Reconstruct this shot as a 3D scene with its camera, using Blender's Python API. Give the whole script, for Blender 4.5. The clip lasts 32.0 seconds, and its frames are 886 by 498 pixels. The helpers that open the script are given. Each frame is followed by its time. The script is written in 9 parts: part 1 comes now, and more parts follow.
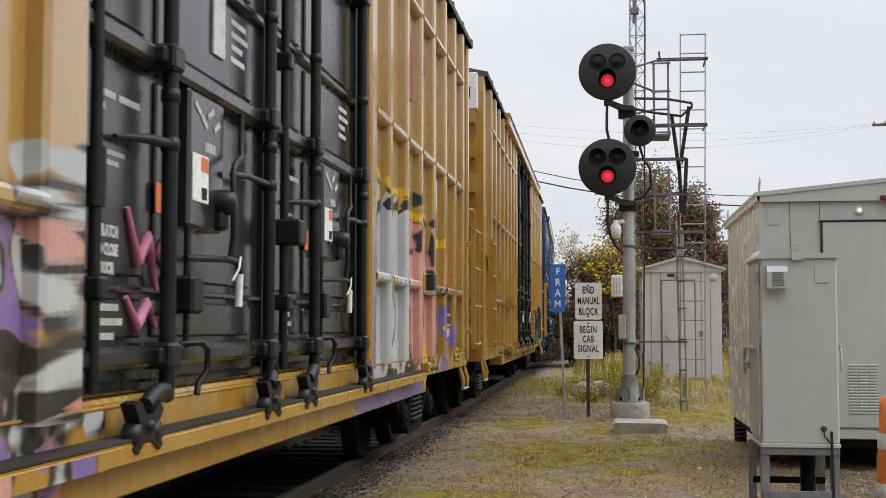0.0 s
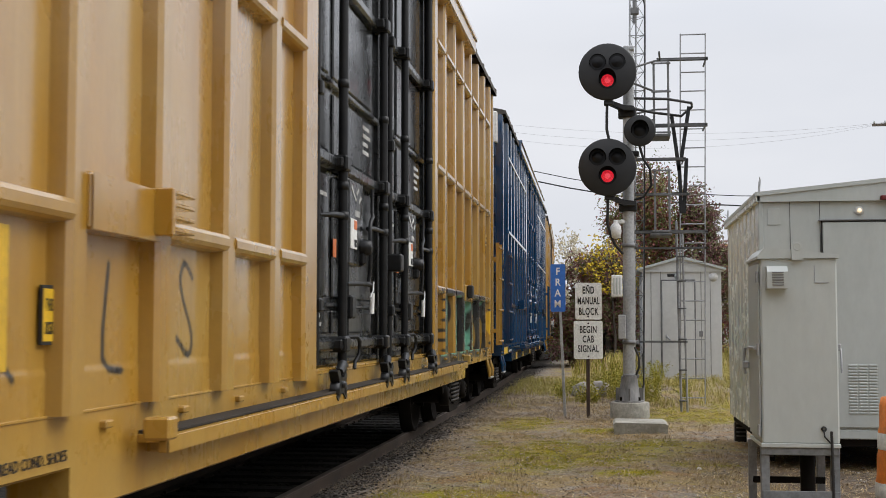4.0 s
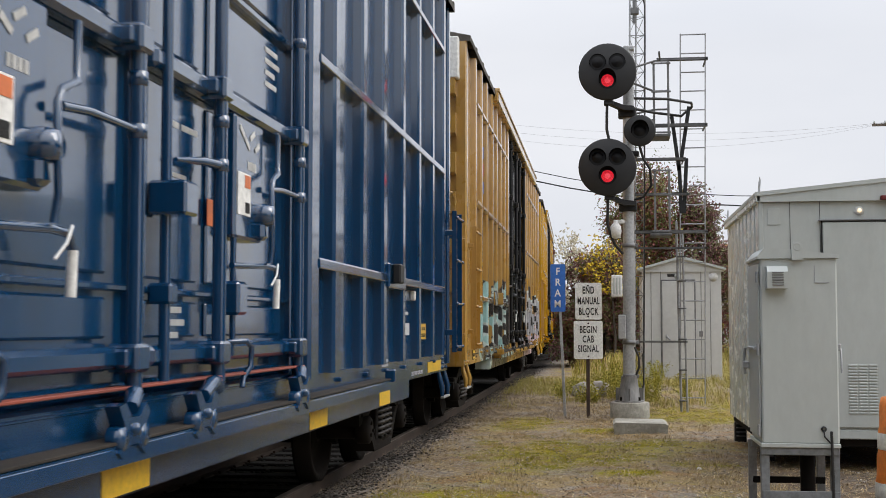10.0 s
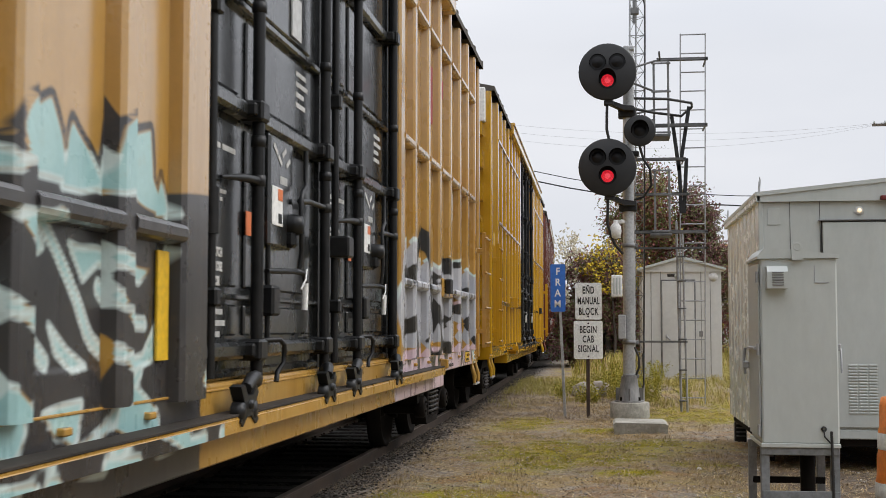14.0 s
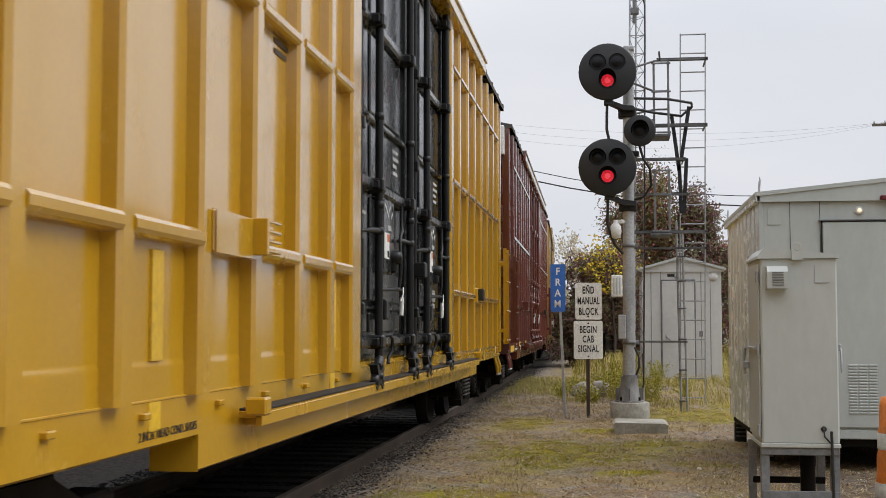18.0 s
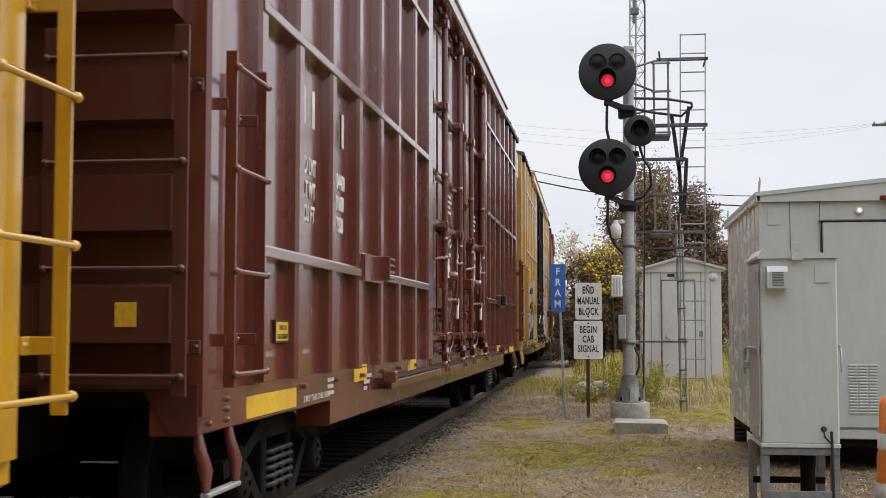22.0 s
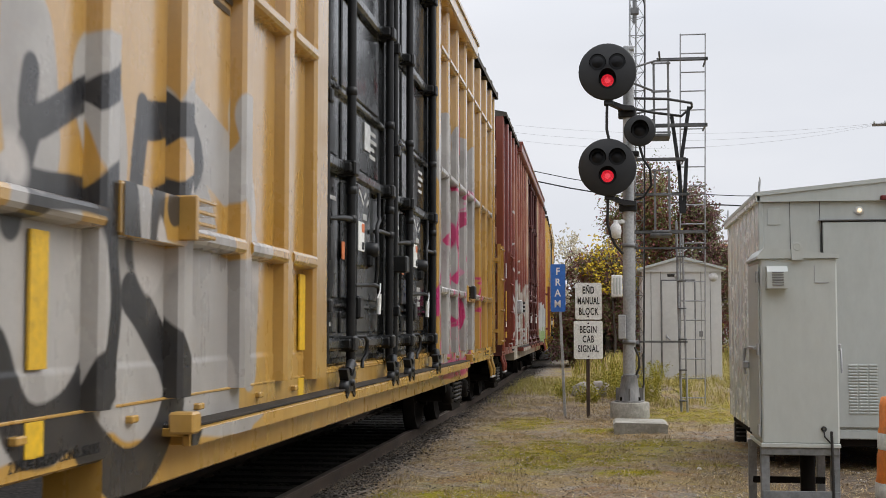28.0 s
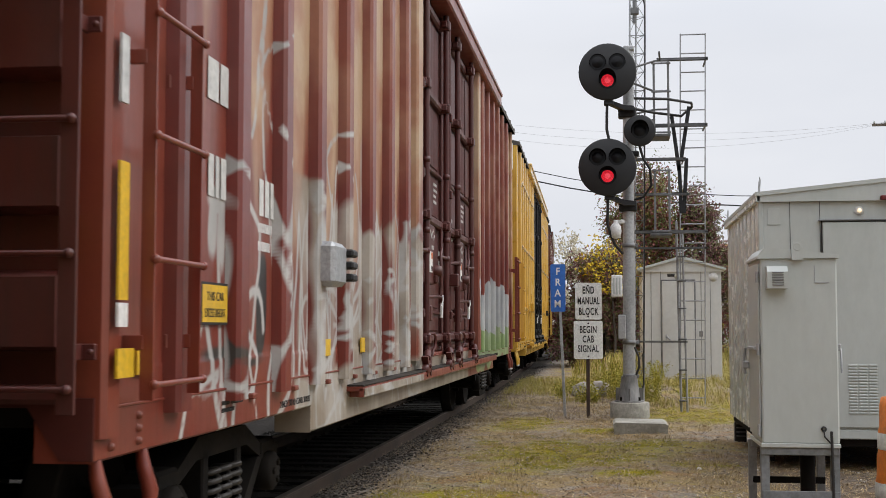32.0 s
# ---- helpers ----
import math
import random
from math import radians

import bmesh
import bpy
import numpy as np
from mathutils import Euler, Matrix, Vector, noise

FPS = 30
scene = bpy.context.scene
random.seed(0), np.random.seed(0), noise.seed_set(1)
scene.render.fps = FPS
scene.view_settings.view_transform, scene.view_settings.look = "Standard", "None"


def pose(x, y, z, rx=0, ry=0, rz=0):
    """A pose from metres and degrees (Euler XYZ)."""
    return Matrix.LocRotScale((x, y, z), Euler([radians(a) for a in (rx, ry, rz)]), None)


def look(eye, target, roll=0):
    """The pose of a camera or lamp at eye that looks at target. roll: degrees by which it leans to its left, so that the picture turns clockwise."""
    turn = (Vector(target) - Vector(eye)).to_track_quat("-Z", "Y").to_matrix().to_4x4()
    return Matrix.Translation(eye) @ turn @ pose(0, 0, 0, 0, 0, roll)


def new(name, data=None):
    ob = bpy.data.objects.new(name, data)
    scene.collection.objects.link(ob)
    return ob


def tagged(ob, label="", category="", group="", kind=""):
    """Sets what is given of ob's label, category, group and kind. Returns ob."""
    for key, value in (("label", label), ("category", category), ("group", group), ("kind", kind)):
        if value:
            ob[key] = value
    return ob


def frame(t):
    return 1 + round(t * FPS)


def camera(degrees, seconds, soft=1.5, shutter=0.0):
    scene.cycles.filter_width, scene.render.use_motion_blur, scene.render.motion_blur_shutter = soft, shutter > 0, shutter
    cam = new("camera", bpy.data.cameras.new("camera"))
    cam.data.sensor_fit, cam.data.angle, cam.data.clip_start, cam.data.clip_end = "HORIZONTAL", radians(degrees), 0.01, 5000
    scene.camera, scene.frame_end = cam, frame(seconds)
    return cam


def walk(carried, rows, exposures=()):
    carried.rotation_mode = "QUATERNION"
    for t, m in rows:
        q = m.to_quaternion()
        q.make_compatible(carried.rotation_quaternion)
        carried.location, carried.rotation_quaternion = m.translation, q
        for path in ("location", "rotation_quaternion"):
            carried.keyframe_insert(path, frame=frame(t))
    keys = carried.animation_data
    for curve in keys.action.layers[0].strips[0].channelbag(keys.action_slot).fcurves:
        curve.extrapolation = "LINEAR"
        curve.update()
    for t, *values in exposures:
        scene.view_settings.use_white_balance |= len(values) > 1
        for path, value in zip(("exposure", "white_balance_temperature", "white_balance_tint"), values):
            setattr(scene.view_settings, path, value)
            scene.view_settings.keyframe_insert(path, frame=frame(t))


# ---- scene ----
cam = camera(39.23, 32.0, soft=0.75, shutter=0.17)
EYE = pose(0, 0, 1.36, 93.589, 0, 7.74)
walk(cam, [(0, EYE), (32.0, EYE)], exposures=[(0, 0.0), (2, -0.03), (3.5, -0.03), (6, 0.02), (7, 0.08), (9, 0.05), (11, 0.02), (13, 0.0), (14, 0.0), (17, -0.08), (20, -0.07), (22, 0.08), (24, 0.02), (28, 0.0), (30, -0.03), (32.0, 0.0)])

# ---- daylight: thick overcast ----
world = bpy.data.worlds.new("sky")
scene.world = world
world.use_nodes = True
wn = world.node_tree.nodes
wl = world.node_tree.links
bg = wn["Background"]
sky = wn.new("ShaderNodeTexSky")
sky.sky_type, sky.sun_disc = "NISHITA", False
sky.sun_elevation, sky.sun_rotation = radians(46), radians(107)
sky.air_density, sky.dust_density, sky.ozone_density = 1.0, 6.0, 1.0
tc = wn.new("ShaderNodeTexCoord")
cl = wn.new("ShaderNodeTexNoise")
cl.inputs["Scale"].default_value, cl.inputs["Detail"].default_value = 1.6, 5
mp = wn.new("ShaderNodeMapping")
mp.inputs["Scale"].default_value = (1, 1, 3.2)
wl.new(tc.outputs["Generated"], mp.inputs["Vector"])
wl.new(mp.outputs["Vector"], cl.inputs["Vector"])
ramp = wn.new("ShaderNodeValToRGB")
ramp.color_ramp.elements[0].position, ramp.color_ramp.elements[0].color = 0.3, (7.0, 7.35, 8.1, 1)
ramp.color_ramp.elements[1].position, ramp.color_ramp.elements[1].color = 0.72, (8.7, 8.85, 9.35, 1)
wl.new(cl.outputs["Fac"], ramp.inputs["Fac"])
mixw = wn.new("ShaderNodeMixRGB")
mixw.inputs["Fac"].default_value = 0.93
wl.new(sky.outputs["Color"], mixw.inputs["Color1"])
wl.new(ramp.outputs["Color"], mixw.inputs["Color2"])
# an overcast sky is brightest overhead
sepz = wn.new("ShaderNodeSeparateXYZ")
wl.new(tc.outputs["Generated"], sepz.inputs[0])
zen = wn.new("ShaderNodeMapRange")
for slot, value in zip(zen.inputs[1:5], (0.22, 1.0, 1.0, 2.5)):
    slot.default_value = value
wl.new(sepz.outputs["Z"], zen.inputs[0])
mulw = wn.new("ShaderNodeMixRGB")
mulw.blend_type = "MULTIPLY"
mulw.inputs["Fac"].default_value = 1.0
wl.new(mixw.outputs["Color"], mulw.inputs["Color1"])
wl.new(zen.outputs[0], mulw.inputs["Color2"])
wl.new(mulw.outputs["Color"], bg.inputs["Color"])
bg.inputs["Strength"].default_value = 0.1

sun = new("sun", bpy.data.lights.new("sun", "SUN"))
sun.data.energy, sun.data.angle, sun.data.color = 1.35, radians(35), (1.0, 0.97, 0.93)
sun.matrix_world = look((20, 5, 18), (0, 0, 0))


# ---- mesh builder ----
class Mesh:
    """Collects vertices and faces of one part."""

    def __init__(self):
        self.v, self.f, self.smooth = [], [], []

    def add(self, vs, fs, smooth=False):
        n = len(self.v)
        self.v.extend(vs)
        self.f.extend([tuple(i + n for i in q) for q in fs])
        self.smooth.extend([smooth] * len(fs))
        return self

    def box(self, x0, x1, y0, y1, z0, z1, b=0.0, m=None):
        """A box with chamfered edges b."""
        b = min(b, 0.45 * min(x1 - x0, y1 - y0, z1 - z0))
        if b <= 0:
            vs = [Vector((x, y, z)) for x in (x0, x1) for y in (y0, y1) for z in (z0, z1)]
            fs = [(0, 1, 3, 2), (4, 6, 7, 5), (0, 4, 5, 1), (2, 3, 7, 6), (0, 2, 6, 4), (1, 5, 7, 3)]
        else:
            vs, idx = [], {}
            lo, hi = (x0, y0, z0), (x1, y1, z1)
            for c in ((i, j, k) for i in (0, 1) for j in (0, 1) for k in (0, 1)):
                for a in range(3):
                    p = []
                    for ax in range(3):
                        e = lo[ax] if c[ax] == 0 else hi[ax]
                        if ax != a:
                            e += b if c[ax] == 0 else -b
                        p.append(e)
                    idx[c, a] = len(vs)
                    vs.append(Vector(p))
            fs = []
            for a in range(3):
                o = [ax for ax in range(3) if ax != a]
                for s in (0, 1):
                    q = []
                    for d in ((0, 0), (1, 0), (1, 1), (0, 1)):
                        c = [0, 0, 0]
                        c[a], c[o[0]], c[o[1]] = s, d[0], d[1]
                        q.append(idx[tuple(c), a])
                    fs.append(tuple(q))
            for a in range(3):
                o = [ax for ax in range(3) if ax != a]
                for s0 in (0, 1):
                    for s1 in (0, 1):
                        q = []
                        for k, ax in ((0, o[0]), (0, o[1]), (1, o[1]), (1, o[0])):
                            c = [0, 0, 0]
                            c[a], c[o[0]], c[o[1]] = k, s0, s1
                            q.append(idx[tuple(c), ax])
                        fs.append(tuple(q))
            for c in ((i, j, k) for i in (0, 1) for j in (0, 1) for k in (0, 1)):
                fs.append(tuple(idx[c, a] for a in range(3)))
        if m is not None:
            vs = [m @ v for v in vs]
        return self.add(vs, fs)

    def tube(self, pts, r, n=8, cap=True):
        """A round bar along a line of points; r is one radius or one for each point."""
        pts = [Vector(p) for p in pts]
        rs = r if isinstance(r, (list, tuple)) else [r] * len(pts)
        vs, fs = [], []
        up = None
        for i, p in enumerate(pts):
            d = (pts[min(i + 1, len(pts) - 1)] - pts[max(i - 1, 0)]).normalized()
            if up is None:
                up = Vector((0, 0, 1)) if abs(d.z) < 0.9 else Vector((1, 0, 0))
            s = d.cross(up).normalized()
            up = s.cross(d).normalized()
            for k in range(n):
                a = 2 * math.pi * k / n
                vs.append(p + rs[i] * (math.cos(a) * s + math.sin(a) * up))
        for i in range(len(pts) - 1):
            for k in range(n):
                k2 = (k + 1) % n
                fs.append((i * n + k, i * n + k2, (i + 1) * n + k2, (i + 1) * n + k))
        self.add(vs, fs, True)
        if cap:
            self.add(vs[:n], [tuple(range(n))[::-1]])
            self.add(vs[-n:], [tuple(range(n))])
        return self

    def lathe(self, prof, n=24, m=None, close=False):
        """Turns a profile of (radius, height) round the z axis."""
        vs, fs = [], []
        for r, z in prof:
            for k in range(n):
                a = 2 * math.pi * k / n
                vs.append(Vector((r * math.cos(a), r * math.sin(a), z)))
        for i in range(len(prof) - 1):
            for k in range(n):
                k2 = (k + 1) % n
                fs.append((i * n + k, i * n + k2, (i + 1) * n + k2, (i + 1) * n + k))
        if m is not None:
            vs = [m @ v for v in vs]
        return self.add(vs, fs, True)

    def prism(self, poly, d0, d1, axis="x", b=0.0):
        """A flat outline pushed along an axis; the outline is in the two other axes, in order."""
        def put(p, d):
            return Vector((d, p[0], p[1])) if axis == "x" else Vector((p[0], d, p[1])) if axis == "y" else Vector((p[0], p[1], d))
        n = len(poly)
        vs = [put(p, d0) for p in poly] + [put(p, d1) for p in poly]
        fs = [tuple(range(n))[::-1], tuple(range(n, 2 * n))]
        fs += [(i, (i + 1) % n, n + (i + 1) % n, n + i) for i in range(n)]
        return self.add(vs, fs)

    def data(self, name):
        me = bpy.data.meshes.new(name)
        me.from_pydata([tuple(v) for v in self.v], [], self.f)
        me.polygons.foreach_set("use_smooth", self.smooth)
        bm = bmesh.new()
        bm.from_mesh(me)
        bmesh.ops.recalc_face_normals(bm, faces=bm.faces)
        bm.to_mesh(me)
        bm.free()
        me.update()
        return me


def part(name, shape, material, parent, label=""):
    """Links a mesh as ONE part under a thing or under a part."""
    me = shape.data(name) if isinstance(shape, Mesh) else shape
    if material is not None and not me.materials:
        me.materials.append(material)
    ob = new(name, me)
    ob.parent = parent
    if label:
        ob["label"] = label
    return ob


def thing(name, m, label, category, group="", kind=""):
    ob = new(name)
    ob.empty_display_size = 0.2
    ob.matrix_basis = m
    return tagged(ob, label, category, group, kind)


def single(name, shape, material, label, category="", group="", kind="", m=None):
    """A thing of one mesh."""
    me = shape.data(name) if isinstance(shape, Mesh) else shape
    me.materials.append(material)
    ob = new(name, me)
    if m is not None:
        ob.matrix_basis = m
    return tagged(ob, label, category, group, kind)


def writing(body, size, material, name, parent, m, label="", depth=0.002, align="CENTER", spacing=1.0, bold=0.0):
    """Raised or painted letters, upright in the xz plane of m, facing -y."""
    cu = bpy.data.curves.new("letters", "FONT")
    cu.body, cu.size, cu.align_x, cu.align_y = body, size, align, "CENTER"
    cu.extrude, cu.space_character, cu.offset = depth, spacing, bold
    cu.resolution_u = 3
    tmp = bpy.data.objects.new("letters", cu)
    me = bpy.data.meshes.new_from_object(tmp)
    bpy.data.objects.remove(tmp)
    me.transform(m @ pose(0, 0, 0, 90))
    me.name = name
    me.materials.clear()
    return part(name, me, material, parent, label)


# ---- materials ----
def nodes(name):
    mat = bpy.data.materials.new(name)
    mat.use_nodes = True
    nt = mat.node_tree
    return mat, nt.nodes, nt.links, nt.nodes["Principled BSDF"]


def coords(n, l, scale=(1, 1, 1), shift=(0, 0, 0), kind="Object"):
    c = n.new("ShaderNodeTexCoord")
    m = n.new("ShaderNodeMapping")
    m.inputs["Scale"].default_value, m.inputs["Location"].default_value = scale, shift
    l.new(c.outputs[kind], m.inputs["Vector"])
    return m.outputs["Vector"]


def noise_tex(n, l, vec, scale, detail=4.0, rough=0.6, warp=0.0):
    t = n.new("ShaderNodeTexNoise")
    t.inputs["Scale"].default_value, t.inputs["Detail"].default_value = scale, detail
    t.inputs["Roughness"].default_value, t.inputs["Distortion"].default_value = rough, warp
    l.new(vec, t.inputs["Vector"])
    return t.outputs["Fac"]


def remap(n, l, val, a, b, c=0.0, d=1.0):
    r = n.new("ShaderNodeMapRange")
    for i, x in enumerate((a, b, c, d)):
        r.inputs[i + 1].default_value = x
    l.new(val, r.inputs[0])
    return r.outputs[0]


def blend(n, l, fac, a, b, mode="MIX"):
    m = n.new("ShaderNodeMixRGB")
    m.blend_type = mode
    for s, x in ((m.inputs["Fac"], fac), (m.inputs["Color1"], a), (m.inputs["Color2"], b)):
        if isinstance(x, (int, float)):
            s.default_value = x
        elif isinstance(x, tuple):
            s.default_value = (*x[:3], 1)
        else:
            l.new(x, s)
    return m.outputs["Color"]


def relief(n, l, b, height, strength, dist):
    u = n.new("ShaderNodeBump")
    u.inputs["Strength"].default_value, u.inputs["Distance"].default_value = strength, dist
    l.new(height, u.inputs["Height"])
    l.new(u.outputs["Normal"], b.inputs["Normal"])


def surface(name, col, col2=None, rough=0.6, metal=0.0, big=0.8, fine=18.0, bump=0.25, dist=0.004, stretch=(1, 1, 1), patch=0.55, spec=0.5,
            speck=None, speck_scale=60, kind="Object", grain=0.55):
    """A general surface: two tones in large patches, fine grain, small relief."""
    mat, n, l, b = nodes(name)
    v = coords(n, l, stretch, kind=kind)
    a = remap(n, l, noise_tex(n, l, v, big, 5, 0.6, 0.4), 0.35, 0.68)
    col2 = col2 or tuple(c * 0.72 for c in col)
    c = blend(n, l, a, col, col2)
    g = noise_tex(n, l, v, fine, 6, 0.65)
    c = blend(n, l, grain, c, blend(n, l, remap(n, l, g, 0.3, 0.7), (0.55, 0.55, 0.55), (1.35, 1.35, 1.35)), "MULTIPLY")
    if speck:
        s = remap(n, l, noise_tex(n, l, v, speck_scale, 2), 0.62, 0.72)
        c = blend(n, l, s, c, speck)
    l.new(c, b.inputs["Base Color"])
    r = remap(n, l, g, 0.2, 0.8, max(0.02, rough - 0.12), min(1, rough + 0.12))
    l.new(r, b.inputs["Roughness"])
    b.inputs["Metallic"].default_value = metal
    b.inputs["Specular IOR Level"].default_value = spec
    if bump:
        relief(n, l, b, g, bump, dist)
    return mat


def car_paint(name, col, fade, grime, seed, rough=0.26, streak=0.45, rust=0.3, tags=None, soft_edge=(0.04,) * 6, dents=3.0, coat=0.5, coat_ior=1.5):
    """Weathered enamel on steel: faded patches, streaks that run down, rust spots, and sprayed lettering from the fields 'spray' and 'spray_last'."""
    mat, n, l, b = nodes(name)
    v = coords(n, l, (1, 1, 1), (seed * 7.3, seed * 3.1, seed))
    vs = coords(n, l, (3.0, 3.0, 0.22), (seed * 5.7, seed * 2.1, seed))
    c = blend(n, l, remap(n, l, noise_tex(n, l, v, 0.7, 4, 0.6, 0.5), 0.35, 0.7), col, fade)
    st = remap(n, l, noise_tex(n, l, vs, 2.2, 6, 0.7), 0.48, 0.75, 0, streak)
    c = blend(n, l, st, c, grime)
    masks = []
    if tags:
        soft = noise_tex(n, l, v, 1.4, 3)
        outs = []
        for field in ("spray", "spray_last"):
            at = n.new("ShaderNodeAttribute")
            at.attribute_name = field
            sep = n.new("ShaderNodeSeparateColor")
            l.new(at.outputs["Color"], sep.inputs["Color"])
            outs += [sep.outputs[ch] for ch in ("Red", "Green", "Blue")]
        worn = remap(n, l, noise_tex(n, l, v, 9, 6, 0.7), 0.25, 0.42, 0.88, 1.0)
        for out, (ca, cb), se in zip(outs, tags, soft_edge):
            k = remap(n, l, out, 0.5 - se, 0.5 + se)
            w = n.new("ShaderNodeMath")
            w.operation = "MULTIPLY"
            l.new(k, w.inputs[0])
            l.new(worn, w.inputs[1])
            masks.append(w.outputs[0])
            c = blend(n, l, w.outputs[0], c, blend(n, l, remap(n, l, soft, 0.42, 0.58), ca, cb))
    ru = remap(n, l, noise_tex(n, l, v, 4.5, 8, 0.75, 0.3), 0.68, 0.76, 0, rust)
    c = blend(n, l, ru, c, (0.10, 0.045, 0.02))
    g = noise_tex(n, l, v, 30, 5, 0.7)
    c = blend(n, l, 0.2, c, blend(n, l, remap(n, l, g, 0.3, 0.7), (0.7, 0.7, 0.7), (1.2, 1.2, 1.2)), "MULTIPLY")
    l.new(c, b.inputs["Base Color"])
    rr = n.new("ShaderNodeMath")
    l.new(remap(n, l, noise_tex(n, l, v, 2.0, 5), 0.3, 0.7, rough - 0.06, rough + 0.10), rr.inputs[0])
    l.new(remap(n, l, st, 0.0, 1.0, 0.0, 0.3), rr.inputs[1])
    l.new(rr.outputs[0], b.inputs["Roughness"])
    dent = n.new("ShaderNodeMath")
    dent.operation = "MULTIPLY_ADD"
    l.new(noise_tex(n, l, v, 1.6, 2), dent.inputs[0])
    dent.inputs[1].default_value = dents * 3
    l.new(g, dent.inputs[2])
    relief(n, l, b, dent.outputs[0], 0.22, 0.004)
    b.inputs["Specular IOR Level"].default_value = 0.55
    b.inputs["Coat Weight"].default_value = coat
    if masks:
        # spray paint dries duller than the enamel under it
        k = masks[0]
        for other in masks[1:]:
            w = n.new("ShaderNodeMath")
            w.operation = "MAXIMUM"
            l.new(k, w.inputs[0])
            l.new(other, w.inputs[1])
            k = w.outputs[0]
        gloss = remap(n, l, k, 0.0, 1.0, coat, coat * 0.2)
    else:
        gloss = coat
    # track dust dulls the lowest part of the sides
    zz = n.new("ShaderNodeSeparateXYZ")
    l.new(coords(n, l), zz.inputs[0])
    dust = n.new("ShaderNodeMath")
    dust.operation = "MULTIPLY"
    l.new(remap(n, l, zz.outputs["Z"], 0.9, 1.7, 0.25, 1.0), dust.inputs[0])
    if masks:
        l.new(gloss, dust.inputs[1])
    else:
        dust.inputs[1].default_value = gloss
    l.new(dust.outputs[0], b.inputs["Coat Weight"])
    b.inputs["Coat IOR"].default_value = coat_ior
    b.inputs["Coat Roughness"].default_value = max(0.06, rough * 0.6)
    return mat


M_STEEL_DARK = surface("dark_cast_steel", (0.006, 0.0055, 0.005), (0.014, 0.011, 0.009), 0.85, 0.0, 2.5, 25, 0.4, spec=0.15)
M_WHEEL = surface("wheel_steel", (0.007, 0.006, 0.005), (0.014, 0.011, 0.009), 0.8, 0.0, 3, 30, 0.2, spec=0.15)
M_RAIL = surface("rusty_rail_side", (0.075, 0.05, 0.036), (0.04, 0.03, 0.023), 0.85, 0.0, 1.5, 40, 0.4)
M_RAILTOP = surface("worn_rail_head", (0.24, 0.20, 0.17), (0.16, 0.13, 0.11), 0.4, 0.7, 1.5, 40, 0.1)
# tie colour lowered further to carry the shade under the train
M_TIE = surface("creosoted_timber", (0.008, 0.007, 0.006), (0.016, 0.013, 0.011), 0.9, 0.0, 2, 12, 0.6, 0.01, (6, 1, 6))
M_GALV = surface("galvanised_steel", (0.46, 0.47, 0.48), (0.33, 0.34, 0.35), 0.5, 0.55, 5, 40, 0.15)
M_SILVER = surface("aluminium_paint", (0.44, 0.445, 0.445), (0.30, 0.305, 0.305), 0.45, 0.3, 1.5, 30, 0.15)
M_LATTICE = surface("weathered_galvanised_bar", (0.24, 0.24, 0.24), (0.15, 0.15, 0.15), 0.6, 0.4, 4, 40, 0.2)
M_ARM = surface("weathered_dark_galvanising", (0.15, 0.15, 0.15), (0.09, 0.09, 0.09), 0.6, 0.3, 5, 40, 0.2)
M_LADDER = surface("galvanised_ladder_steel", (0.38, 0.385, 0.39), (0.26, 0.265, 0.27), 0.5, 0.35, 5, 40, 0.15)
M_STAND = surface("weathered_galvanised_stand", (0.26, 0.275, 0.285), (0.17, 0.18, 0.19), 0.55, 0.3, 4, 30, 0.2)
M_BLACKP = surface("matt_black_paint", (0.008, 0.008, 0.009), (0.014, 0.014, 0.014), 0.55, 0.0, 4, 40, 0.2)
M_GREYBOX = surface("pale_grey_enamel", (0.49, 0.52, 0.50), (0.45, 0.48, 0.455), 0.36, 0.0, 0.7, 14, 0.06, 0.002, (1, 1, 0.4), grain=0.12)
M_GREYHUT = surface("pale_grey_hut_panel", (0.56, 0.56, 0.535), (0.49, 0.49, 0.465), 0.5, 0.0, 0.8, 10, 0.08, 0.003, grain=0.15)
M_SHELTER = surface("ribbed_metal_siding", (0.76, 0.79, 0.77), (0.68, 0.71, 0.69), 0.25, 0.2, 1.1, 2.6, 0.35, 0.006, (1, 1, 1.6), grain=0.08, spec=0.7)
M_CONCRETE = surface("weathered_concrete", (0.42, 0.40, 0.35), (0.19, 0.18, 0.15), 0.9, 0.0, 2.5, 26, 0.5, 0.006, speck=(0.18, 0.19, 0.12))
M_ROCK = surface("pale_field_stone", (0.34, 0.31, 0.27), (0.22, 0.2, 0.18), 0.9, 0.0, 3, 16, 0.6, 0.01)
M_WHITE = surface("white_sign_sheet", (0.82, 0.82, 0.79), (0.74, 0.74, 0.71), 0.5, 0.0, 2.0, 30, 0.05)
M_INK = surface("black_sign_letters", (0.02, 0.02, 0.02), None, 0.6)
M_BLUE = surface("blue_sign_sheet", (0.035, 0.16, 0.56), (0.03, 0.13, 0.48), 0.45, 0.0, 3, 30, 0.05)
M_WHITEINK = surface("white_stencil", (0.62, 0.62, 0.60), (0.45, 0.45, 0.43), 0.6)
M_RUSTPOST = surface("rusted_sign_post", (0.085, 0.05, 0.035), (0.05, 0.035, 0.028), 0.85, 0.0, 4, 30, 0.4)
M_CABLE = surface("black_cable", (0.02, 0.02, 0.02), None, 0.6)
M_YELLOWP = surface("reflective_yellow", (0.72, 0.45, 0.02), (0.6, 0.37, 0.03), 0.45, 0.0, 2, 30, 0.1)
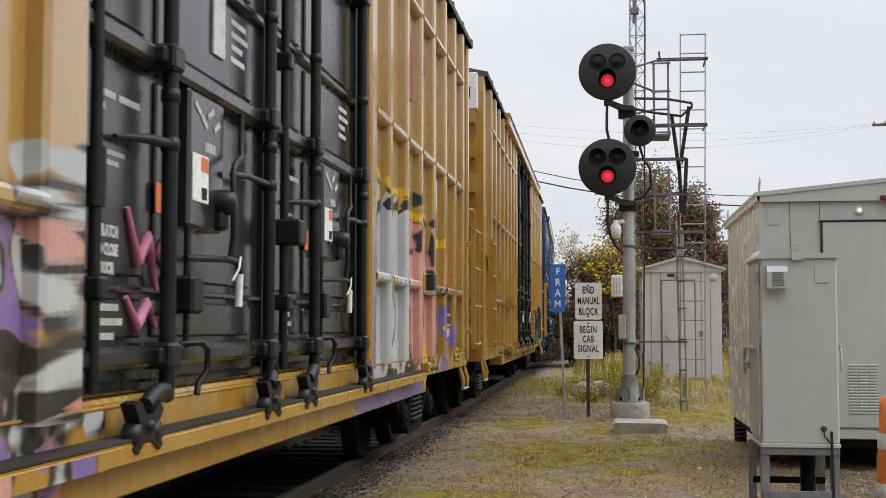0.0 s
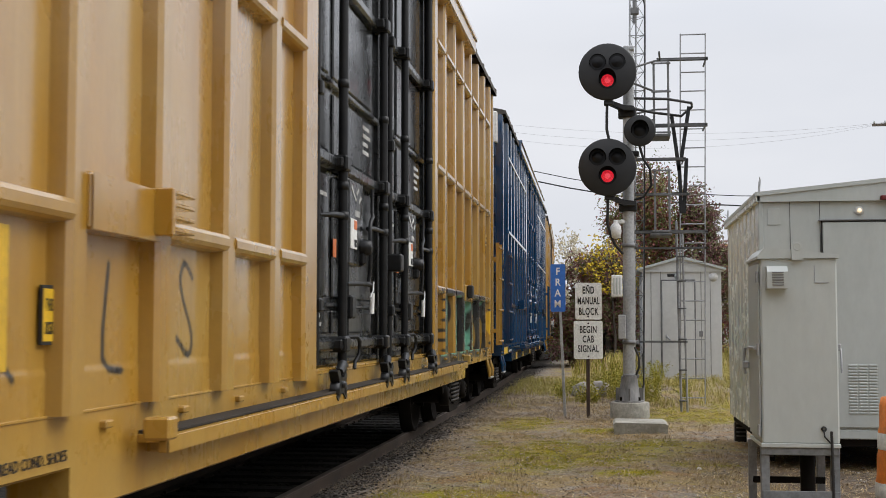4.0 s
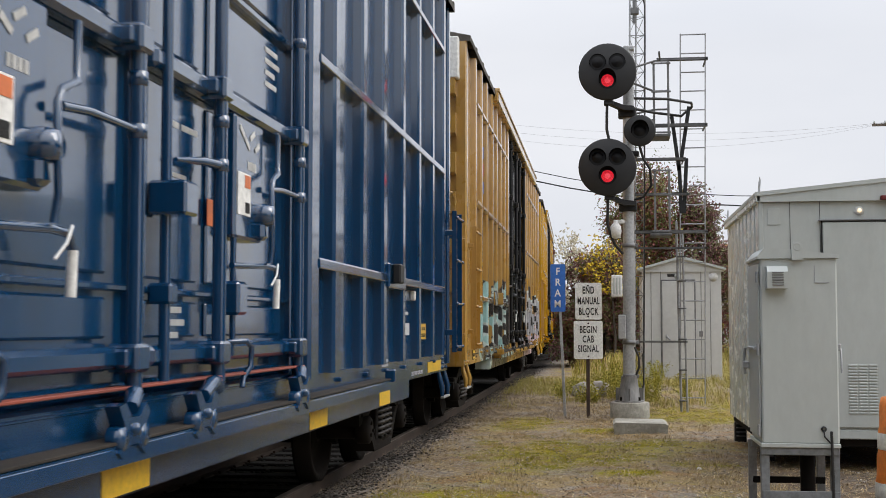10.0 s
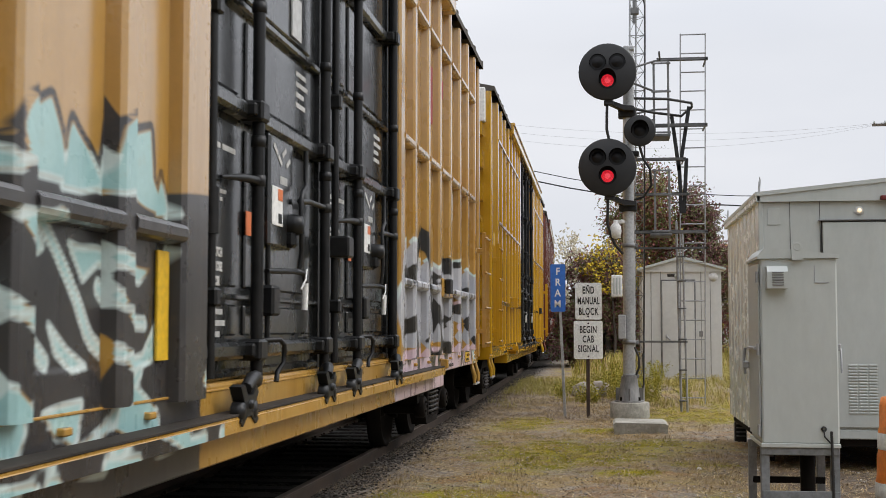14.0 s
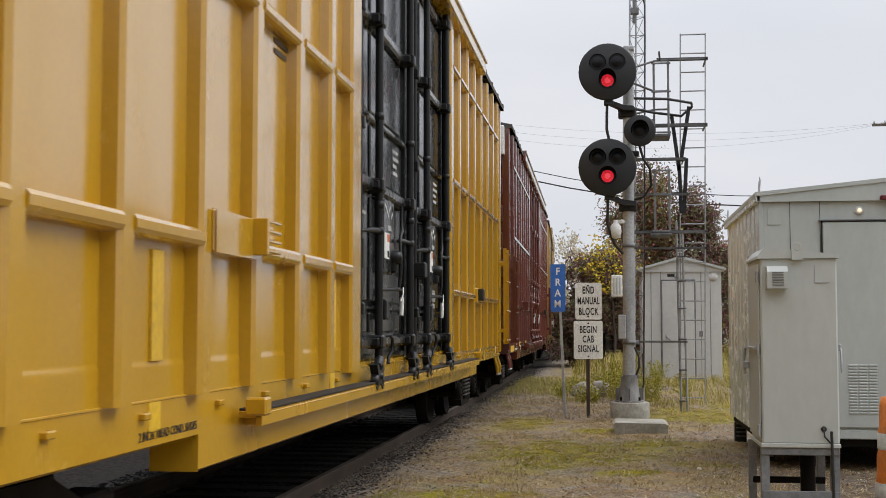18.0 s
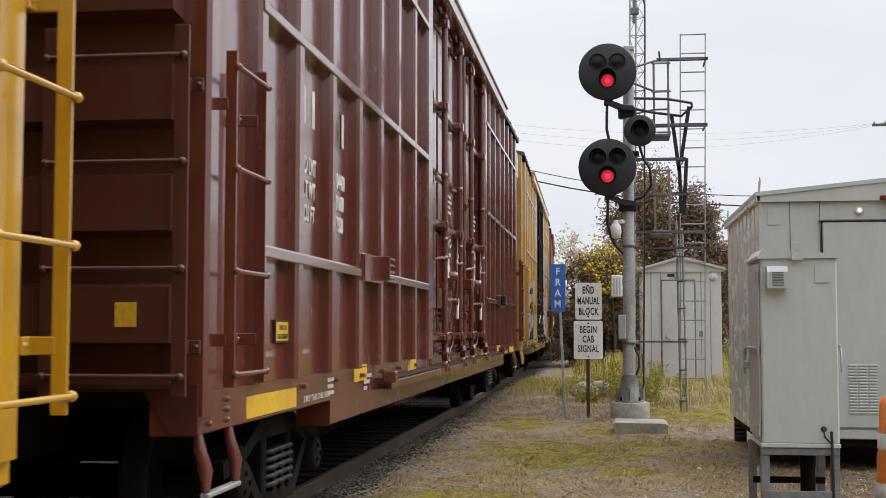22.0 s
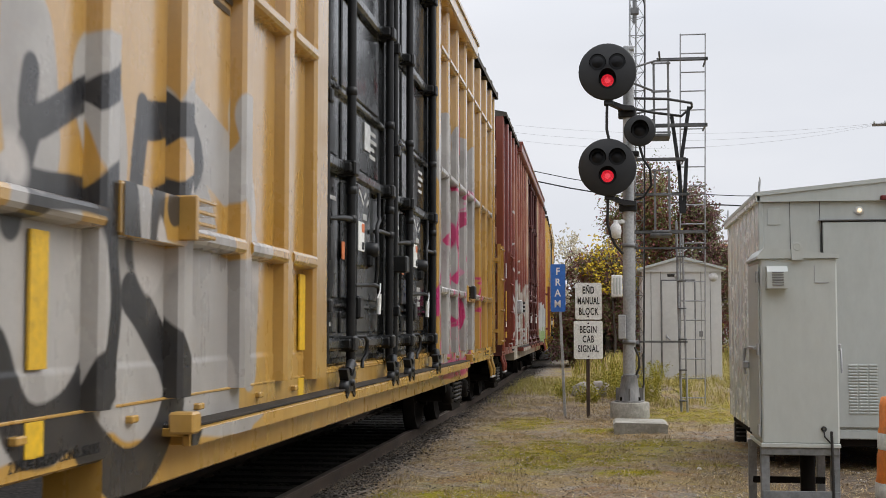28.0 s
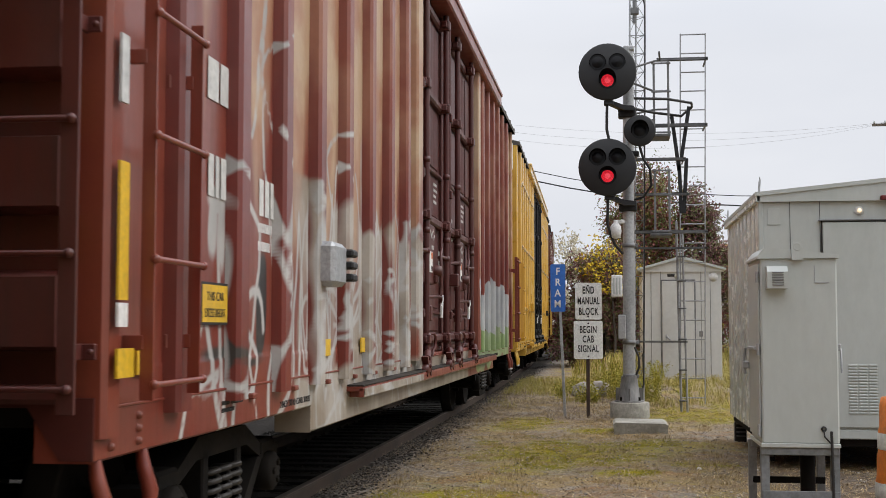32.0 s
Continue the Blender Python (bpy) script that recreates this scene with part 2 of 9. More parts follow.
M_ORANGE = surface("orange_drum", (0.75, 0.22, 0.03), (0.6, 0.17, 0.03), 0.5, 0.0, 3, 20, 0.1)
M_REFL = surface("white_reflective_band", (0.75, 0.75, 0.73), (0.6, 0.6, 0.58), 0.4, 0.0, 3, 20, 0.1)
M_ORTAG = surface("orange_sticker", (0.75, 0.2, 0.06), None, 0.5)
M_BARK = surface("grey_bark", (0.10, 0.085, 0.07), (0.06, 0.05, 0.042), 0.9, 0.0, 3, 18, 0.6, 0.01, (1, 1, 0.3))
M_WOOD = surface("weathered_pole_wood", (0.16, 0.13, 0.1), (0.1, 0.085, 0.07), 0.9, 0.0, 3, 18, 0.5, 0.01, (1, 1, 0.2))
M_ROOF = surface("grimy_roof_sheet", (0.075, 0.068, 0.06), (0.11, 0.10, 0.09), 0.8, 0.0, 1.2, 14, 0.2, spec=0.2)
M_STRIP = surface("dusty_worn_steel", (0.030, 0.026, 0.022), (0.055, 0.045, 0.036), 0.8, 0.0, 2.0, 25, 0.3, spec=0.2)
M_RUBBER = surface("black_hose_rubber", (0.02, 0.02, 0.02), None, 0.7)


def glass_lens(name, col, power):
    mat, n, l, b = nodes(name)
    b.inputs["Base Color"].default_value = (*col, 1)
    b.inputs["Roughness"].default_value = 0.38
    b.inputs["Specular IOR Level"].default_value = 0.22
    b.inputs["Emission Color"].default_value = (*col, 1)
    b.inputs["Emission Strength"].default_value = power
    return mat


def fresnel_lens(name, col, power):
    """A stepped signal lens, lit from behind."""
    mat, n, l, b = nodes(name)
    v = n.new("ShaderNodeTexVoronoi")
    v.inputs["Scale"].default_value = 45
    l.new(coords(n, l), v.inputs["Vector"])
    b.inputs["Base Color"].default_value = (*[0.3 * c for c in col], 1)
    b.inputs["Roughness"].default_value = 0.15
    l.new(blend(n, l, v.outputs["Distance"], tuple(1.0 * c for c in col), tuple(0.35 * c for c in col)), b.inputs["Emission Color"])
    b.inputs["Emission Strength"].default_value = power
    return mat


M_RED = fresnel_lens("lit_red_lens", (1.0, 0.03, 0.055), 0.8)
M_REDCORE = fresnel_lens("lit_red_lens_centre", (1.0, 0.08, 0.11), 1.0)
M_DARKLENS = glass_lens("unlit_dark_lens", (0.006, 0.006, 0.007), 0.0)
M_HOOD = surface("dull_black_hood", (0.005, 0.005, 0.0055), (0.008, 0.008, 0.008), 0.9, 0.0, 4, 40, 0.1, spec=0.03)
M_BULB = glass_lens("lit_warm_lamp", (1.0, 0.82, 0.55), 0.9)
M_OPAL = surface("white_lamp_housing", (0.75, 0.75, 0.73), None, 0.35)


# ---- ground and track ----
BED = -3.41  # the track's middle line where it runs straight


def track_x(y):
    return BED - 0.00048 * max(0.0, y - 15.0) ** 2


def ground_z(x, y):
    d = abs(x - track_x(min(y, 170)))
    right = x > track_x(min(y, 170))
    if d < (0.80 if right else 1.35):
        z = -0.19
    elif right:
        z = -0.19 + 0.10 * min(1, (d - 0.80) / 0.06) + 0.05 * min(1, max(0, d - 0.86) / 0.7) + 0.012 * noise.noise((x * 5, y * 3.1, 4))
    else:
        z = -0.19 - 0.3 * min(1, (d - 1.35) / 1.6)
    if right and d > 2.6:
        k = min(1, max(0, (y - 21.5) / 6))
        z += 0.22 * k * k * (3 - 2 * k) * min(1, (d - 2.6) / 1.2)
        z += 0.035 * noise.noise((x * 0.7, y * 0.5, 3)) + 0.015 * noise.noise((x * 2.6, y * 2.1, 8))
    return z


BEDS = ((-0.6, 14.0, 1.15, 1.9), (1.35, 20.2, 1.25, 2.2), (-1.2, 10.4, 0.8, 0.5), (-1.25, 18.2, 0.55, 1.3), (0.9, 12.9, 0.4, 0.4), (0.95, 10.35, 0.6, 0.3), (0.15, 12.2, 0.5, 0.3), (-0.25, 17.0, 0.4, 0.5), (0.35, 15.0, 0.45, 0.5), (2.3, 22.5, 0.8, 1.5))


def in_bed(x, y):
    """Above zero on a bed of moss."""
    return max(1 - math.hypot((x - a) / p, (y - b) / q) for a, b, p, q in BEDS) + 0.55 * noise.noise((x * 2.3, y * 1.6, 6)) + 0.25 * noise.noise((x * 7, y * 6, 2))


def ground_material():
    mat, n, l, b = nodes("gravelly_verge")
    v = coords(n, l)
    big = noise_tex(n, l, v, 0.55, 6, 0.65, 0.6)
    mid = noise_tex(n, l, v, 2.3, 6, 0.7, 0.4)
    fine = noise_tex(n, l, v, 34, 5, 0.75)
    stone = n.new("ShaderNodeTexVoronoi")
    stone.inputs["Scale"].default_value = 26
    l.new(v, stone.inputs["Vector"])
    gravel = blend(n, l, remap(n, l, stone.outputs["Color"], 0.1, 0.9), (0.14, 0.125, 0.11), (0.41, 0.375, 0.335))
    dirt = blend(n, l, remap(n, l, fine, 0.35, 0.65), (0.135, 0.10, 0.06), (0.31, 0.235, 0.145))
    moss = blend(n, l, remap(n, l, mid, 0.35, 0.65), (0.19, 0.185, 0.010), (0.42, 0.34, 0.02))
    straw = blend(n, l, remap(n, l, fine, 0.4, 0.6), (0.22, 0.16, 0.075), (0.39, 0.29, 0.14))
    c = blend(n, l, remap(n, l, mid, 0.42, 0.6), gravel, dirt)
    c = blend(n, l, remap(n, l, noise_tex(n, l, coords(n, l, (1, 1, 1), (9, 4, 0)), 0.8, 6, 0.7, 0.5), 0.47, 0.60), c, straw)
    sep = n.new("ShaderNodeSeparateXYZ")
    l.new(v, sep.inputs[0])
    # moss keeps clear of the ballast shoulder
    clear = remap(n, l, sep.outputs["X"], -2.1, -1.6)
    k = n.new("ShaderNodeMath")
    k.operation = "MULTIPLY"
    beds = remap(n, l, big, 0.53, 0.62, 0.0, 0.7)
    for cx, cy, rx, ry in BEDS:
        far = n.new("ShaderNodeVectorMath")
        far.operation = "LENGTH"
        l.new(coords(n, l, (1 / rx, 1 / ry, 0), (-cx / rx, -cy / ry, 0)), far.inputs[0])
        ragged = n.new("ShaderNodeMath")
        ragged.operation = "MULTIPLY_ADD"
        l.new(mid, ragged.inputs[0])
        ragged.inputs[1].default_value = 2.2
        l.new(far.outputs["Value"], ragged.inputs[2])
        top = n.new("ShaderNodeMath")
        top.operation = "MAXIMUM"
        l.new(beds, top.inputs[0])
        l.new(remap(n, l, ragged.outputs[0], 2.05, 1.5), top.inputs[1])
        beds = top.outputs[0]
    l.new(beds, k.inputs[0])
    l.new(clear, k.inputs[1])
    c = blend(n, l, k.outputs[0], c, moss)
    near_track = n.new("ShaderNodeMath")
    near_track.operation = "MULTIPLY_ADD"
    l.new(mid, near_track.inputs[0])
    near_track.inputs[1].default_value = -1.6
    l.new(sep.outputs["X"], near_track.inputs[2])
    c = blend(n, l, remap(n, l, near_track.outputs[0], -3.15, -2.5), gravel, c)
    rusty = remap(n, l, noise_tex(n, l, coords(n, l, (1, 1, 1), (3, 17, 0)), 1.5, 5, 0.7, 0.6), 0.52, 0.64, 0.0, 0.75)
    c = blend(n, l, rusty, c, (0.25, 0.135, 0.055))
    # darker brown patch with a ragged edge round x 1.7, y 12.2
    patch_dist = n.new("ShaderNodeVectorMath")
    patch_dist.operation = "LENGTH"
    l.new(coords(n, l, (1 / 1.3, 1 / 2.6, 0), (-1.7 / 1.3, -12.2 / 2.6, 0)), patch_dist.inputs[0])
    dark_mask = n.new("ShaderNodeMath")
    dark_mask.operation = "MULTIPLY_ADD"
    l.new(mid, dark_mask.inputs[0])
    dark_mask.inputs[1].default_value = 1.6
    l.new(patch_dist.outputs["Value"], dark_mask.inputs[2])
    c = blend(n, l, remap(n, l, dark_mask.outputs[0], 1.9, 1.35, 0.0, 0.65), c, (0.085, 0.06, 0.042))
    speck = noise_tex(n, l, v, 90, 3, 0.8)
    c = blend(n, l, 0.75, c, blend(n, l, remap(n, l, speck, 0.32, 0.68), (0.35, 0.35, 0.35), (1.6, 1.55, 1.5)), "MULTIPLY")
    # ballast by the track is near black: the train's shade painted into its colour
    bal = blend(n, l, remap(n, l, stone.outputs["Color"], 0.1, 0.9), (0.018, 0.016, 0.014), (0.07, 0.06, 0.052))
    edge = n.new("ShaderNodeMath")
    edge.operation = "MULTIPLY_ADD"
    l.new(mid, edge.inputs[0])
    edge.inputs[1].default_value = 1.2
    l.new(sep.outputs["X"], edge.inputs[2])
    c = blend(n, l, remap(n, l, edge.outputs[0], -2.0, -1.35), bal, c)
    l.new(c, b.inputs["Base Color"])
    b.inputs["Roughness"].default_value = 0.95
    b.inputs["Specular IOR Level"].default_value = 0.2
    h = n.new("ShaderNodeMath")
    l.new(stone.outputs["Distance"], h.inputs[0])
    l.new(fine, h.inputs[1])
    relief(n, l, b, h.outputs[0], 0.8, 0.012)
    return mat


M_GROUND = ground_material()
shoulder = [round(BED + k, 3) for k in (0.80, 0.83, 0.86, 0.95, 1.05, 1.12)]
xs = sorted(set(shoulder + [-2500, -900, -300, -120, -60, -35, -22, -14, -10, -8] + [round(-7 + 0.2 * i, 2) for i in range(76)] + [9, 11, 14, 18, 24, 35, 60, 120, 300, 900, 2500]))
ys = sorted(set([-2500, -900, -300, -120, -60, -30, -15, -8, -4] + [round(-2 + 0.25 * i, 2) for i in range(160)] + [40, 43, 47, 52, 58, 66, 76, 90, 110, 140, 180, 300, 900, 2500, 4000]))
gm = Mesh()
slide = {y: track_x(min(y, 55)) - BED for y in ys}
gm.add([(x + slide[y], y, ground_z(x + slide[y], y)) if -7.5 < x < 8.5 else (x, y, ground_z(x, y)) for y in ys for x in xs],
       [(j * len(xs) + i, j * len(xs) + i + 1, (j + 1) * len(xs) + i + 1, (j + 1) * len(xs) + i) for j in range(len(ys) - 1) for i in range(len(xs) - 1)], True)
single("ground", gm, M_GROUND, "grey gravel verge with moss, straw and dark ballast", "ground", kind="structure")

track = thing("railway_track", pose(0, 0, 0), "dark rusty single railway track on timber ties in ballast", "track", kind="structure")
line = [-60 + 2.5 * i for i in range(97)]
for side in (-1, 1):
    rail, head = Mesh(), Mesh()
    sec = [(-0.07, -0.18), (0.07, -0.18), (0.07, -0.165), (0.012, -0.145), (0.012, -0.05), (0.036, -0.04), (0.036, -0.006), (-0.036, -0.006), (-0.036, -0.04), (-0.012, -0.05), (-0.012, -0.145), (-0.07, -0.165)]
    vs = [(track_x(y) + side * 0.753 + p, y, z) for y in line for p, z in sec]
    k = len(sec)
    rail.add(vs, [(i * k + j, i * k + (j + 1) % k, (i + 1) * k + (j + 1) % k, (i + 1) * k + j) for i in range(len(line) - 1) for j in range(k)])
    part("rail", rail, M_RAIL, track, "rusty steel rail")
    sec = [(-0.033, -0.006), (0.033, -0.006), (0.026, 0.0), (-0.026, 0.0)]
    vs = [(track_x(y) + side * 0.753 + p, y, z) for y in line for p, z in sec]
    head.add(vs, [(i * 4 + j, i * 4 + (j + 1) % 4, (i + 1) * 4 + (j + 1) % 4, (i + 1) * 4 + j) for i in range(len(line) - 1) for j in range(4)])
    part("rail_head", head, M_RAILTOP, track, "worn shiny rail head")
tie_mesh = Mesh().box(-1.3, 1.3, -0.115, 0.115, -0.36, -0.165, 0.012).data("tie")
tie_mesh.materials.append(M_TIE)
plate_mesh = Mesh().box(-0.1, 0.1, -0.09, 0.09, -0.165, -0.156, 0.003).box(0.085, 0.115, -0.06, -0.03, -0.165, -0.135, 0.004).box(-0.115, -0.085, 0.03, 0.06, -0.165, -0.135, 0.004).data("tie_plate")
plate_mesh.materials.append(M_RAIL)
rng = random.Random(5)
for i in range(200):
    y = -8 + 0.53 * i
    t_ob = part("tie", tie_mesh, None, track)
    t_ob.matrix_basis = pose(track_x(y) + rng.uniform(-0.04, 0.04), y + rng.uniform(-0.02, 0.02), 0, 0, 0, rng.uniform(-1, 1))
    if 2 < y < 45:
        for s in (-0.753, 0.753):
            part("tie_plate", plate_mesh, None, track).matrix_basis = pose(track_x(y) + s, y, 0)


def scatter(name, spots, sizes, material, label, seed):
    """Many angular stones in one mesh."""
    r = np.random.RandomState(seed)
    n = len(spots)
    base = np.array([(x, y, z) for x in (-0.8, 0.8) for y in (-0.6, 0.6) for z in (-0.45, 0.45)], float)
    fc = np.array([(0, 1, 3), (0, 3, 2), (4, 6, 7), (4, 7, 5), (0, 4, 5), (0, 5, 1), (2, 3, 7), (2, 7, 6), (0, 2, 6), (0, 6, 4), (1, 5, 7), (1, 7, 3)])
    v = base[None] * r.uniform(0.7, 1.2, (n, 1, 3)) * np.array(sizes)[:, None, None] + r.uniform(-0.32, 0.32, (n, 8, 3)) * np.array(sizes)[:, None, None]
    a = r.uniform(0, 6.28, n)
    ca, sa = np.cos(a)[:, None], np.sin(a)[:, None]
    w = np.stack([v[:, :, 0] * ca - v[:, :, 1] * sa, v[:, :, 0] * sa + v[:, :, 1] * ca, v[:, :, 2]], 2) + np.array(spots)[:, None, :]
    me = bpy.data.meshes.new(name)
    me.from_pydata(w.reshape(-1, 3).tolist(), [], (fc[None] + 8 * np.arange(n)[:, None, None]).reshape(-1, 3).tolist())
    me.materials.append(material)
    return tagged(new(name, me), label, "stones", kind="stuff")


def island_stone(name, dark, light):
    mat, n, l, b = nodes(name)
    g = n.new("ShaderNodeNewGeometry")
    c = blend(n, l, g.outputs["Random Per Island"], dark, light)
    f = noise_tex(n, l, coords(n, l), 60, 4)
    c = blend(n, l, 0.5, c, blend(n, l, f, (0.5, 0.5, 0.5), (1.4, 1.4, 1.4)), "MULTIPLY")
    l.new(c, b.inputs["Base Color"])
    b.inputs["Roughness"].default_value = 0.92
    return mat


rng = random.Random(11)
# stones between the rails get a shaded tone, those beside them a lit one
for name, n, place, small, large, dark, light, label in (
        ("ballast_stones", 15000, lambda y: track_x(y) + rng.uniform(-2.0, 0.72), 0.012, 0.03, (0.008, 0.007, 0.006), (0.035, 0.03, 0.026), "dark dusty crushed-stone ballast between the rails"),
        ("shoulder_stones", 18000, lambda y: track_x(y) + 0.84 + abs(rng.gauss(0, 0.22)), 0.006, 0.018, (0.014, 0.012, 0.010), (0.15, 0.132, 0.115), "grey and brown crushed stone beside the rail")):
    sp, sz = [], []
    for _ in range(n):
        y = 3 + 42 * rng.random() ** 1.6
        x = place(y)
        s = rng.uniform(small, large)
        sp.append((x, y, ground_z(x, y) + s * 0.2))
        sz.append(s)
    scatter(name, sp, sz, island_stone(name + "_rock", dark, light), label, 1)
sp, sz = [], []
for _ in range(26000):
    y = 7 + 22 * rng.random() ** 1.5
    x = rng.uniform(-2.5, 4.0)
    s = min(0.016, 0.004 + rng.expovariate(420))
    sp.append((x, y, ground_z(x, y) + s * 0.1))
    sz.append(s)
scatter("verge_gravel", sp, sz, island_stone("pale_gravel", (0.13, 0.112, 0.092), (0.50, 0.46, 0.41)), "loose grey and tan gravel on the verge", 2)


# ---- sprayed lettering as distance fields over the side (u along the car, z up) ----
GLYPHS = {
    "D": [[(0, 0), (0, 1), (0.6, 0.9), (0.85, 0.5), (0.6, 0.1), (0, 0)]],
    "H": [[(0, 0), (0, 1)], [(0.8, 0), (0.8, 1)], [(0, 0.5), (0.8, 0.5)]],
    "E": [[(0.8, 1), (0, 1), (0, 0), (0.8, 0)], [(0, 0.5), (0.6, 0.5)]],
    "L": [[(0, 1), (0, 0), (0.8, 0)]],
    "S": [[(0.8, 0.85), (0.4, 1), (0.05, 0.75), (0.7, 0.35), (0.5, 0), (0, 0.15)]],
    "R": [[(0, 0), (0.05, 1), (0.7, 0.85), (0.6, 0.5), (0.05, 0.45), (0.8, 0)]],
    "O": [[(0.4, 0), (0.05, 0.3), (0.1, 0.8), (0.45, 1), (0.8, 0.7), (0.75, 0.25), (0.4, 0)]],
    "K": [[(0, 0), (0.1, 1)], [(0.8, 1), (0.05, 0.45), (0.85, 0)]],
    "N": [[(0, 0), (0.1, 1), (0.65, 0), (0.85, 1)]],
    "M": [[(0, 0), (0.15, 1), (0.45, 0.3), (0.75, 1), (0.85, 0)]],
    "Z": [[(0.05, 0.95), (0.8, 1), (0.1, 0.05), (0.85, 0)]],
    "T": [[(0, 1), (0.85, 0.95)], [(0.45, 1), (0.4, 0)]],
}


def lettering(word, u0, u1, z0, z1, seed, jitter=0.05, lean=0.0, sway=0.0):
    r = random.Random(seed)
    n = len(word)
    w = (u1 - u0) / n
    out = []
    for i, ch in enumerate(word):
        a, b = z0 + sway * r.uniform(-1, 1), z1 + sway * r.uniform(-1, 1)
        for st in GLYPHS[ch]:
            pts = [(u0 + w * (i + 0.08 + 0.95 * (px + r.uniform(-jitter, jitter)) + lean * pz), a + (b - a) * (pz + r.uniform(-jitter, jitter))) for px, pz in st]
            # round the bends
            fine = []
            for k in range(len(pts)):
                p0, p1, p2, p3 = (Vector(pts[max(0, min(len(pts) - 1, k + q))]) for q in (-1, 0, 1, 2))
                if k == len(pts) - 1:
                    fine.append(p1)
                    break
                for s in (0, 0.33, 0.67):
                    fine.append(0.5 * (2 * p1 + (p2 - p0) * s + (2 * p0 - 5 * p1 + 4 * p2 - p3) * s * s + (3 * p1 - p0 - 3 * p2 + p3) * s ** 3) * 1.0)
            out.append(fine)
    return out


def dist_to(P, lines, du=0.0, dz=0.0):
    d = np.full(len(P), 9.0)
    for ln in lines:
        for a, b in zip(ln[:-1], ln[1:]):
            a, b = np.array((a[0] + du, a[1] + dz)), np.array((b[0] + du, b[1] + dz))
            e = b - a
            t = np.clip(((P - a) @ e) / max(1e-9, e @ e), 0, 1)
            d = np.minimum(d, np.hypot(*(P - a - t[:, None] * e).T))
    return d


def step(sd, r=0.1):
    """A distance in metres, above zero inside, as a field round one half."""
    return np.clip(0.5 + sd / (2 * r), 0, 1)


def wobble(P, scale, amp, seed):
    return np.array([amp * noise.noise((u * scale, z * scale, seed)) for u, z in P])


def cloud(P, u0, u1, z0, z1, seed, amp=0.15):
    """A sprayed patch with an uneven edge."""
    return np.minimum.reduce([P[:, 0] - u0, u1 - P[:, 0], P[:, 1] - z0, z1 - P[:, 1]]) + wobble(P, 1.6, amp, seed)


def spray_none(P):
    return None


def lobes(P, items):
    """Rounded blobs (middle u, z, half width, half height) as one distance."""
    d = np.full(len(P), -9.0)
    for cu, cz, ru, rz in items:
        q = ((np.abs(P[:, 0] - cu) / ru) ** 2.6 + (np.abs(P[:, 1] - cz) / rz) ** 2.6) ** (1 / 2.6)
        d = np.maximum(d, (1 - q) * min(ru, rz))
    return d


def warped(P, scale, amp, seed):
    return P + np.stack([wobble(P, scale, amp, seed), wobble(P, scale, amp, seed + 50)], 1)


def none_of(P):
    return np.full(len(P), -9.0)


def edge_of(d, w, at=0.0):
    return w - np.abs(d - at)


def blot(d, P, *pts):
    """Adds a patch of paint with the outline (u, z) to the distance d."""
    us, zs = [p[0] for p in pts], [p[1] for p in pts]
    close = (P[:, 0] > min(us) - 0.15) & (P[:, 0] < max(us) + 0.15) & (P[:, 1] > min(zs) - 0.15) & (P[:, 1] < max(zs) + 0.15)
    if close.any():
        Q = P[close]
        inside = np.zeros(len(Q), bool)
        for (u0, z0), (u1, z1) in zip(pts, pts[1:] + pts[:1]):
            if z0 != z1:
                inside ^= ((z0 > Q[:, 1]) != (z1 > Q[:, 1])) & (Q[:, 0] < (u1 - u0) * (Q[:, 1] - z0) / (z1 - z0) + u0)
        far = dist_to(Q, [[Vector(p) for p in pts + pts[:1]]])
        d = d.copy()
        d[close] = np.maximum(d[close], np.where(inside, far, -far))
    return d


def stroke(d, P, half, *pts):
    """Adds a rounded stroke of the spray can through the points (u, z) to the distance d."""
    fine = []
    q = [Vector(p) for p in pts]
    for k in range(len(q) - 1):
        p0, p1, p2, p3 = q[max(k - 1, 0)], q[k], q[k + 1], q[min(k + 2, len(q) - 1)]
        for t in (0, 0.25, 0.5, 0.75):
            fine.append(0.5 * (2 * p1 + (p2 - p0) * t + (2 * p0 - 5 * p1 + 4 * p2 - p3) * t * t + (3 * p1 - p0 - 3 * p2 + p3) * t ** 3))
    fine.append(q[-1])
    us, zs = [p.x for p in fine], [p.y for p in fine]
    m = half + 0.15
    near = (P[:, 0] > min(us) - m) & (P[:, 0] < max(us) + m) & (P[:, 1] > min(zs) - m) & (P[:, 1] < max(zs) + m)
    if near.any():
        d = d.copy()
        d[near] = np.maximum(d[near], half - dist_to(P[near], [fine]))
    return d


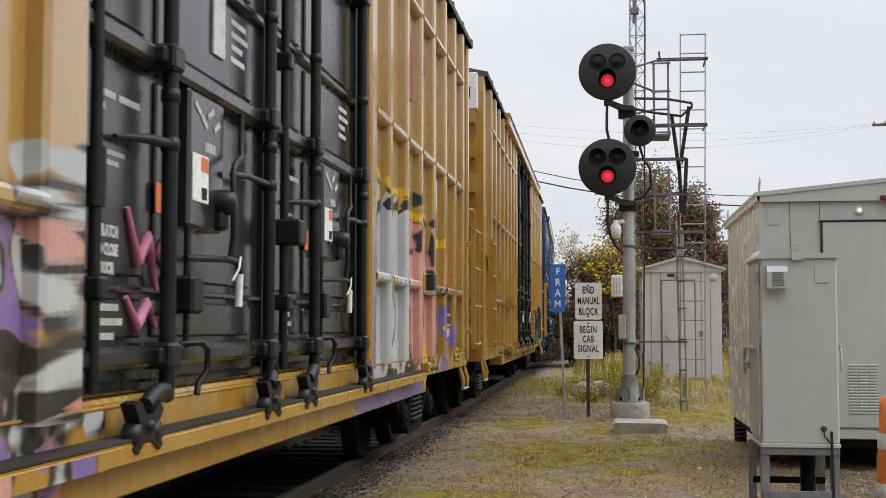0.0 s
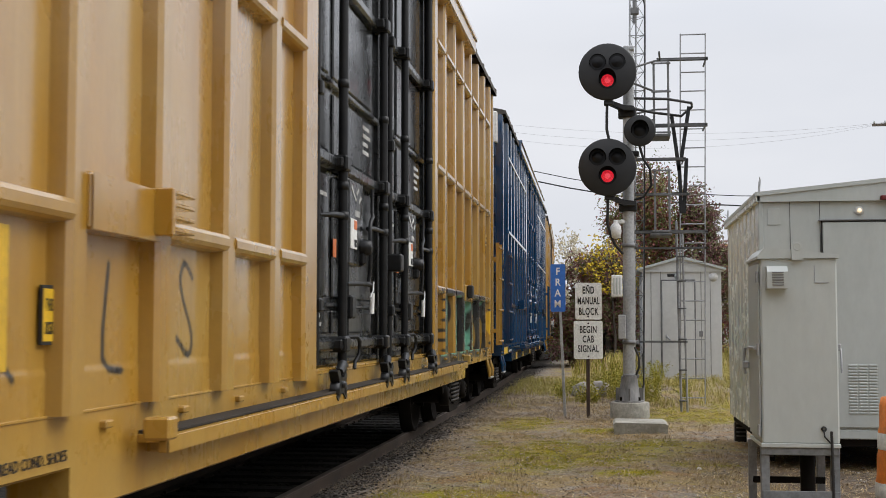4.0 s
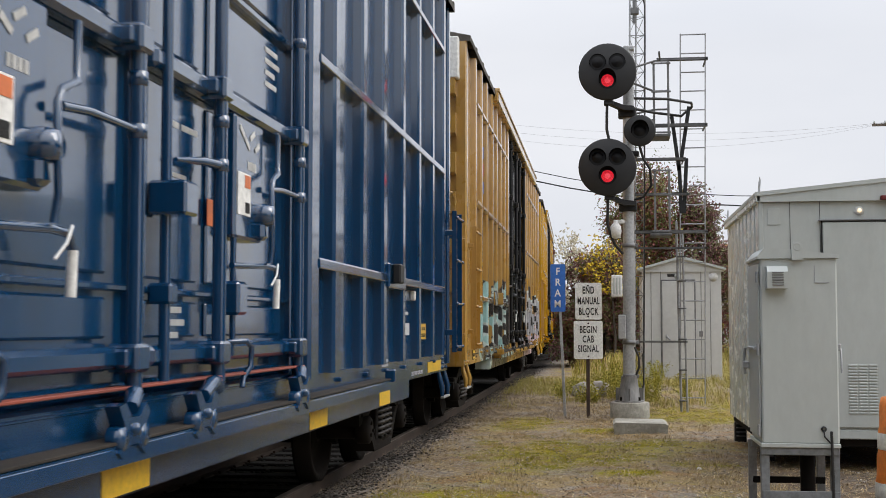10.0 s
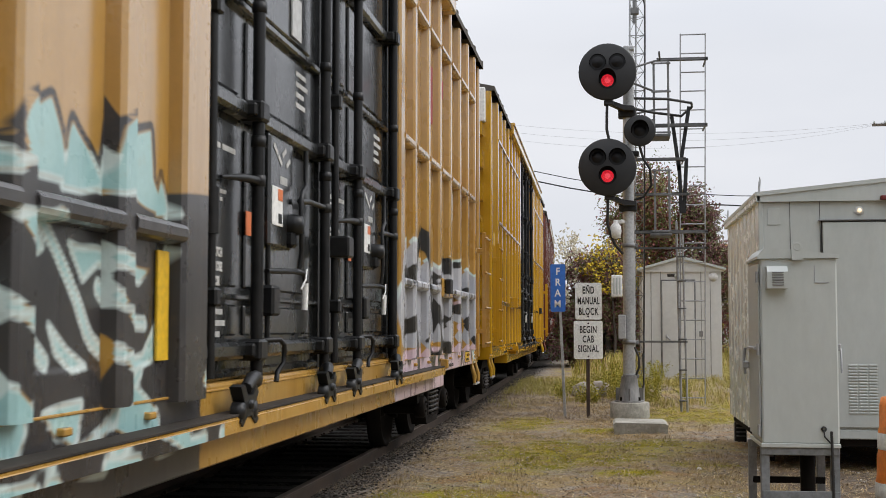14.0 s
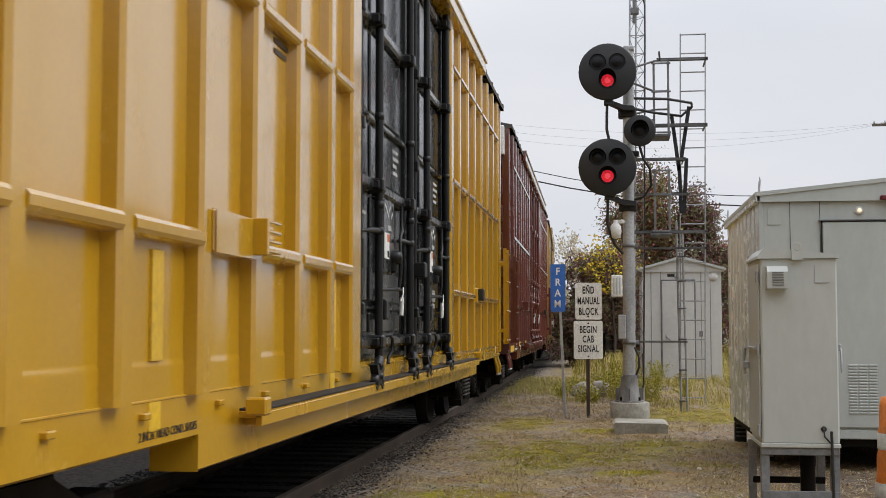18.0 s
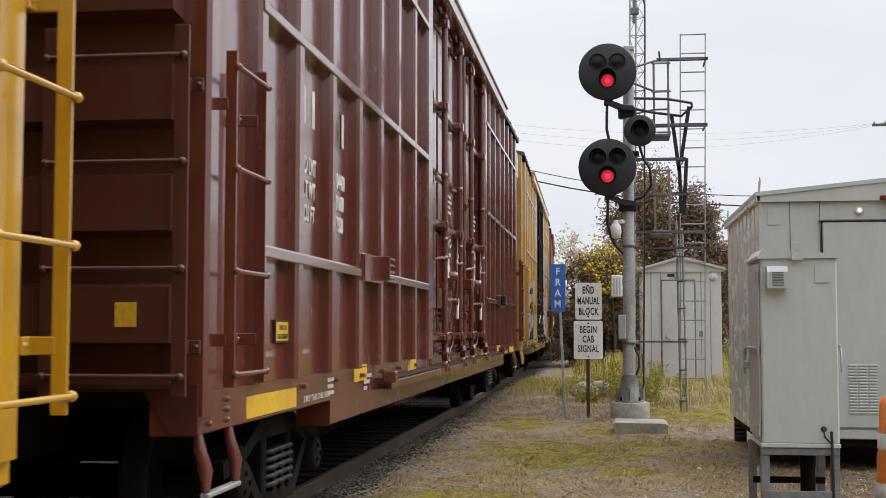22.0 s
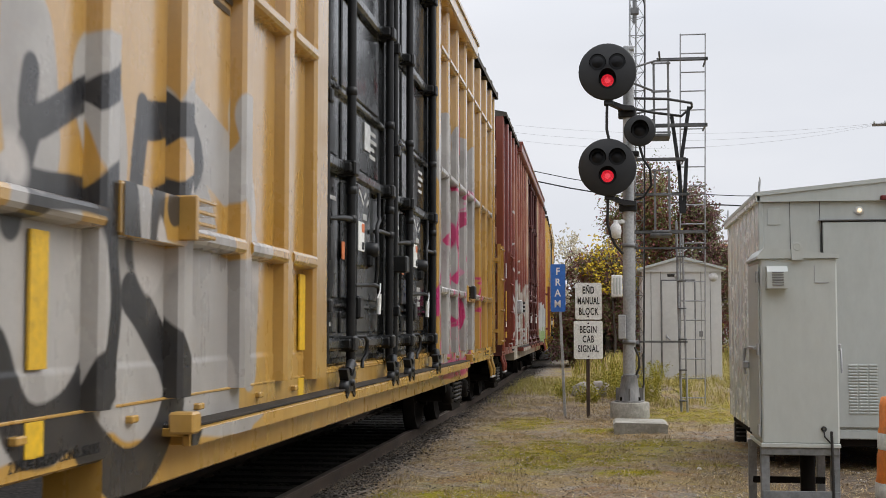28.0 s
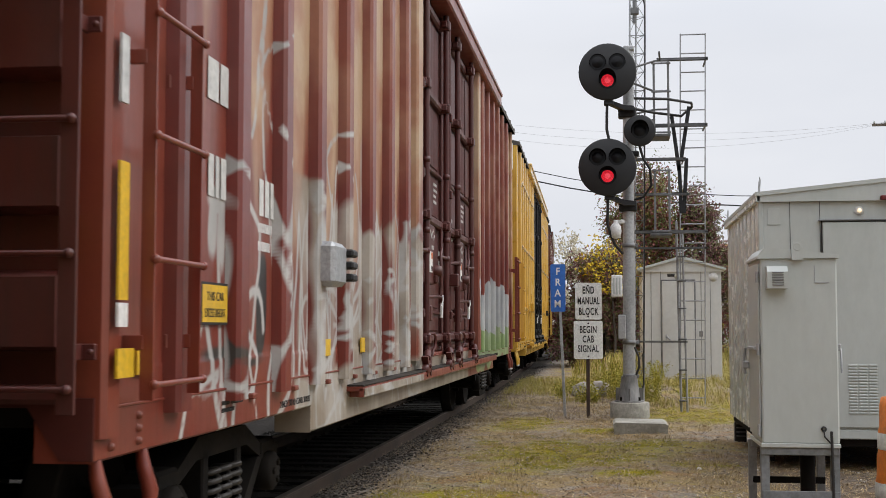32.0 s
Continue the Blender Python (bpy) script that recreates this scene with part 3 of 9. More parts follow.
def strokes_seventh_ink(P):
    d = none_of(P)
    d = stroke(d, P, 0.072, (1.15, 2.38), (1.32, 2.48), (1.53, 2.48), (1.68, 2.42), (1.78, 2.29))
    d = stroke(d, P, 0.051, (1.51, 2.27), (1.82, 2.32), (2.04, 2.37))
    d = stroke(d, P, 0.043, (1.54, 2.27), (1.62, 2.16), (1.68, 2.06))
    d = stroke(d, P, 0.123, (1.88, 2.31), (1.83, 2.15), (1.88, 1.99), (2.00, 1.87))
    d = stroke(d, P, 0.058, (1.46, 1.89), (1.52, 1.98), (1.65, 1.96), (1.69, 1.88))
    d = stroke(d, P, 0.131, (1.18, 1.69), (1.44, 1.62), (1.72, 1.53), (1.99, 1.43))
    d = stroke(d, P, 0.065, (1.54, 1.56), (1.67, 1.42), (1.87, 1.32), (1.99, 1.39), (1.94, 1.45))
    d = stroke(d, P, 0.058, (2.09, 2.33), (2.20, 2.21), (2.15, 1.98))
    d = stroke(d, P, 0.029, (2.49, 2.20), (2.36, 1.99))
    d = stroke(d, P, 0.051, (2.13, 1.77), (2.14, 1.50), (2.13, 1.18))
    d = stroke(d, P, 0.072, (2.13, 1.18), (2.24, 1.00), (2.54, 0.95), (2.83, 1.20), (2.77, 1.36), (2.52, 1.44), (2.34, 1.67), (2.28, 1.78))
    d = stroke(d, P, 0.065, (3.13, 2.20), (3.16, 2.04), (3.56, 2.21), (3.79, 2.32))
    d = stroke(d, P, 0.072, (3.16, 2.01), (3.04, 1.71))
    d = stroke(d, P, 0.145, (3.70, 1.82), (3.80, 1.48), (3.77, 1.22))
    d = stroke(d, P, 0.102, (2.91, 1.26), (3.13, 1.02), (3.50, 1.05), (3.75, 1.25))
    d = stroke(d, P, 0.08, (4.14, 2.21), (4.62, 2.27), (4.82, 2.12), (4.63, 1.97), (4.24, 1.87))
    d = stroke(d, P, 0.072, (4.11, 2.24), (4.04, 1.67))
    d = stroke(d, P, 0.102, (4.04, 1.49), (4.39, 1.24), (4.55, 1.04))
    d = stroke(d, P, 0.102, (3.60, 0.96), (3.93, 0.79), (4.28, 0.86), (4.55, 1.10))
    d = stroke(d, P, 0.109, (0.94, 0.90), (1.43, 0.88), (2.02, 0.93), (2.44, 0.96))
    d = stroke(d, P, 0.087, (1.13, 1.82), (1.30, 1.82))
    d = stroke(d, P, 0.072, (1.58, 1.84), (1.96, 1.83))
    d = stroke(d, P, 0.072, (2.20, 1.82), (2.54, 1.83))
    d = stroke(d, P, 0.072, (3.10, 1.82), (3.78, 1.82))
    return d


def strokes_seventh_silver(P):
    d = none_of(P)
    d = stroke(d, P, 0.34, (1.32, 2.34), (1.42, 2.15), (1.63, 1.98))
    d = stroke(d, P, 0.22, (2.12, 2.31), (2.19, 2.05))
    d = stroke(d, P, 0.2, (2.50, 2.16), (2.54, 1.97))
    d = stroke(d, P, 0.2, (3.09, 2.30), (3.19, 1.96))
    d = stroke(d, P, 0.2, (3.66, 2.24), (3.78, 1.96))
    d = stroke(d, P, 0.2, (4.62, 2.27), (5.21, 2.16))
    d = stroke(d, P, 0.15, (5.40, 2.40), (5.58, 1.97))
    d = stroke(d, P, 0.36, (1.22, 1.60), (1.32, 1.44), (1.41, 1.29), (1.47, 1.09), (1.43, 0.92))
    d = stroke(d, P, 0.3, (1.91, 1.64), (1.98, 1.32), (1.93, 1.06))
    d = stroke(d, P, 0.3, (2.41, 1.65), (2.49, 1.27))
    d = stroke(d, P, 0.3, (3.11, 1.63), (3.31, 1.20))
    d = stroke(d, P, 0.3, (3.90, 1.61), (4.03, 1.18))
    d = stroke(d, P, 0.28, (4.77, 1.81), (5.09, 1.08))
    d = stroke(d, P, 0.15, (5.64, 1.74), (5.65, 1.14))
    return d


def strokes_seventh_red(P):
    d = none_of(P)
    d = stroke(d, P, 0.06, (12.71, 2.28), (12.60, 2.00), (12.38, 1.78), (12.31, 1.61), (12.45, 1.45), (12.59, 1.28), (12.44, 1.11), (12.54, 0.94), (12.88, 0.85))
    d = stroke(d, P, 0.05, (13.01, 2.53), (13.05, 2.34), (13.32, 2.34))
    d = stroke(d, P, 0.02, (13.12, 2.38), (13.50, 2.51))
    d = stroke(d, P, 0.06, (12.99, 2.17), (13.03, 1.98))
    d = stroke(d, P, 0.07, (14.06, 2.67), (14.01, 2.43), (14.06, 2.13), (14.01, 1.95), (13.78, 1.90))
    d = stroke(d, P, 0.02, (13.88, 3.02), (14.19, 2.93))
    d = stroke(d, P, 0.03, (14.49, 2.90), (15.17, 3.09))
    d = stroke(d, P, 0.03, (14.79, 2.77), (15.19, 2.88))
    d = stroke(d, P, 0.045, (14.79, 2.68), (15.19, 2.77))
    d = stroke(d, P, 0.045, (14.99, 2.43), (15.08, 2.28), (14.87, 2.22))
    d = stroke(d, P, 0.07, (13.59, 1.73), (13.46, 1.47), (13.52, 1.21), (14.00, 0.92))
    d = stroke(d, P, 0.12, (13.53, 1.16), (13.86, 0.93))
    d = stroke(d, P, 0.09, (14.08, 1.66), (14.12, 1.53))
    d = stroke(d, P, 0.08, (14.08, 1.42), (14.13, 1.25))
    d = stroke(d, P, 0.09, (14.15, 1.19), (14.20, 1.02))
    d = stroke(d, P, 0.018, (13.70, 1.63), (13.77, 1.47), (13.98, 1.43), (13.86, 1.31), (13.94, 1.23))
    d = stroke(d, P, 0.018, (14.32, 1.60), (14.57, 1.53), (14.38, 1.36), (14.58, 1.18))
    d = stroke(d, P, 0.05, (14.67, 1.76), (14.77, 1.49), (14.62, 1.24), (14.84, 0.93))
    d = stroke(d, P, 0.08, (12.51, 1.00), (13.07, 0.88), (14.04, 0.88), (15.30, 0.90), (15.88, 1.04))
    d = stroke(d, P, 0.05, (12.88, 0.84), (14.35, 0.81), (16.21, 0.83))
    d = stroke(d, P, 0.04, (15.44, 1.64), (15.50, 1.23))
    d = stroke(d, P, 0.04, (12.04, 1.51), (12.45, 1.52))
    return d


def strokes_seventh_pink(P):
    d = none_of(P)
    d = stroke(d, P, 0.05, (13.53, 1.83), (13.57, 2.10), (13.43, 2.31), (13.55, 2.62), (13.63, 2.85))
    d = stroke(d, P, 0.016, (14.39, 2.86), (14.87, 2.90), (14.50, 2.64), (14.77, 2.43), (14.41, 2.26), (14.78, 2.05))
    d = stroke(d, P, 0.016, (14.50, 2.79), (14.73, 2.74), (14.56, 2.49), (14.69, 2.29))
    d = stroke(d, P, 0.04, (15.42, 2.56), (15.47, 2.29), (15.58, 2.06))
    d = stroke(d, P, 0.05, (12.71, 2.72), (12.75, 2.45), (12.71, 2.28))
    d = stroke(d, P, 0.03, (15.23, 3.31), (15.83, 3.03))
    d = stroke(d, P, 0.04, (14.88, 1.74), (15.02, 1.49), (14.90, 1.24))
    return d


def shapes_fourth_front(P):
    d = none_of(P)
    d = blot(d, P, (1.66, 1.58), (1.52, 1.47), (1.53, 1.37), (1.60, 1.26), (1.74, 1.16), (1.86, 1.17), (1.97, 1.10), (2.02, 0.97), (2.29, 0.87), (2.54, 0.88), (2.15, 1.03), (1.95, 1.15), (1.93, 1.28), (1.90, 1.43), (1.87, 1.51), (1.76, 1.53))
    d = blot(d, P, (2.07, 1.66), (2.19, 1.63), (2.33, 1.60), (2.08, 1.57))
    d = blot(d, P, (2.53, 1.74), (2.80, 1.75), (2.78, 1.63), (2.90, 1.50), (3.03, 1.36), (2.79, 1.33), (2.65, 1.40), (2.49, 1.49), (2.47, 1.60))
    d = blot(d, P, (2.53, 1.83), (2.55, 1.98), (2.65, 2.03), (2.79, 2.01), (2.85, 1.92), (3.01, 1.86), (2.95, 1.82), (2.61, 1.81))
    d = blot(d, P, (3.07, 1.85), (3.08, 2.02), (3.19, 2.08), (3.29, 2.01), (3.47, 1.92), (3.62, 1.84), (3.33, 1.84))
    d = blot(d, P, (2.80, 1.75), (2.95, 1.70), (3.05, 1.58), (2.96, 1.56), (2.84, 1.65))
    d = blot(d, P, (2.40, 1.27), (2.55, 1.25), (2.82, 1.25), (2.97, 1.15), (3.04, 1.07), (2.92, 1.04), (2.69, 1.10), (2.53, 1.18))
    d = blot(d, P, (2.99, 0.74), (3.11, 0.89), (3.30, 0.90), (3.27, 0.79), (3.17, 0.72))
    d = blot(d, P, (3.15, 1.32), (3.42, 1.47), (3.63, 1.52), (3.71, 1.39), (3.49, 1.36), (3.32, 1.34))
    d = blot(d, P, (3.63, 1.65), (3.79, 1.59), (3.83, 1.45), (3.71, 1.41), (3.63, 1.52))
    d = stroke(d, P, 0.022, (1.87, 1.49), (2.00, 1.44), (2.03, 1.39), (2.14, 1.36), (2.29, 1.43), (2.27, 1.50))
    d = stroke(d, P, 0.012, (1.35, 1.43), (1.54, 1.41))
    d = stroke(d, P, 0.010, (1.40, 1.36), (1.55, 1.37))
    d = stroke(d, P, 0.020, (2.05, 1.30), (2.23, 1.19), (2.43, 1.05), (2.51, 0.99))
    d = stroke(d, P, 0.014, (2.01, 1.19), (2.15, 1.10), (2.38, 1.01))
    d = stroke(d, P, 0.024, (3.33, 0.95), (3.58, 0.83), (3.89, 0.78), (4.05, 0.90), (3.92, 1.14), (3.72, 1.21))
    d = stroke(d, P, 0.015, (3.03, 1.32), (3.29, 1.24), (3.72, 1.14), (3.80, 1.19))
    d = stroke(d, P, 0.022, (3.01, 1.70), (3.14, 1.67), (3.11, 1.54))
    d = stroke(d, P, 0.016, (3.44, 0.76), (3.74, 0.71), (4.14, 0.81))
    return d


def shapes_fourth_rear(P):
    d = none_of(P)
    d = blot(d, P, (3.57, 1.95), (3.71, 1.98), (3.85, 1.99), (4.00, 1.99), (4.10, 1.91), (3.94, 1.91), (3.80, 1.89), (3.68, 1.86), (3.60, 1.90))
    d = blot(d, P, (4.39, 2.01), (4.44, 2.10), (4.58, 2.11), (4.67, 2.01), (4.76, 1.94), (4.67, 1.88), (4.45, 1.93))
    d = blot(d, P, (4.94, 1.91), (5.05, 2.11), (5.13, 2.04), (5.35, 1.85), (5.20, 1.85), (5.06, 1.91))
    d = blot(d, P, (5.34, 1.99), (5.41, 2.10), (5.58, 2.10), (5.67, 2.14), (5.77, 2.01), (5.84, 1.88), (5.60, 1.89), (5.46, 1.90), (5.38, 1.92))
    d = blot(d, P, (5.78, 1.86), (5.85, 2.08), (5.98, 2.01), (6.12, 1.88), (5.93, 1.86))
    d = blot(d, P, (6.08, 1.87), (6.14, 2.11), (6.27, 2.16), (6.38, 2.02), (6.45, 2.12), (6.59, 2.16), (6.63, 1.98), (6.78, 1.83), (6.49, 1.88), (6.33, 1.95), (6.22, 1.87))
    d = blot(d, P, (6.66, 1.83), (6.71, 1.99), (6.80, 1.84))
    d = blot(d, P, (3.61, 1.85), (3.80, 1.87), (3.92, 1.80), (4.06, 1.69), (3.88, 1.75))
    d = blot(d, P, (4.19, 1.90), (4.27, 1.89), (4.40, 1.76), (4.57, 1.71), (4.46, 1.71), (4.30, 1.79))
    d = blot(d, P, (3.65, 1.65), (3.77, 1.63), (3.78, 1.49), (3.76, 1.36), (3.73, 1.25), (3.69, 1.32), (3.70, 1.50))
    d = blot(d, P, (3.59, 1.53), (3.66, 1.50), (3.70, 1.39), (3.67, 1.34), (3.73, 1.29), (3.67, 1.18), (3.60, 1.24))
    d = blot(d, P, (3.81, 1.52), (3.86, 1.47), (3.94, 1.36), (4.06, 1.24), (4.08, 1.18), (3.99, 1.20), (3.88, 1.34))
    d = blot(d, P, (3.96, 1.53), (4.05, 1.49), (4.15, 1.30), (4.30, 1.11), (4.40, 1.06), (4.22, 1.16), (4.08, 1.30), (4.01, 1.40))
    d = blot(d, P, (3.73, 1.18), (3.89, 1.15), (3.98, 1.05), (4.03, 0.94), (3.84, 0.95), (3.74, 1.07))
    d = blot(d, P, (4.04, 1.13), (4.22, 1.16), (4.30, 1.03), (4.38, 0.90), (4.19, 0.92), (4.09, 1.01))
    d = blot(d, P, (4.31, 1.57), (4.46, 1.54), (4.72, 1.54), (4.74, 1.40), (4.70, 1.31), (4.82, 1.17), (4.73, 1.22), (4.61, 1.40), (4.52, 1.38), (4.44, 1.40), (4.38, 1.53))
    d = blot(d, P, (4.85, 1.70), (4.93, 1.69), (4.97, 1.55), (5.08, 1.36), (5.01, 1.22), (4.94, 1.38), (4.87, 1.57))
    d = blot(d, P, (5.08, 1.29), (5.33, 1.16), (5.53, 1.05), (5.46, 0.95), (5.31, 0.96), (5.23, 1.11))
    d = blot(d, P, (5.31, 1.72), (5.55, 1.75), (5.63, 1.62), (5.55, 1.59), (5.39, 1.66))
    d = blot(d, P, (5.85, 1.66), (6.23, 1.62), (6.61, 1.60), (6.50, 1.54), (6.09, 1.59), (5.95, 1.53))
    d = blot(d, P, (5.69, 1.36), (5.82, 1.28), (6.00, 1.22), (5.87, 1.21), (5.73, 1.28))
    d = blot(d, P, (5.65, 1.07), (5.96, 1.09), (5.92, 0.97), (5.97, 0.91), (5.74, 0.98))
    d = blot(d, P, (6.20, 0.99), (6.46, 1.12), (6.69, 1.01), (6.75, 0.85), (6.36, 0.94))
    d = blot(d, P, (6.92, 1.23), (7.17, 1.12), (7.38, 1.05), (6.98, 1.13))
    d = blot(d, P, (7.52, 1.25), (7.74, 1.21), (7.67, 1.11))
    d = stroke(d, P, 0.012, (4.01, 1.86), (4.15, 1.73))
    d = stroke(d, P, 0.016, (4.11, 1.62), (4.24, 1.42), (4.27, 1.24), (4.38, 1.09))
    d = stroke(d, P, 0.018, (4.55, 1.38), (4.62, 1.20), (4.68, 1.00))
    d = stroke(d, P, 0.018, (4.79, 1.18), (4.92, 1.10), (4.77, 0.91))
    d = stroke(d, P, 0.018, (5.08, 1.21), (4.89, 1.03), (4.74, 0.91))
    d = stroke(d, P, 0.018, (5.07, 1.60), (5.29, 1.43), (5.44, 1.38), (5.65, 1.25))
    d = stroke(d, P, 0.020, (5.59, 1.75), (5.85, 1.52), (6.05, 1.30), (6.46, 1.21), (6.68, 1.26))
    d = stroke(d, P, 0.018, (6.09, 1.50), (6.29, 1.39), (6.56, 1.37))
    d = stroke(d, P, 0.020, (5.97, 0.91), (6.25, 1.04), (6.51, 1.17))
    d = stroke(d, P, 0.016, (6.57, 1.23), (6.73, 1.42), (6.78, 1.67))
    d = stroke(d, P, 0.020, (7.43, 1.67), (7.51, 1.43), (7.59, 1.14))
    d = stroke(d, P, 0.030, (4.66, 0.87), (4.85, 0.88))
    d = stroke(d, P, 0.030, (5.10, 0.87), (5.31, 0.86))
    d = stroke(d, P, 0.030, (5.42, 0.87), (5.48, 0.87))
    d = stroke(d, P, 0.030, (5.88, 0.86), (6.16, 0.85))
    d = stroke(d, P, 0.030, (6.69, 0.87), (6.93, 0.88))
    d = stroke(d, P, 0.030, (7.18, 0.88), (7.46, 0.89))
    return d


def strokes_fourth_edge(P):
    d = none_of(P)
    d = stroke(d, P, 0.04, (16.13, 2.23), (16.33, 2.15))
    d = stroke(d, P, 0.035, (16.58, 2.16), (16.92, 2.20), (16.97, 2.09), (16.96, 1.88))
    d = stroke(d, P, 0.045, (17.55, 2.15), (17.84, 2.12), (18.15, 2.03), (18.24, 1.89))
    d = stroke(d, P, 0.035, (18.16, 1.70), (18.25, 1.62), (18.14, 1.31), (18.53, 0.98))
    d = stroke(d, P, 0.05, (16.11, 1.61), (16.22, 1.63))
    d = stroke(d, P, 0.09, (18.62, 1.03), (18.72, 0.89))
    d = stroke(d, P, 0.08, (17.04, 1.38), (17.07, 1.34))
    d = stroke(d, P, 0.05, (16.14, 1.28), (16.25, 1.29), (16.20, 1.23))
    return d


def strokes_fourth_black(P):
    d = none_of(P)
    d = stroke(d, P, 0.048, (16.06, 2.24), (16.18, 2.12), (16.30, 2.00))
    d = stroke(d, P, 0.04, (16.53, 2.11), (16.82, 2.15))
    d = stroke(d, P, 0.04, (16.84, 2.15), (16.88, 1.87), (16.85, 1.78))
    d = stroke(d, P, 0.056, (16.09, 1.68), (16.26, 1.59), (16.10, 1.56))
    d = stroke(d, P, 0.064, (16.45, 1.56), (16.78, 1.58), (16.85, 1.50))
    d = stroke(d, P, 0.028, (16.85, 1.48), (16.90, 1.28), (16.79, 1.13), (16.87, 0.98))
    d = stroke(d, P, 0.048, (16.10, 1.38), (16.25, 1.40), (16.33, 1.33), (16.19, 1.21), (16.11, 1.26))
    d = stroke(d, P, 0.072, (17.63, 2.07), (17.74, 1.99))
    d = stroke(d, P, 0.048, (17.14, 1.70), (17.01, 1.51), (17.00, 1.36), (16.98, 1.20))
    d = stroke(d, P, 0.056, (17.64, 1.79), (17.71, 1.65), (17.51, 1.45), (17.28, 1.41), (17.45, 1.36), (17.53, 1.27), (17.80, 1.19))
    d = stroke(d, P, 0.032, (17.31, 1.85), (17.78, 1.77))
    d = stroke(d, P, 0.056, (18.08, 1.77), (18.01, 1.51), (17.94, 1.27), (18.26, 1.16), (18.36, 0.94))
    d = stroke(d, P, 0.048, (17.31, 1.10), (17.24, 1.00), (17.17, 0.85))
    d = stroke(d, P, 0.04, (17.31, 1.06), (17.44, 0.85))
    d = stroke(d, P, 0.024, (18.34, 2.22), (18.47, 2.18), (18.37, 2.06), (18.30, 1.97))
    return d


def strokes_first_ink(P):
    d = none_of(P)
    d = stroke(d, P, 0.054, (16.14, 1.74), (16.20, 1.61), (16.39, 1.45), (16.46, 1.26), (16.44, 1.07), (16.32, 0.85))
    d = stroke(d, P, 0.054, (16.64, 2.28), (16.97, 2.36))
    d = stroke(d, P, 0.045, (16.95, 2.33), (16.86, 1.99), (16.74, 1.82), (16.49, 1.73))
    d = stroke(d, P, 0.045, (15.63, 2.41), (15.78, 2.43))
    d = stroke(d, P, 0.045, (15.87, 2.39), (15.96, 2.31))
    d = stroke(d, P, 0.018, (15.59, 2.20), (15.56, 1.98))
    d = stroke(d, P, 0.063, (15.89, 1.86), (15.88, 1.55), (15.80, 1.03))
    d = stroke(d, P, 0.045, (15.63, 1.90), (15.81, 1.83))
    d = stroke(d, P, 0.054, (15.39, 1.56), (15.44, 1.43), (15.40, 1.35))
    d = stroke(d, P, 0.018, (16.00, 1.29), (16.31, 1.40))
    d = stroke(d, P, 0.03, (12.72, 1.87), (12.76, 2.10), (12.90, 2.29), (13.21, 2.40))
    d = stroke(d, P, 0.05, (12.96, 2.34), (13.25, 2.41))
    d = stroke(d, P, 0.03, (13.48, 2.22), (13.57, 2.37), (14.22, 2.47), (14.31, 1.99))
    d = stroke(d, P, 0.04, (13.77, 2.42), (14.22, 2.47))
    d = stroke(d, P, 0.02, (13.59, 1.73), (13.80, 1.48), (13.71, 1.25), (13.43, 1.15))
    d = stroke(d, P, 0.02, (12.72, 1.75), (12.63, 1.46), (12.67, 1.17))
    d = stroke(d, P, 0.04, (13.38, 1.20), (13.52, 0.98), (13.81, 0.96))
    d = stroke(d, P, 0.05, (14.76, 2.56), (15.18, 2.63))
    d = stroke(d, P, 0.05, (14.97, 2.49), (15.19, 2.45))
    d = stroke(d, P, 0.03, (14.33, 2.08), (14.77, 2.09), (14.83, 2.27), (15.12, 2.34))
    d = stroke(d, P, 0.03, (15.26, 2.46), (15.61, 2.36), (15.67, 1.99))
    d = stroke(d, P, 0.03, (14.34, 1.61), (14.59, 1.49), (14.47, 1.24), (14.80, 0.97), (15.15, 1.06))
    d = stroke(d, P, 0.03, (7.09, 1.80), (7.30, 1.67), (7.40, 1.53))
    d = stroke(d, P, 0.04, (6.95, 1.51), (7.27, 1.45), (7.45, 1.35))
    d = stroke(d, P, 0.03, (6.75, 1.96), (6.97, 1.97))
    d = stroke(d, P, 0.03, (6.97, 1.11), (7.01, 1.03))
    return d


def strokes_first_yellow(P):
    d = none_of(P)
    d = stroke(d, P, 0.035, (15.99, 1.67), (15.98, 1.23))
    d = stroke(d, P, 0.022, (16.36, 1.45), (16.69, 1.25), (16.72, 1.10), (16.50, 0.87))
    d = stroke(d, P, 0.14, (15.48, 1.06), (15.56, 0.91))
    d = stroke(d, P, 0.05, (16.00, 2.30), (16.52, 2.28), (16.96, 2.41))
    d = stroke(d, P, 0.03, (12.65, 1.84), (12.71, 2.09), (12.92, 2.35), (13.38, 2.47), (13.57, 2.40), (14.08, 2.50))
    d = stroke(d, P, 0.12, (14.96, 2.56), (15.00, 2.32))
    d = stroke(d, P, 0.03, (12.62, 1.74), (12.58, 1.36), (12.63, 0.94))
    d = stroke(d, P, 0.06, (6.73, 1.65), (6.74, 1.19))
    d = stroke(d, P, 0.1, (6.72, 1.16), (6.74, 1.03))
    d = stroke(d, P, 0.12, (7.07, 1.28), (7.32, 1.24))
    return d


def strokes_first_purple(P):
    d = none_of(P)
    d = stroke(d, P, 0.17, (16.57, 1.43), (16.76, 1.23), (16.76, 0.96))
    d = stroke(d, P, 0.07, (16.81, 1.50), (16.87, 1.60))
    d = stroke(d, P, 0.1, (17.43, 1.31), (17.35, 1.19))
    d = stroke(d, P, 0.12, (17.17, 1.07), (17.11, 0.93))
    d = stroke(d, P, 0.12, (6.91, 1.48), (7.06, 1.52))
    d = stroke(d, P, 0.1, (6.70, 0.94), (6.79, 1.03))
    return d


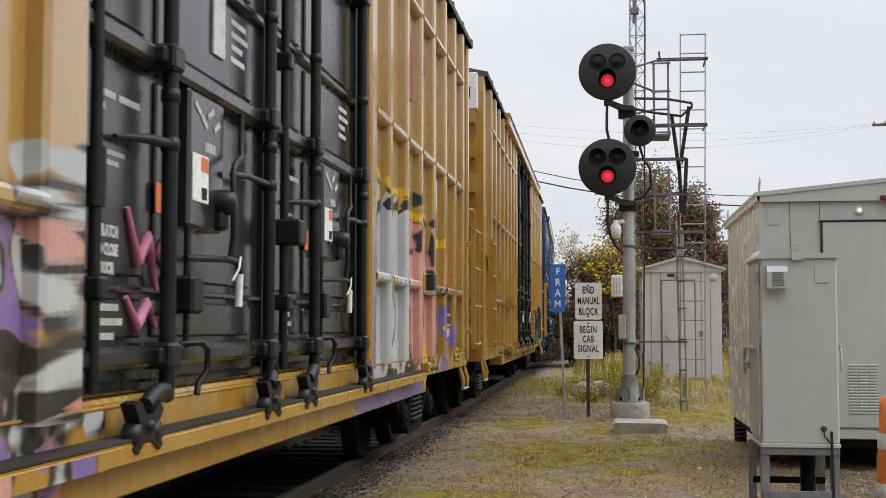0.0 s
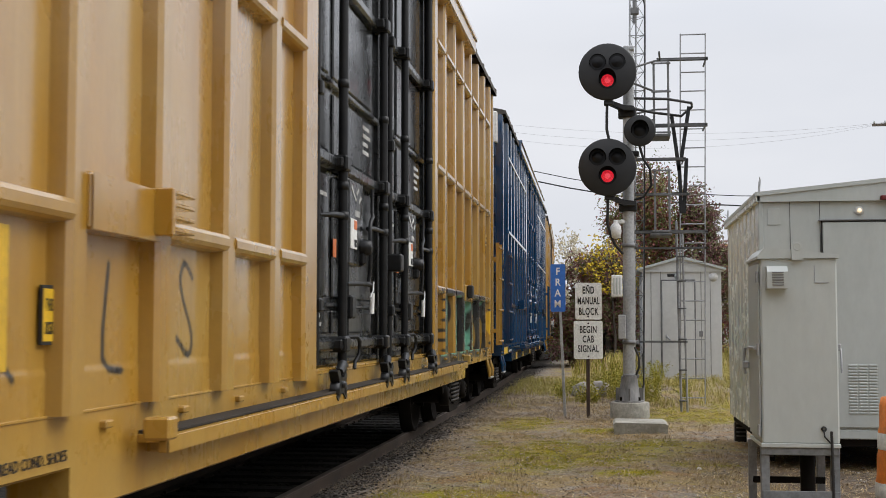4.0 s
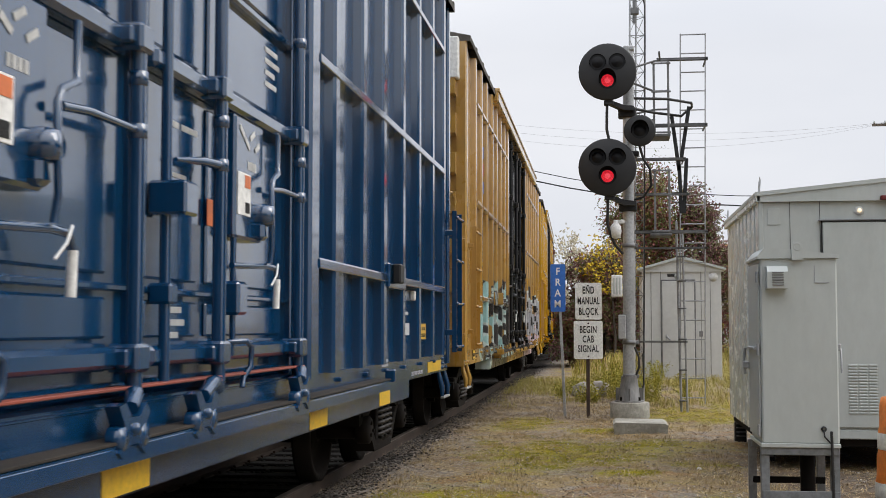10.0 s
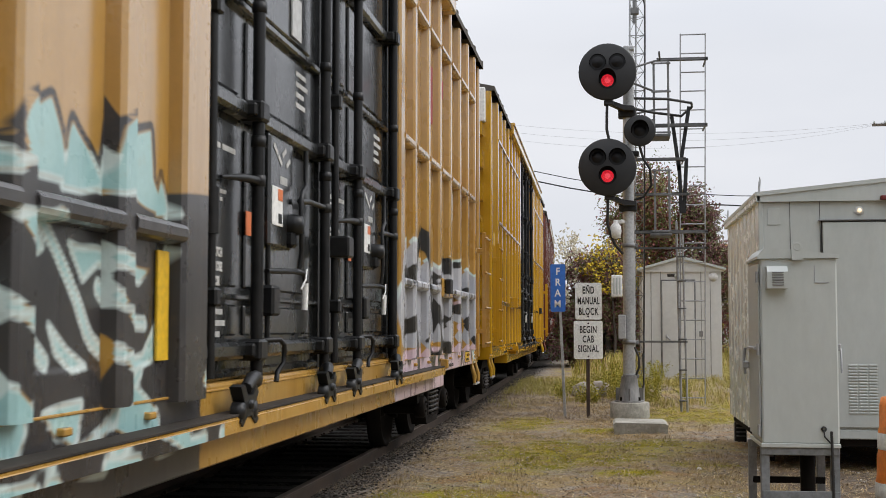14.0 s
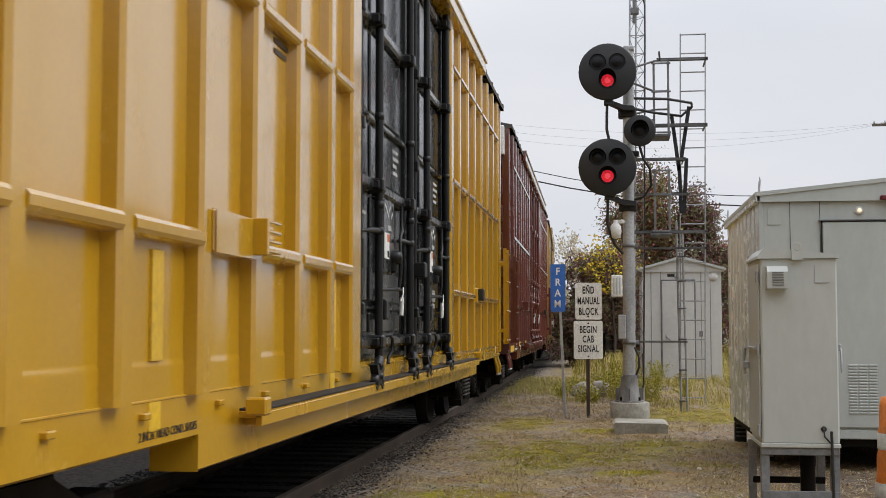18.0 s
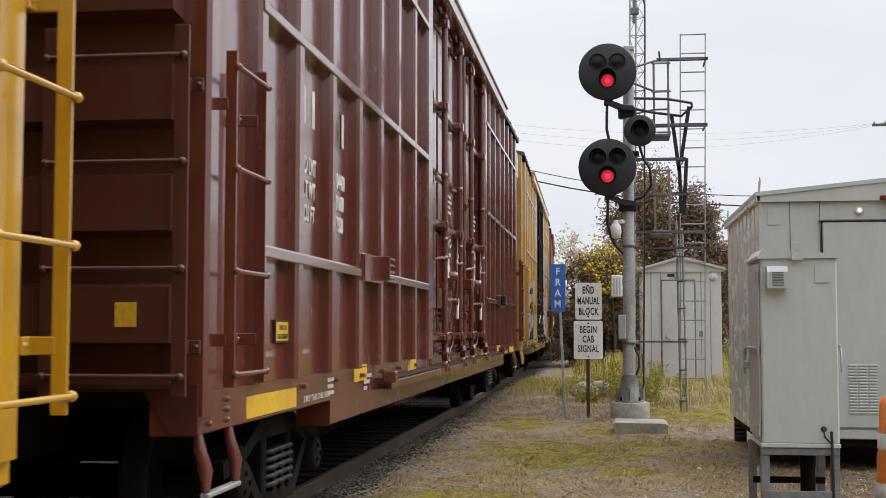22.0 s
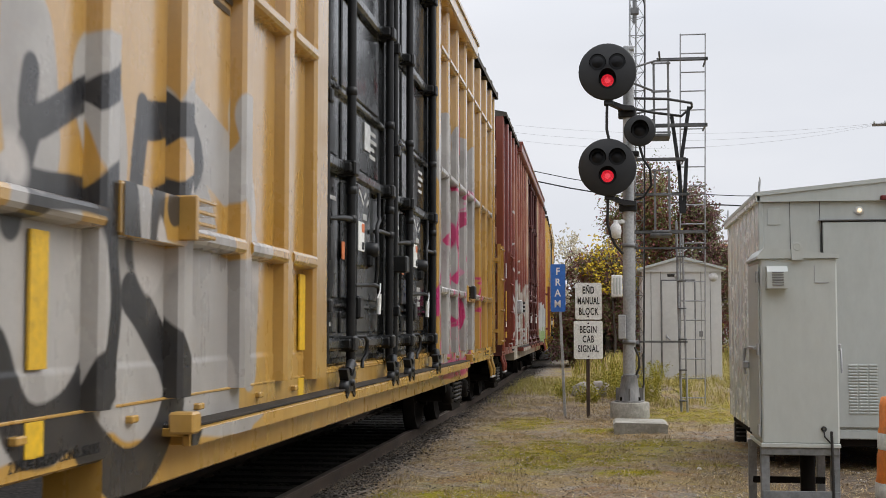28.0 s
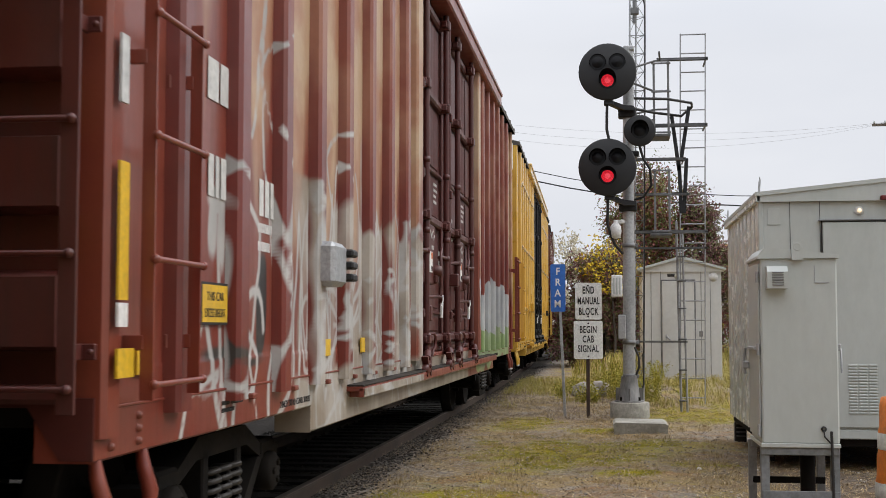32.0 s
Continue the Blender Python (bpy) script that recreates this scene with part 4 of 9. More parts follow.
def strokes_first_pink(P):
    d = none_of(P)
    d = stroke(d, P, 0.16, (16.77, 2.25), (16.71, 1.86))
    d = stroke(d, P, 0.12, (16.09, 1.60), (16.25, 1.28))
    d = stroke(d, P, 0.05, (16.31, 1.05), (16.27, 0.85))
    d = stroke(d, P, 0.3, (15.47, 2.23), (15.51, 1.97))
    d = stroke(d, P, 0.3, (15.49, 1.62), (15.62, 1.29))
    d = stroke(d, P, 0.1, (15.70, 2.24), (15.79, 1.92))
    d = stroke(d, P, 0.12, (6.84, 1.61), (7.10, 1.62))
    d = stroke(d, P, 0.08, (6.97, 1.10), (7.24, 1.13))
    d = stroke(d, P, 0.1, (6.84, 1.58), (6.85, 1.38))
    return d


def strokes_first_silver(P):
    d = none_of(P)
    d = stroke(d, P, 0.08, (6.83, 1.82), (7.09, 1.80), (7.28, 1.69))
    d = stroke(d, P, 0.07, (6.80, 2.42), (6.82, 2.23))
    d = stroke(d, P, 0.09, (6.95, 1.45), (7.19, 1.38), (7.41, 1.31))
    d = stroke(d, P, 0.06, (7.05, 1.01), (7.42, 1.03))
    return d


def strokes_first_teal(P):
    d = none_of(P)
    d = stroke(d, P, 0.05, (6.72, 1.95), (6.83, 1.89))
    d = stroke(d, P, 0.05, (7.03, 2.14), (7.17, 1.97))
    d = stroke(d, P, 0.05, (7.55, 1.27), (7.65, 1.11))
    return d



def shapes_first_silver(P):
    d = none_of(P)
    d = blot(d, P, (6.61, 1.79), (6.81, 1.83), (7.03, 1.81), (7.28, 1.72), (7.49, 1.68), (7.45, 1.59), (7.29, 1.59), (7.16, 1.52), (7.07, 1.49), (7.20, 1.60), (7.12, 1.69), (6.95, 1.75), (6.76, 1.77), (6.61, 1.76))
    d = blot(d, P, (6.96, 1.44), (7.20, 1.46), (7.23, 1.36), (7.36, 1.32), (7.17, 1.31), (7.02, 1.38))
    d = blot(d, P, (6.90, 1.02), (7.12, 1.05), (7.58, 1.09), (7.62, 1.05), (7.18, 1.01), (7.01, 0.96))
    d = blot(d, P, (6.70, 1.94), (6.83, 1.98), (6.86, 1.91), (6.78, 1.83), (6.71, 1.88))
    d = blot(d, P, (7.02, 1.95), (7.14, 1.98), (7.16, 1.92), (7.13, 1.84), (7.04, 1.87))
    d = blot(d, P, (6.86, 1.27), (7.11, 1.29), (7.30, 1.26), (7.30, 1.15), (6.94, 1.15))
    d = blot(d, P, (6.62, 1.62), (6.66, 1.60), (6.66, 1.50), (6.62, 1.48))
    return d


def shapes_first_ink(P):
    d = none_of(P)
    d = blot(d, P, (7.20, 1.63), (7.38, 1.66), (7.39, 1.57), (7.22, 1.58))
    d = blot(d, P, (7.23, 1.43), (7.39, 1.45), (7.38, 1.36), (7.21, 1.38))
    d = blot(d, P, (6.78, 1.16), (6.92, 1.14), (6.89, 1.07), (6.79, 1.03))
    d = blot(d, P, (6.63, 1.20), (6.81, 1.20), (6.82, 1.18), (6.64, 1.17))
    d = blot(d, P, (6.79, 0.96), (6.92, 1.03), (6.98, 1.01), (6.90, 0.92))
    d = blot(d, P, (7.04, 0.98), (7.18, 0.98), (7.20, 0.94), (7.07, 0.94))
    return d


def shapes_first_purple(P):
    d = none_of(P)
    d = blot(d, P, (6.78, 1.53), (6.93, 1.53), (7.19, 1.59), (7.21, 1.52), (7.01, 1.47), (6.85, 1.45), (6.80, 1.48))
    d = blot(d, P, (6.64, 1.02), (6.79, 1.05), (6.83, 0.98), (6.75, 0.90), (6.65, 0.92))
    d = blot(d, P, (6.81, 0.91), (7.01, 0.91), (6.97, 0.83), (6.80, 0.83))
    return d


def shapes_first_pink(P):
    d = none_of(P)
    d = blot(d, P, (6.80, 1.65), (6.89, 1.69), (6.87, 1.54), (6.81, 1.56))
    d = blot(d, P, (6.95, 1.64), (7.06, 1.70), (7.16, 1.64), (7.17, 1.59), (6.98, 1.55))
    d = blot(d, P, (6.93, 1.14), (7.06, 1.17), (7.15, 1.16), (7.21, 1.07), (7.09, 1.04), (6.95, 1.07))
    d = blot(d, P, (7.18, 1.17), (7.37, 1.20), (7.42, 1.13), (7.24, 1.11))
    return d


def shapes_first_yellow(P):
    d = none_of(P)
    d = blot(d, P, (6.80, 1.35), (6.99, 1.34), (7.02, 1.28), (6.86, 1.27))
    return d


def spray_first(P):
    O = warped(P - np.array((0.22, 0.0)), 1.3, 0.04, 3)
    W = warped(P, 2.0, 0.02, 3)
    silver = np.maximum(lobes(O, ((12.66, 1.95, 0.38, 0.62), (13.62, 2.0, 0.46, 0.52), (12.85, 1.25, 0.45, 0.35), (13.72, 1.28, 0.45, 0.4))), strokes_first_silver(W))
    pink = np.maximum(lobes(O, ((14.45, 1.95, 0.3, 0.42), (15.15, 1.85, 0.36, 0.5), (14.75, 1.35, 0.32, 0.5))), strokes_first_pink(W))
    both = np.maximum(silver, pink)
    early = P[:, 0] < 15.3
    gap = np.where(early, np.minimum(cloud(O, 12.7, 15.6, 0.72, 1.1, 5, 0.12), -both), -9.0)
    line = np.maximum.reduce([np.where(early, np.maximum(edge_of(silver, 0.016), edge_of(pink, 0.016)), -9.0), np.minimum(gap, 0.1), strokes_first_ink(W), 0.02 - dist_to(O, lettering("RSK", 17.75, 18.0, 1.1, 1.6, 9, 0.2))])
    purple = np.maximum.reduce([lobes(O, ((12.3, 1.25, 0.14, 0.5),)), np.minimum(cloud(P, 12.1, 15.3, 0.6, 0.92, 15, 0.12), -both), strokes_first_purple(W)])
    halo = np.where(early & (P[:, 0] > 12) & (P[:, 1] > 1.7), np.minimum(0.06 + both, -both - 0.01), -9.0)
    yellow = np.minimum(np.maximum(halo, strokes_first_yellow(W)), -strokes_first_ink(W))
    # the letter ahead of the door
    fore = P[:, 0] < 7.3
    V = warped(P, 3.0, 0.02, 19)
    pale, black, violet, rosy, gold = (f(V) for f in (shapes_first_silver, shapes_first_ink, shapes_first_purple, shapes_first_pink, shapes_first_yellow))
    zone = np.minimum.reduce([1.72 - P[:, 1], P[:, 1] - 0.66, 7.12 - P[:, 0]])
    rosy = np.maximum(rosy, np.minimum(wobble(V, 2.6, 0.5, 101) - 0.03, zone))
    violet = np.maximum(violet, np.minimum(wobble(V, 2.2, 0.5, 131) + 0.01, zone))
    pale = np.maximum(pale, np.minimum(wobble(V, 2.4, 0.5, 151) - 0.13, zone))
    black = np.maximum.reduce([black, np.minimum(edge_of(pale, 0.018, -0.01), wobble(P, 1.7, 0.25, 55) + 0.10), np.minimum(edge_of(rosy, 0.018), zone), np.minimum(wobble(V, 2.8, 0.5, 171) - 0.21, zone)])
    first = [pale, black, np.minimum(rosy, -black), np.minimum(violet, -np.maximum(pale, black)), np.minimum(gold, -black), np.minimum(pale, wobble(P, 2.2, 0.3, 71) - 0.13)]
    rest = [silver, line, np.minimum(pink, -strokes_first_ink(W)), purple, yellow, strokes_first_teal(W)]
    return [np.where(fore, f, q) for f, q in zip(first, rest)]


def spray_second(P):
    R = none_of(P)
    G = none_of(P)
    bays = (13.15, 13.96, 14.86, 15.78, 16.62, 17.48)
    for i, (ch, p, q) in enumerate(zip("DHELL", bays[:-1], bays[1:])):
        a, w = p + 0.10, q - p - 0.20
        box = np.minimum.reduce([P[:, 0] - a, a + w - P[:, 0], P[:, 1] - 1.01, 1.73 - P[:, 1]]) + wobble(P, 3, 0.02, 4)
        R = np.maximum(R, box)
        G = np.maximum(G, edge_of(box, 0.045, -0.02))
        G = np.maximum(G, 0.034 - dist_to(P, lettering(ch, a + 0.18, a + 0.55, 1.2, 1.58, 3 + i, 0.02)))
        G = np.maximum(G, 0.020 - dist_to(P, [[(a, 1.12), (a + w, 1.125)]]))
    P = P - np.array((0.24, 0.0))
    yellow = lobes(P, ((12.66, 1.5, 0.07, 0.06), (12.6, 1.3, 0.06, 0.16), (12.64, 1.12, 0.06, 0.05), (17.98, 1.45, 0.1, 0.2)))
    for i in range(4):
        G = np.maximum(G, 0.03 - dist_to(P, lettering("RSKO"[i], 12.5, 12.76, 0.98 + 0.2 * i, 1.15 + 0.2 * i, 40 + i)))
    for i in range(6):
        G = np.maximum(G, edge_of(lobes(P, ((12.84 + 0.02 * (i % 2), 1.05 + 0.11 * i, 0.07, 0.06),)), 0.014))
    for i, (u, w) in enumerate(((1.10, "S"), (1.95, "N"), (2.85, "K"), (3.8, "L"), (4.6, "S"))):
        G = np.maximum(G, 0.016 - dist_to(P, lettering(w, u, u + 0.24, 1.22, 1.60, 60 + i, 0.12)))
    G = np.maximum(G, 0.022 - dist_to(P, lettering("NZT", 17.75, 18.25, 0.95, 1.12, 71)))
    G = np.maximum(G, 0.02 - dist_to(P, lettering("T", 17.9, 18.12, 1.3, 1.62, 73)))
    return R, G, np.minimum(R, wobble(P, 1.5, 0.3, 8) - 0.12), none_of(P), np.minimum(yellow, -G), none_of(P)


def spray_fourth(P):
    W = warped(P, 3.0, 0.03, 9)
    teal = np.maximum(shapes_fourth_front(W), shapes_fourth_rear(W)) + wobble(P, 6.0, 0.008, 5)
    slant = (P[:, 0] - 1.95 - 0.75 * (1.6 - P[:, 1])) * 0.8
    plate_ = np.minimum.reduce([slant, 7.25 - P[:, 0], P[:, 1] - 0.62, np.where(P[:, 0] > 3.3, 1.93, 1.74) - P[:, 1]]) + wobble(P, 1.8, 0.06, 7)
    outline = np.minimum(teal + 0.035 + wobble(P, 2.2, 0.06, 14), 7.3 - P[:, 0])
    dark = np.minimum(np.maximum(plate_, outline), -teal - 0.006)
    white = np.minimum.reduce([edge_of(teal, 0.013, -0.004), wobble(P, 1.3, 0.3, 35) + 0.10, plate_ + 0.05])
    # trailing half: grey letters over a pink base, black shapes, teal edges
    Q = warped(P, 1.6, 0.05, 61)
    rear = P[:, 0] > 12
    grey = cloud(Q, 12.4, 18.32, 1.14, 2.05, 19, 0.16)
    pink = cloud(Q, 12.4, 18.42, 0.5, 1.16, 17, 0.04)
    d2 = dist_to(Q, lettering("EOSR", 12.6, 16.0, 1.15, 1.95, 31, 0.15, 0.1, 0.15))
    black = np.maximum(np.maximum(np.minimum(0.08 - d2, wobble(P, 1.6, 0.3, 91) + 0.03), 0.02 - d2), strokes_fourth_black(W))
    edge = np.maximum.reduce([np.minimum(edge_of(grey, 0.04), P[:, 1] - 1.5), np.minimum(0.13 - d2, d2 - 0.08) + wobble(P, 1.2, 0.1, 95) - 0.06, strokes_fourth_edge(W)])
    rose = lobes(P, ((16.55, 1.62, 0.09, 0.06), (16.62, 1.36, 0.12, 0.05), (17.5, 1.42, 0.08, 0.09)))
    return np.where(rear, -9.0, teal), np.where(rear, -9.0, dark), np.where(rear, edge, white), np.maximum(pink, rose), np.minimum(grey, -rose), np.where(rear, black, -9.0)


def spray_seventh(P):
    W = warped(P, 2.0, 0.03, 23)
    ink = strokes_seventh_ink(W) + wobble(P, 5.0, 0.008, 4)
    fill = np.maximum(strokes_seventh_silver(W), np.minimum(cloud(W, 1.05, 5.5, 0.88, 1.72, 27, 0.1), 1.75 - P[:, 1])) + wobble(P, 1.5, 0.06, 25)
    left = P[:, 0] - 12.42 - 0.16 * np.cos(5.2 * (P[:, 1] - 1.28))
    back = np.minimum.reduce([left, 16.36 - P[:, 0], P[:, 1] - 0.93, 3.75 - P[:, 1]]) + wobble(P, 1.8, 0.04, 43)
    red = strokes_seventh_red(W) + wobble(P, 6.0, 0.012, 6)
    # a sprayed ring with a scribble in it and paint running down
    ring = none_of(P)
    for k, (ru, rz) in enumerate(((0.27, 0.23), (0.22, 0.19))):
        ring = stroke(ring, W, 0.020, *[(16.56 + 0.03 * k + ru * math.sin(a), 1.81 - 0.02 * k + rz * math.cos(a)) for a in (0.3, 1.1, 1.9, 2.7, 3.5, 4.3, 5.1, 5.9, 6.6)])
    ring = stroke(ring, W, 0.016, (16.40, 1.84), (16.46, 1.93), (16.50, 1.72), (16.58, 1.92), (16.63, 1.70), (16.72, 1.86))
    for u, low in ((16.42, 1.32), (16.56, 1.02), (16.72, 1.36)):
        ring = stroke(ring, P, 0.009, (u, 1.64), (u + 0.005, low))
    red = np.maximum(red, ring)
    pink = np.maximum(strokes_seventh_pink(W), np.minimum(lobes(W, ((16.56, 1.80, 0.26, 0.22),)), wobble(P, 3.0, 0.3, 44)))
    bare = np.minimum(0.03 - np.abs((P[:, 0] - 13.2 + 0.43) % 0.87 - 0.43), wobble(np.stack([P[:, 0] * 3, P[:, 1]], 1), 1.4, 0.2, 51) - 0.02)
    return np.maximum(fill, np.minimum(back, -bare)), ink, red, np.minimum(fill, wobble(P, 1.3, 0.4, 77) - 0.17), np.minimum(pink, -red), none_of(P)


def spray_eighth(P):
    T = np.stack([P[:, 0] * 2.6, P[:, 1] * 0.35], 1)
    # faded cream between the ribs, worn back to red beside them and low down
    first = np.where(P[:, 0] < 10, 0.80, 13.5)
    rib = np.abs((P[:, 0] - first + 0.425) % 0.85 - 0.425)
    cream = (rib - 0.17) * 0.5 + np.clip((P[:, 1] - 2.25) * 0.15, -0.3, 0.14) + wobble(T, 1.0, 0.07, 5) + wobble(np.stack([P[:, 0] * 8, P[:, 1] * 0.5], 1), 1.0, 0.05, 25)
    cream = np.where(P[:, 0] > 12, cream - 0.05, cream - 0.05 - 0.12 * np.clip(2.6 - P[:, 0], 0, 2))
    cream = np.where((P[:, 0] < 0.9) & (P[:, 1] < 2.8), -9.0, cream)
    S = np.stack([P[:, 0] * 4, P[:, 1] * 0.7], 1)
    pale = cloud(P, 2.9, 12.0, 0.4, 1.05, 65, 0.12)
    pale = np.maximum(pale, np.minimum(cloud(P, 2.95, 7.7, 0.5, 2.15, 67, 0.3), wobble(S, 1.0, 0.16, 15) + 0.01))
    W = warped(P, 2.0, 0.08, 5)
    tag = np.maximum.reduce([0.022 - dist_to(W, lettering("NSOREKSZNE", 0.9, 7.6, 0.85, 1.5, 57, 0.3, 0.1, 0.3)), 0.02 - dist_to(W, lettering("SRNOZESKRN", 1.0, 7.6, 0.95, 1.75, 157, 0.35, -0.2, 0.3)), 0.02 - dist_to(W, lettering("NSZKRSOE", 3.2, 7.6, 1.0, 2.2, 257, 0.4, 0.3, 0.3)), 0.018 - dist_to(W, lettering("LNHSLTNHLN", 2.4, 7.6, 1.3, 2.25, 67, 0.3)), 0.020 - dist_to(W, lettering("OR", 1.8, 2.7, 2.4, 3.4, 69, 0.25)), 0.020 - dist_to(W, lettering("HKZ", 0.15, 0.5, 3.4, 4.1, 79, 0.25)),
                             lobes(W, ((1.36, 1.84, 0.06, 0.17), (1.50, 1.82, 0.05, 0.19), (1.42, 1.97, 0.14, 0.06)))])
    Q = warped(P, 1.2, 0.1, 88)
    green = cloud(Q, 13.0, 18.6, 0.75, 1.35, 71, 0.2)
    grey = cloud(Q, 13.0, 18.4, 1.3, 2.0, 73, 0.25)
    d2 = dist_to(Q, lettering("KSEN", 13.1, 18.4, 0.95, 1.95, 61, 0.12))
    ink = np.maximum(0.045 - d2, np.minimum(lobes(W, ((2.18, 1.5, 0.10, 0.26), (1.5, 1.26, 0.25, 0.03), (1.9, 1.22, 0.3, 0.025))), 0.1))
    return cream, pale * 0.8, ink, tag, green, grey


def sprayed(me, fields, flanks=False):
    """Stores the four fields on a mesh of a car's near side."""
    P = np.array([(v.co.y, v.co.z) for v in me.vertices])
    got = fields(P)
    if got is None:
        return me
    if flanks:
        # the spray reaches the sides of the posts in patches
        deep = (0.02 + wobble(P, 2.2, 0.18, 17)) * np.array([v.co.x < 1.56 for v in me.vertices])
        got = [g - deep for g in got]
    att = me.color_attributes.new("spray", "FLOAT_COLOR", "POINT")
    one = np.ones(len(P))
    att.data.foreach_set("color", np.stack([step(g) for g in got[:3]] + [one], 1).astype(np.float32).ravel())
    last = me.color_attributes.new("spray_last", "FLOAT_COLOR", "POINT")
    last.data.foreach_set("color", np.stack([step(g) for g in got[3:6]] + [one], 1).astype(np.float32).ravel())
    return me


# ---- box cars: x across (0 the track's middle, 1.6 the near side), y from the leading end back, z above the rails ----
LONG = 19.12
FACE, SHEET, SILL = 1.60, 1.52, 1.532


def steps(a, b, d):
    n = max(1, int(round((b - a) / d)))
    return [a + (b - a) * i / n for i in range(n + 1)]


def panel_sheet(u0, u1, z0, z1, x, d, bulge, seed):
    m = Mesh()
    us, zs = steps(u0, u1, min(d, (u1 - u0) / 4)), steps(z0, z1, d if d < 0.1 else 0.25)
    if z0 < 1.2 < z1:
        zs = sorted([z for z in zs if abs(z - 1.21) > 0.03] + [1.19, 1.206, 1.214, 1.23])
    vs = []
    for z in zs:
        for u in us:
            a, b = (u - u0) / (u1 - u0), (z - z0) / (z1 - z0)
            vs.append((x + (0.004 if z < 1.21 else 0.0) + bulge * math.sin(math.pi * a) * (0.6 + 0.8 * noise.noise((seed, u * 0.7, z * 0.9))), u, z))
    k = len(us)
    return m.add(vs, [(j * k + i, j * k + i + 1, (j + 1) * k + i + 1, (j + 1) * k + i) for j in range(len(zs) - 1) for i in range(k - 1)], True)


def hat_post(u, z0, z1, d, x0=SHEET, x1=FACE, base=0.20, top=0.12, m=None):
    """An upright pressed post."""
    m = m or Mesh()
    sec = [(x0 - 0.01, u - base / 2), (x1 - 0.02, u - top / 2 - 0.012), (x1, u - top / 2 + 0.01), (x1, u + top / 2 - 0.01), (x1 - 0.02, u + top / 2 + 0.012), (x0 - 0.01, u + base / 2)]
    zs = steps(z0, z1, d)
    vs = [(x, y, z) for z in zs for x, y in sec]
    k = len(sec)
    m.add(vs, [(i * k + j, i * k + j + 1, (i + 1) * k + j + 1, (i + 1) * k + j) for i in range(len(zs) - 1) for j in range(k - 1)])
    m.add(vs[:k], [tuple(range(k))])
    return m.add(vs[-k:], [tuple(range(k))])


def belt_rail(u0, u1, z, d, flat, x0=SHEET, x1=FACE + 0.010):
    """A belt rail with closed ends: flat-faced and butted over the posts, or rounded and set between them."""
    m = Mesh()
    h = 0.033 if flat else 0.043
    sec = [(x0 - 0.01, z - h + 0.004), (x1 - 0.005, z - h), (x1, z - h + 0.006), (x1 - 0.002, z + h - 0.012), (x1 - 0.010, z + h), (x0 - 0.01, z + h + 0.012)]
    if not flat:
        sec = [(x0 - 0.01, z - h - 0.008), (x1 - 0.035, z - h), (x1 - 0.012, z - h * 0.80), (x1, z - h * 0.4), (x1, z + h * 0.4), (x1 - 0.012, z + h * 0.80), (x1 - 0.035, z + h), (x0 - 0.01, z + h + 0.008)]
    us = steps(u0, u1, d)
    k = len(sec)
    vs = [(x, u, zz) for u in us for x, zz in sec]
    m.add(vs, [(i * k + j, i * k + j + 1, (i + 1) * k + j + 1, (i + 1) * k + j) for i in range(len(us) - 1) for j in range(k - 1)])
    m.add(vs[:k], [tuple(range(k))])
    return m.add(vs[-k:], [tuple(range(k))])


def ladder(parent, mat, m, width, zs, z0, z1, name="ladder"):
    """Flat stiles and round rungs, in the plane of m: x across, y out."""
    lad = part(name, Mesh().box(-0.006, 0.006, -0.015, 0.04, z0, z1, 0.002, m) if name == "side_ladder" else Mesh().box(-0.035, 0.035, 0.02, 0.035, z0, z1, 0.003, m), mat, parent)
    part("stile", Mesh().box(width - 0.006, width + 0.006, -0.015, 0.04, z0, z1, 0.002, m) if name == "side_ladder" else Mesh().box(width - 0.035, width + 0.035, 0.02, 0.035, z0, z1, 0.003, m), mat, lad)
    for z in zs:
        r = Mesh().tube([m @ Vector(p) for p in ((-0.02, 0.045, z), (0.03, 0.05, z), (width / 2, 0.05, z), (width - 0.03, 0.05, z), (width + 0.02, 0.045, z))], 0.013, 6)
        for x in (-0.012, width + 0.012):
            r.lathe([(0, 0.02), (0.014, 0.014), (0.02, 0.0), (0.014, -0.014), (0, -0.02)], 10, m @ pose(x, 0.048, z))
        part("rung", r, mat, lad)
    for z in (z0 + 0.22, z1 - 0.25):
        for x in (0, width):
            b = Mesh().box(x - 0.008, x + 0.008, -0.11, 0.0, z - 0.03, z + 0.03, 0.004, m).box(x - 0.06, x + 0.01, -0.10, -0.085, z - 0.03, z + 0.03, 0.004, m).lathe([(0, 0.014), (0.012, 0.01), (0.014, 0)], 8, m @ pose(x - 0.04, -0.09, z, -90, 0, 0))
            part("ladder_bracket", b, mat, lad)
    return lad


WHEEL_R = 0.457


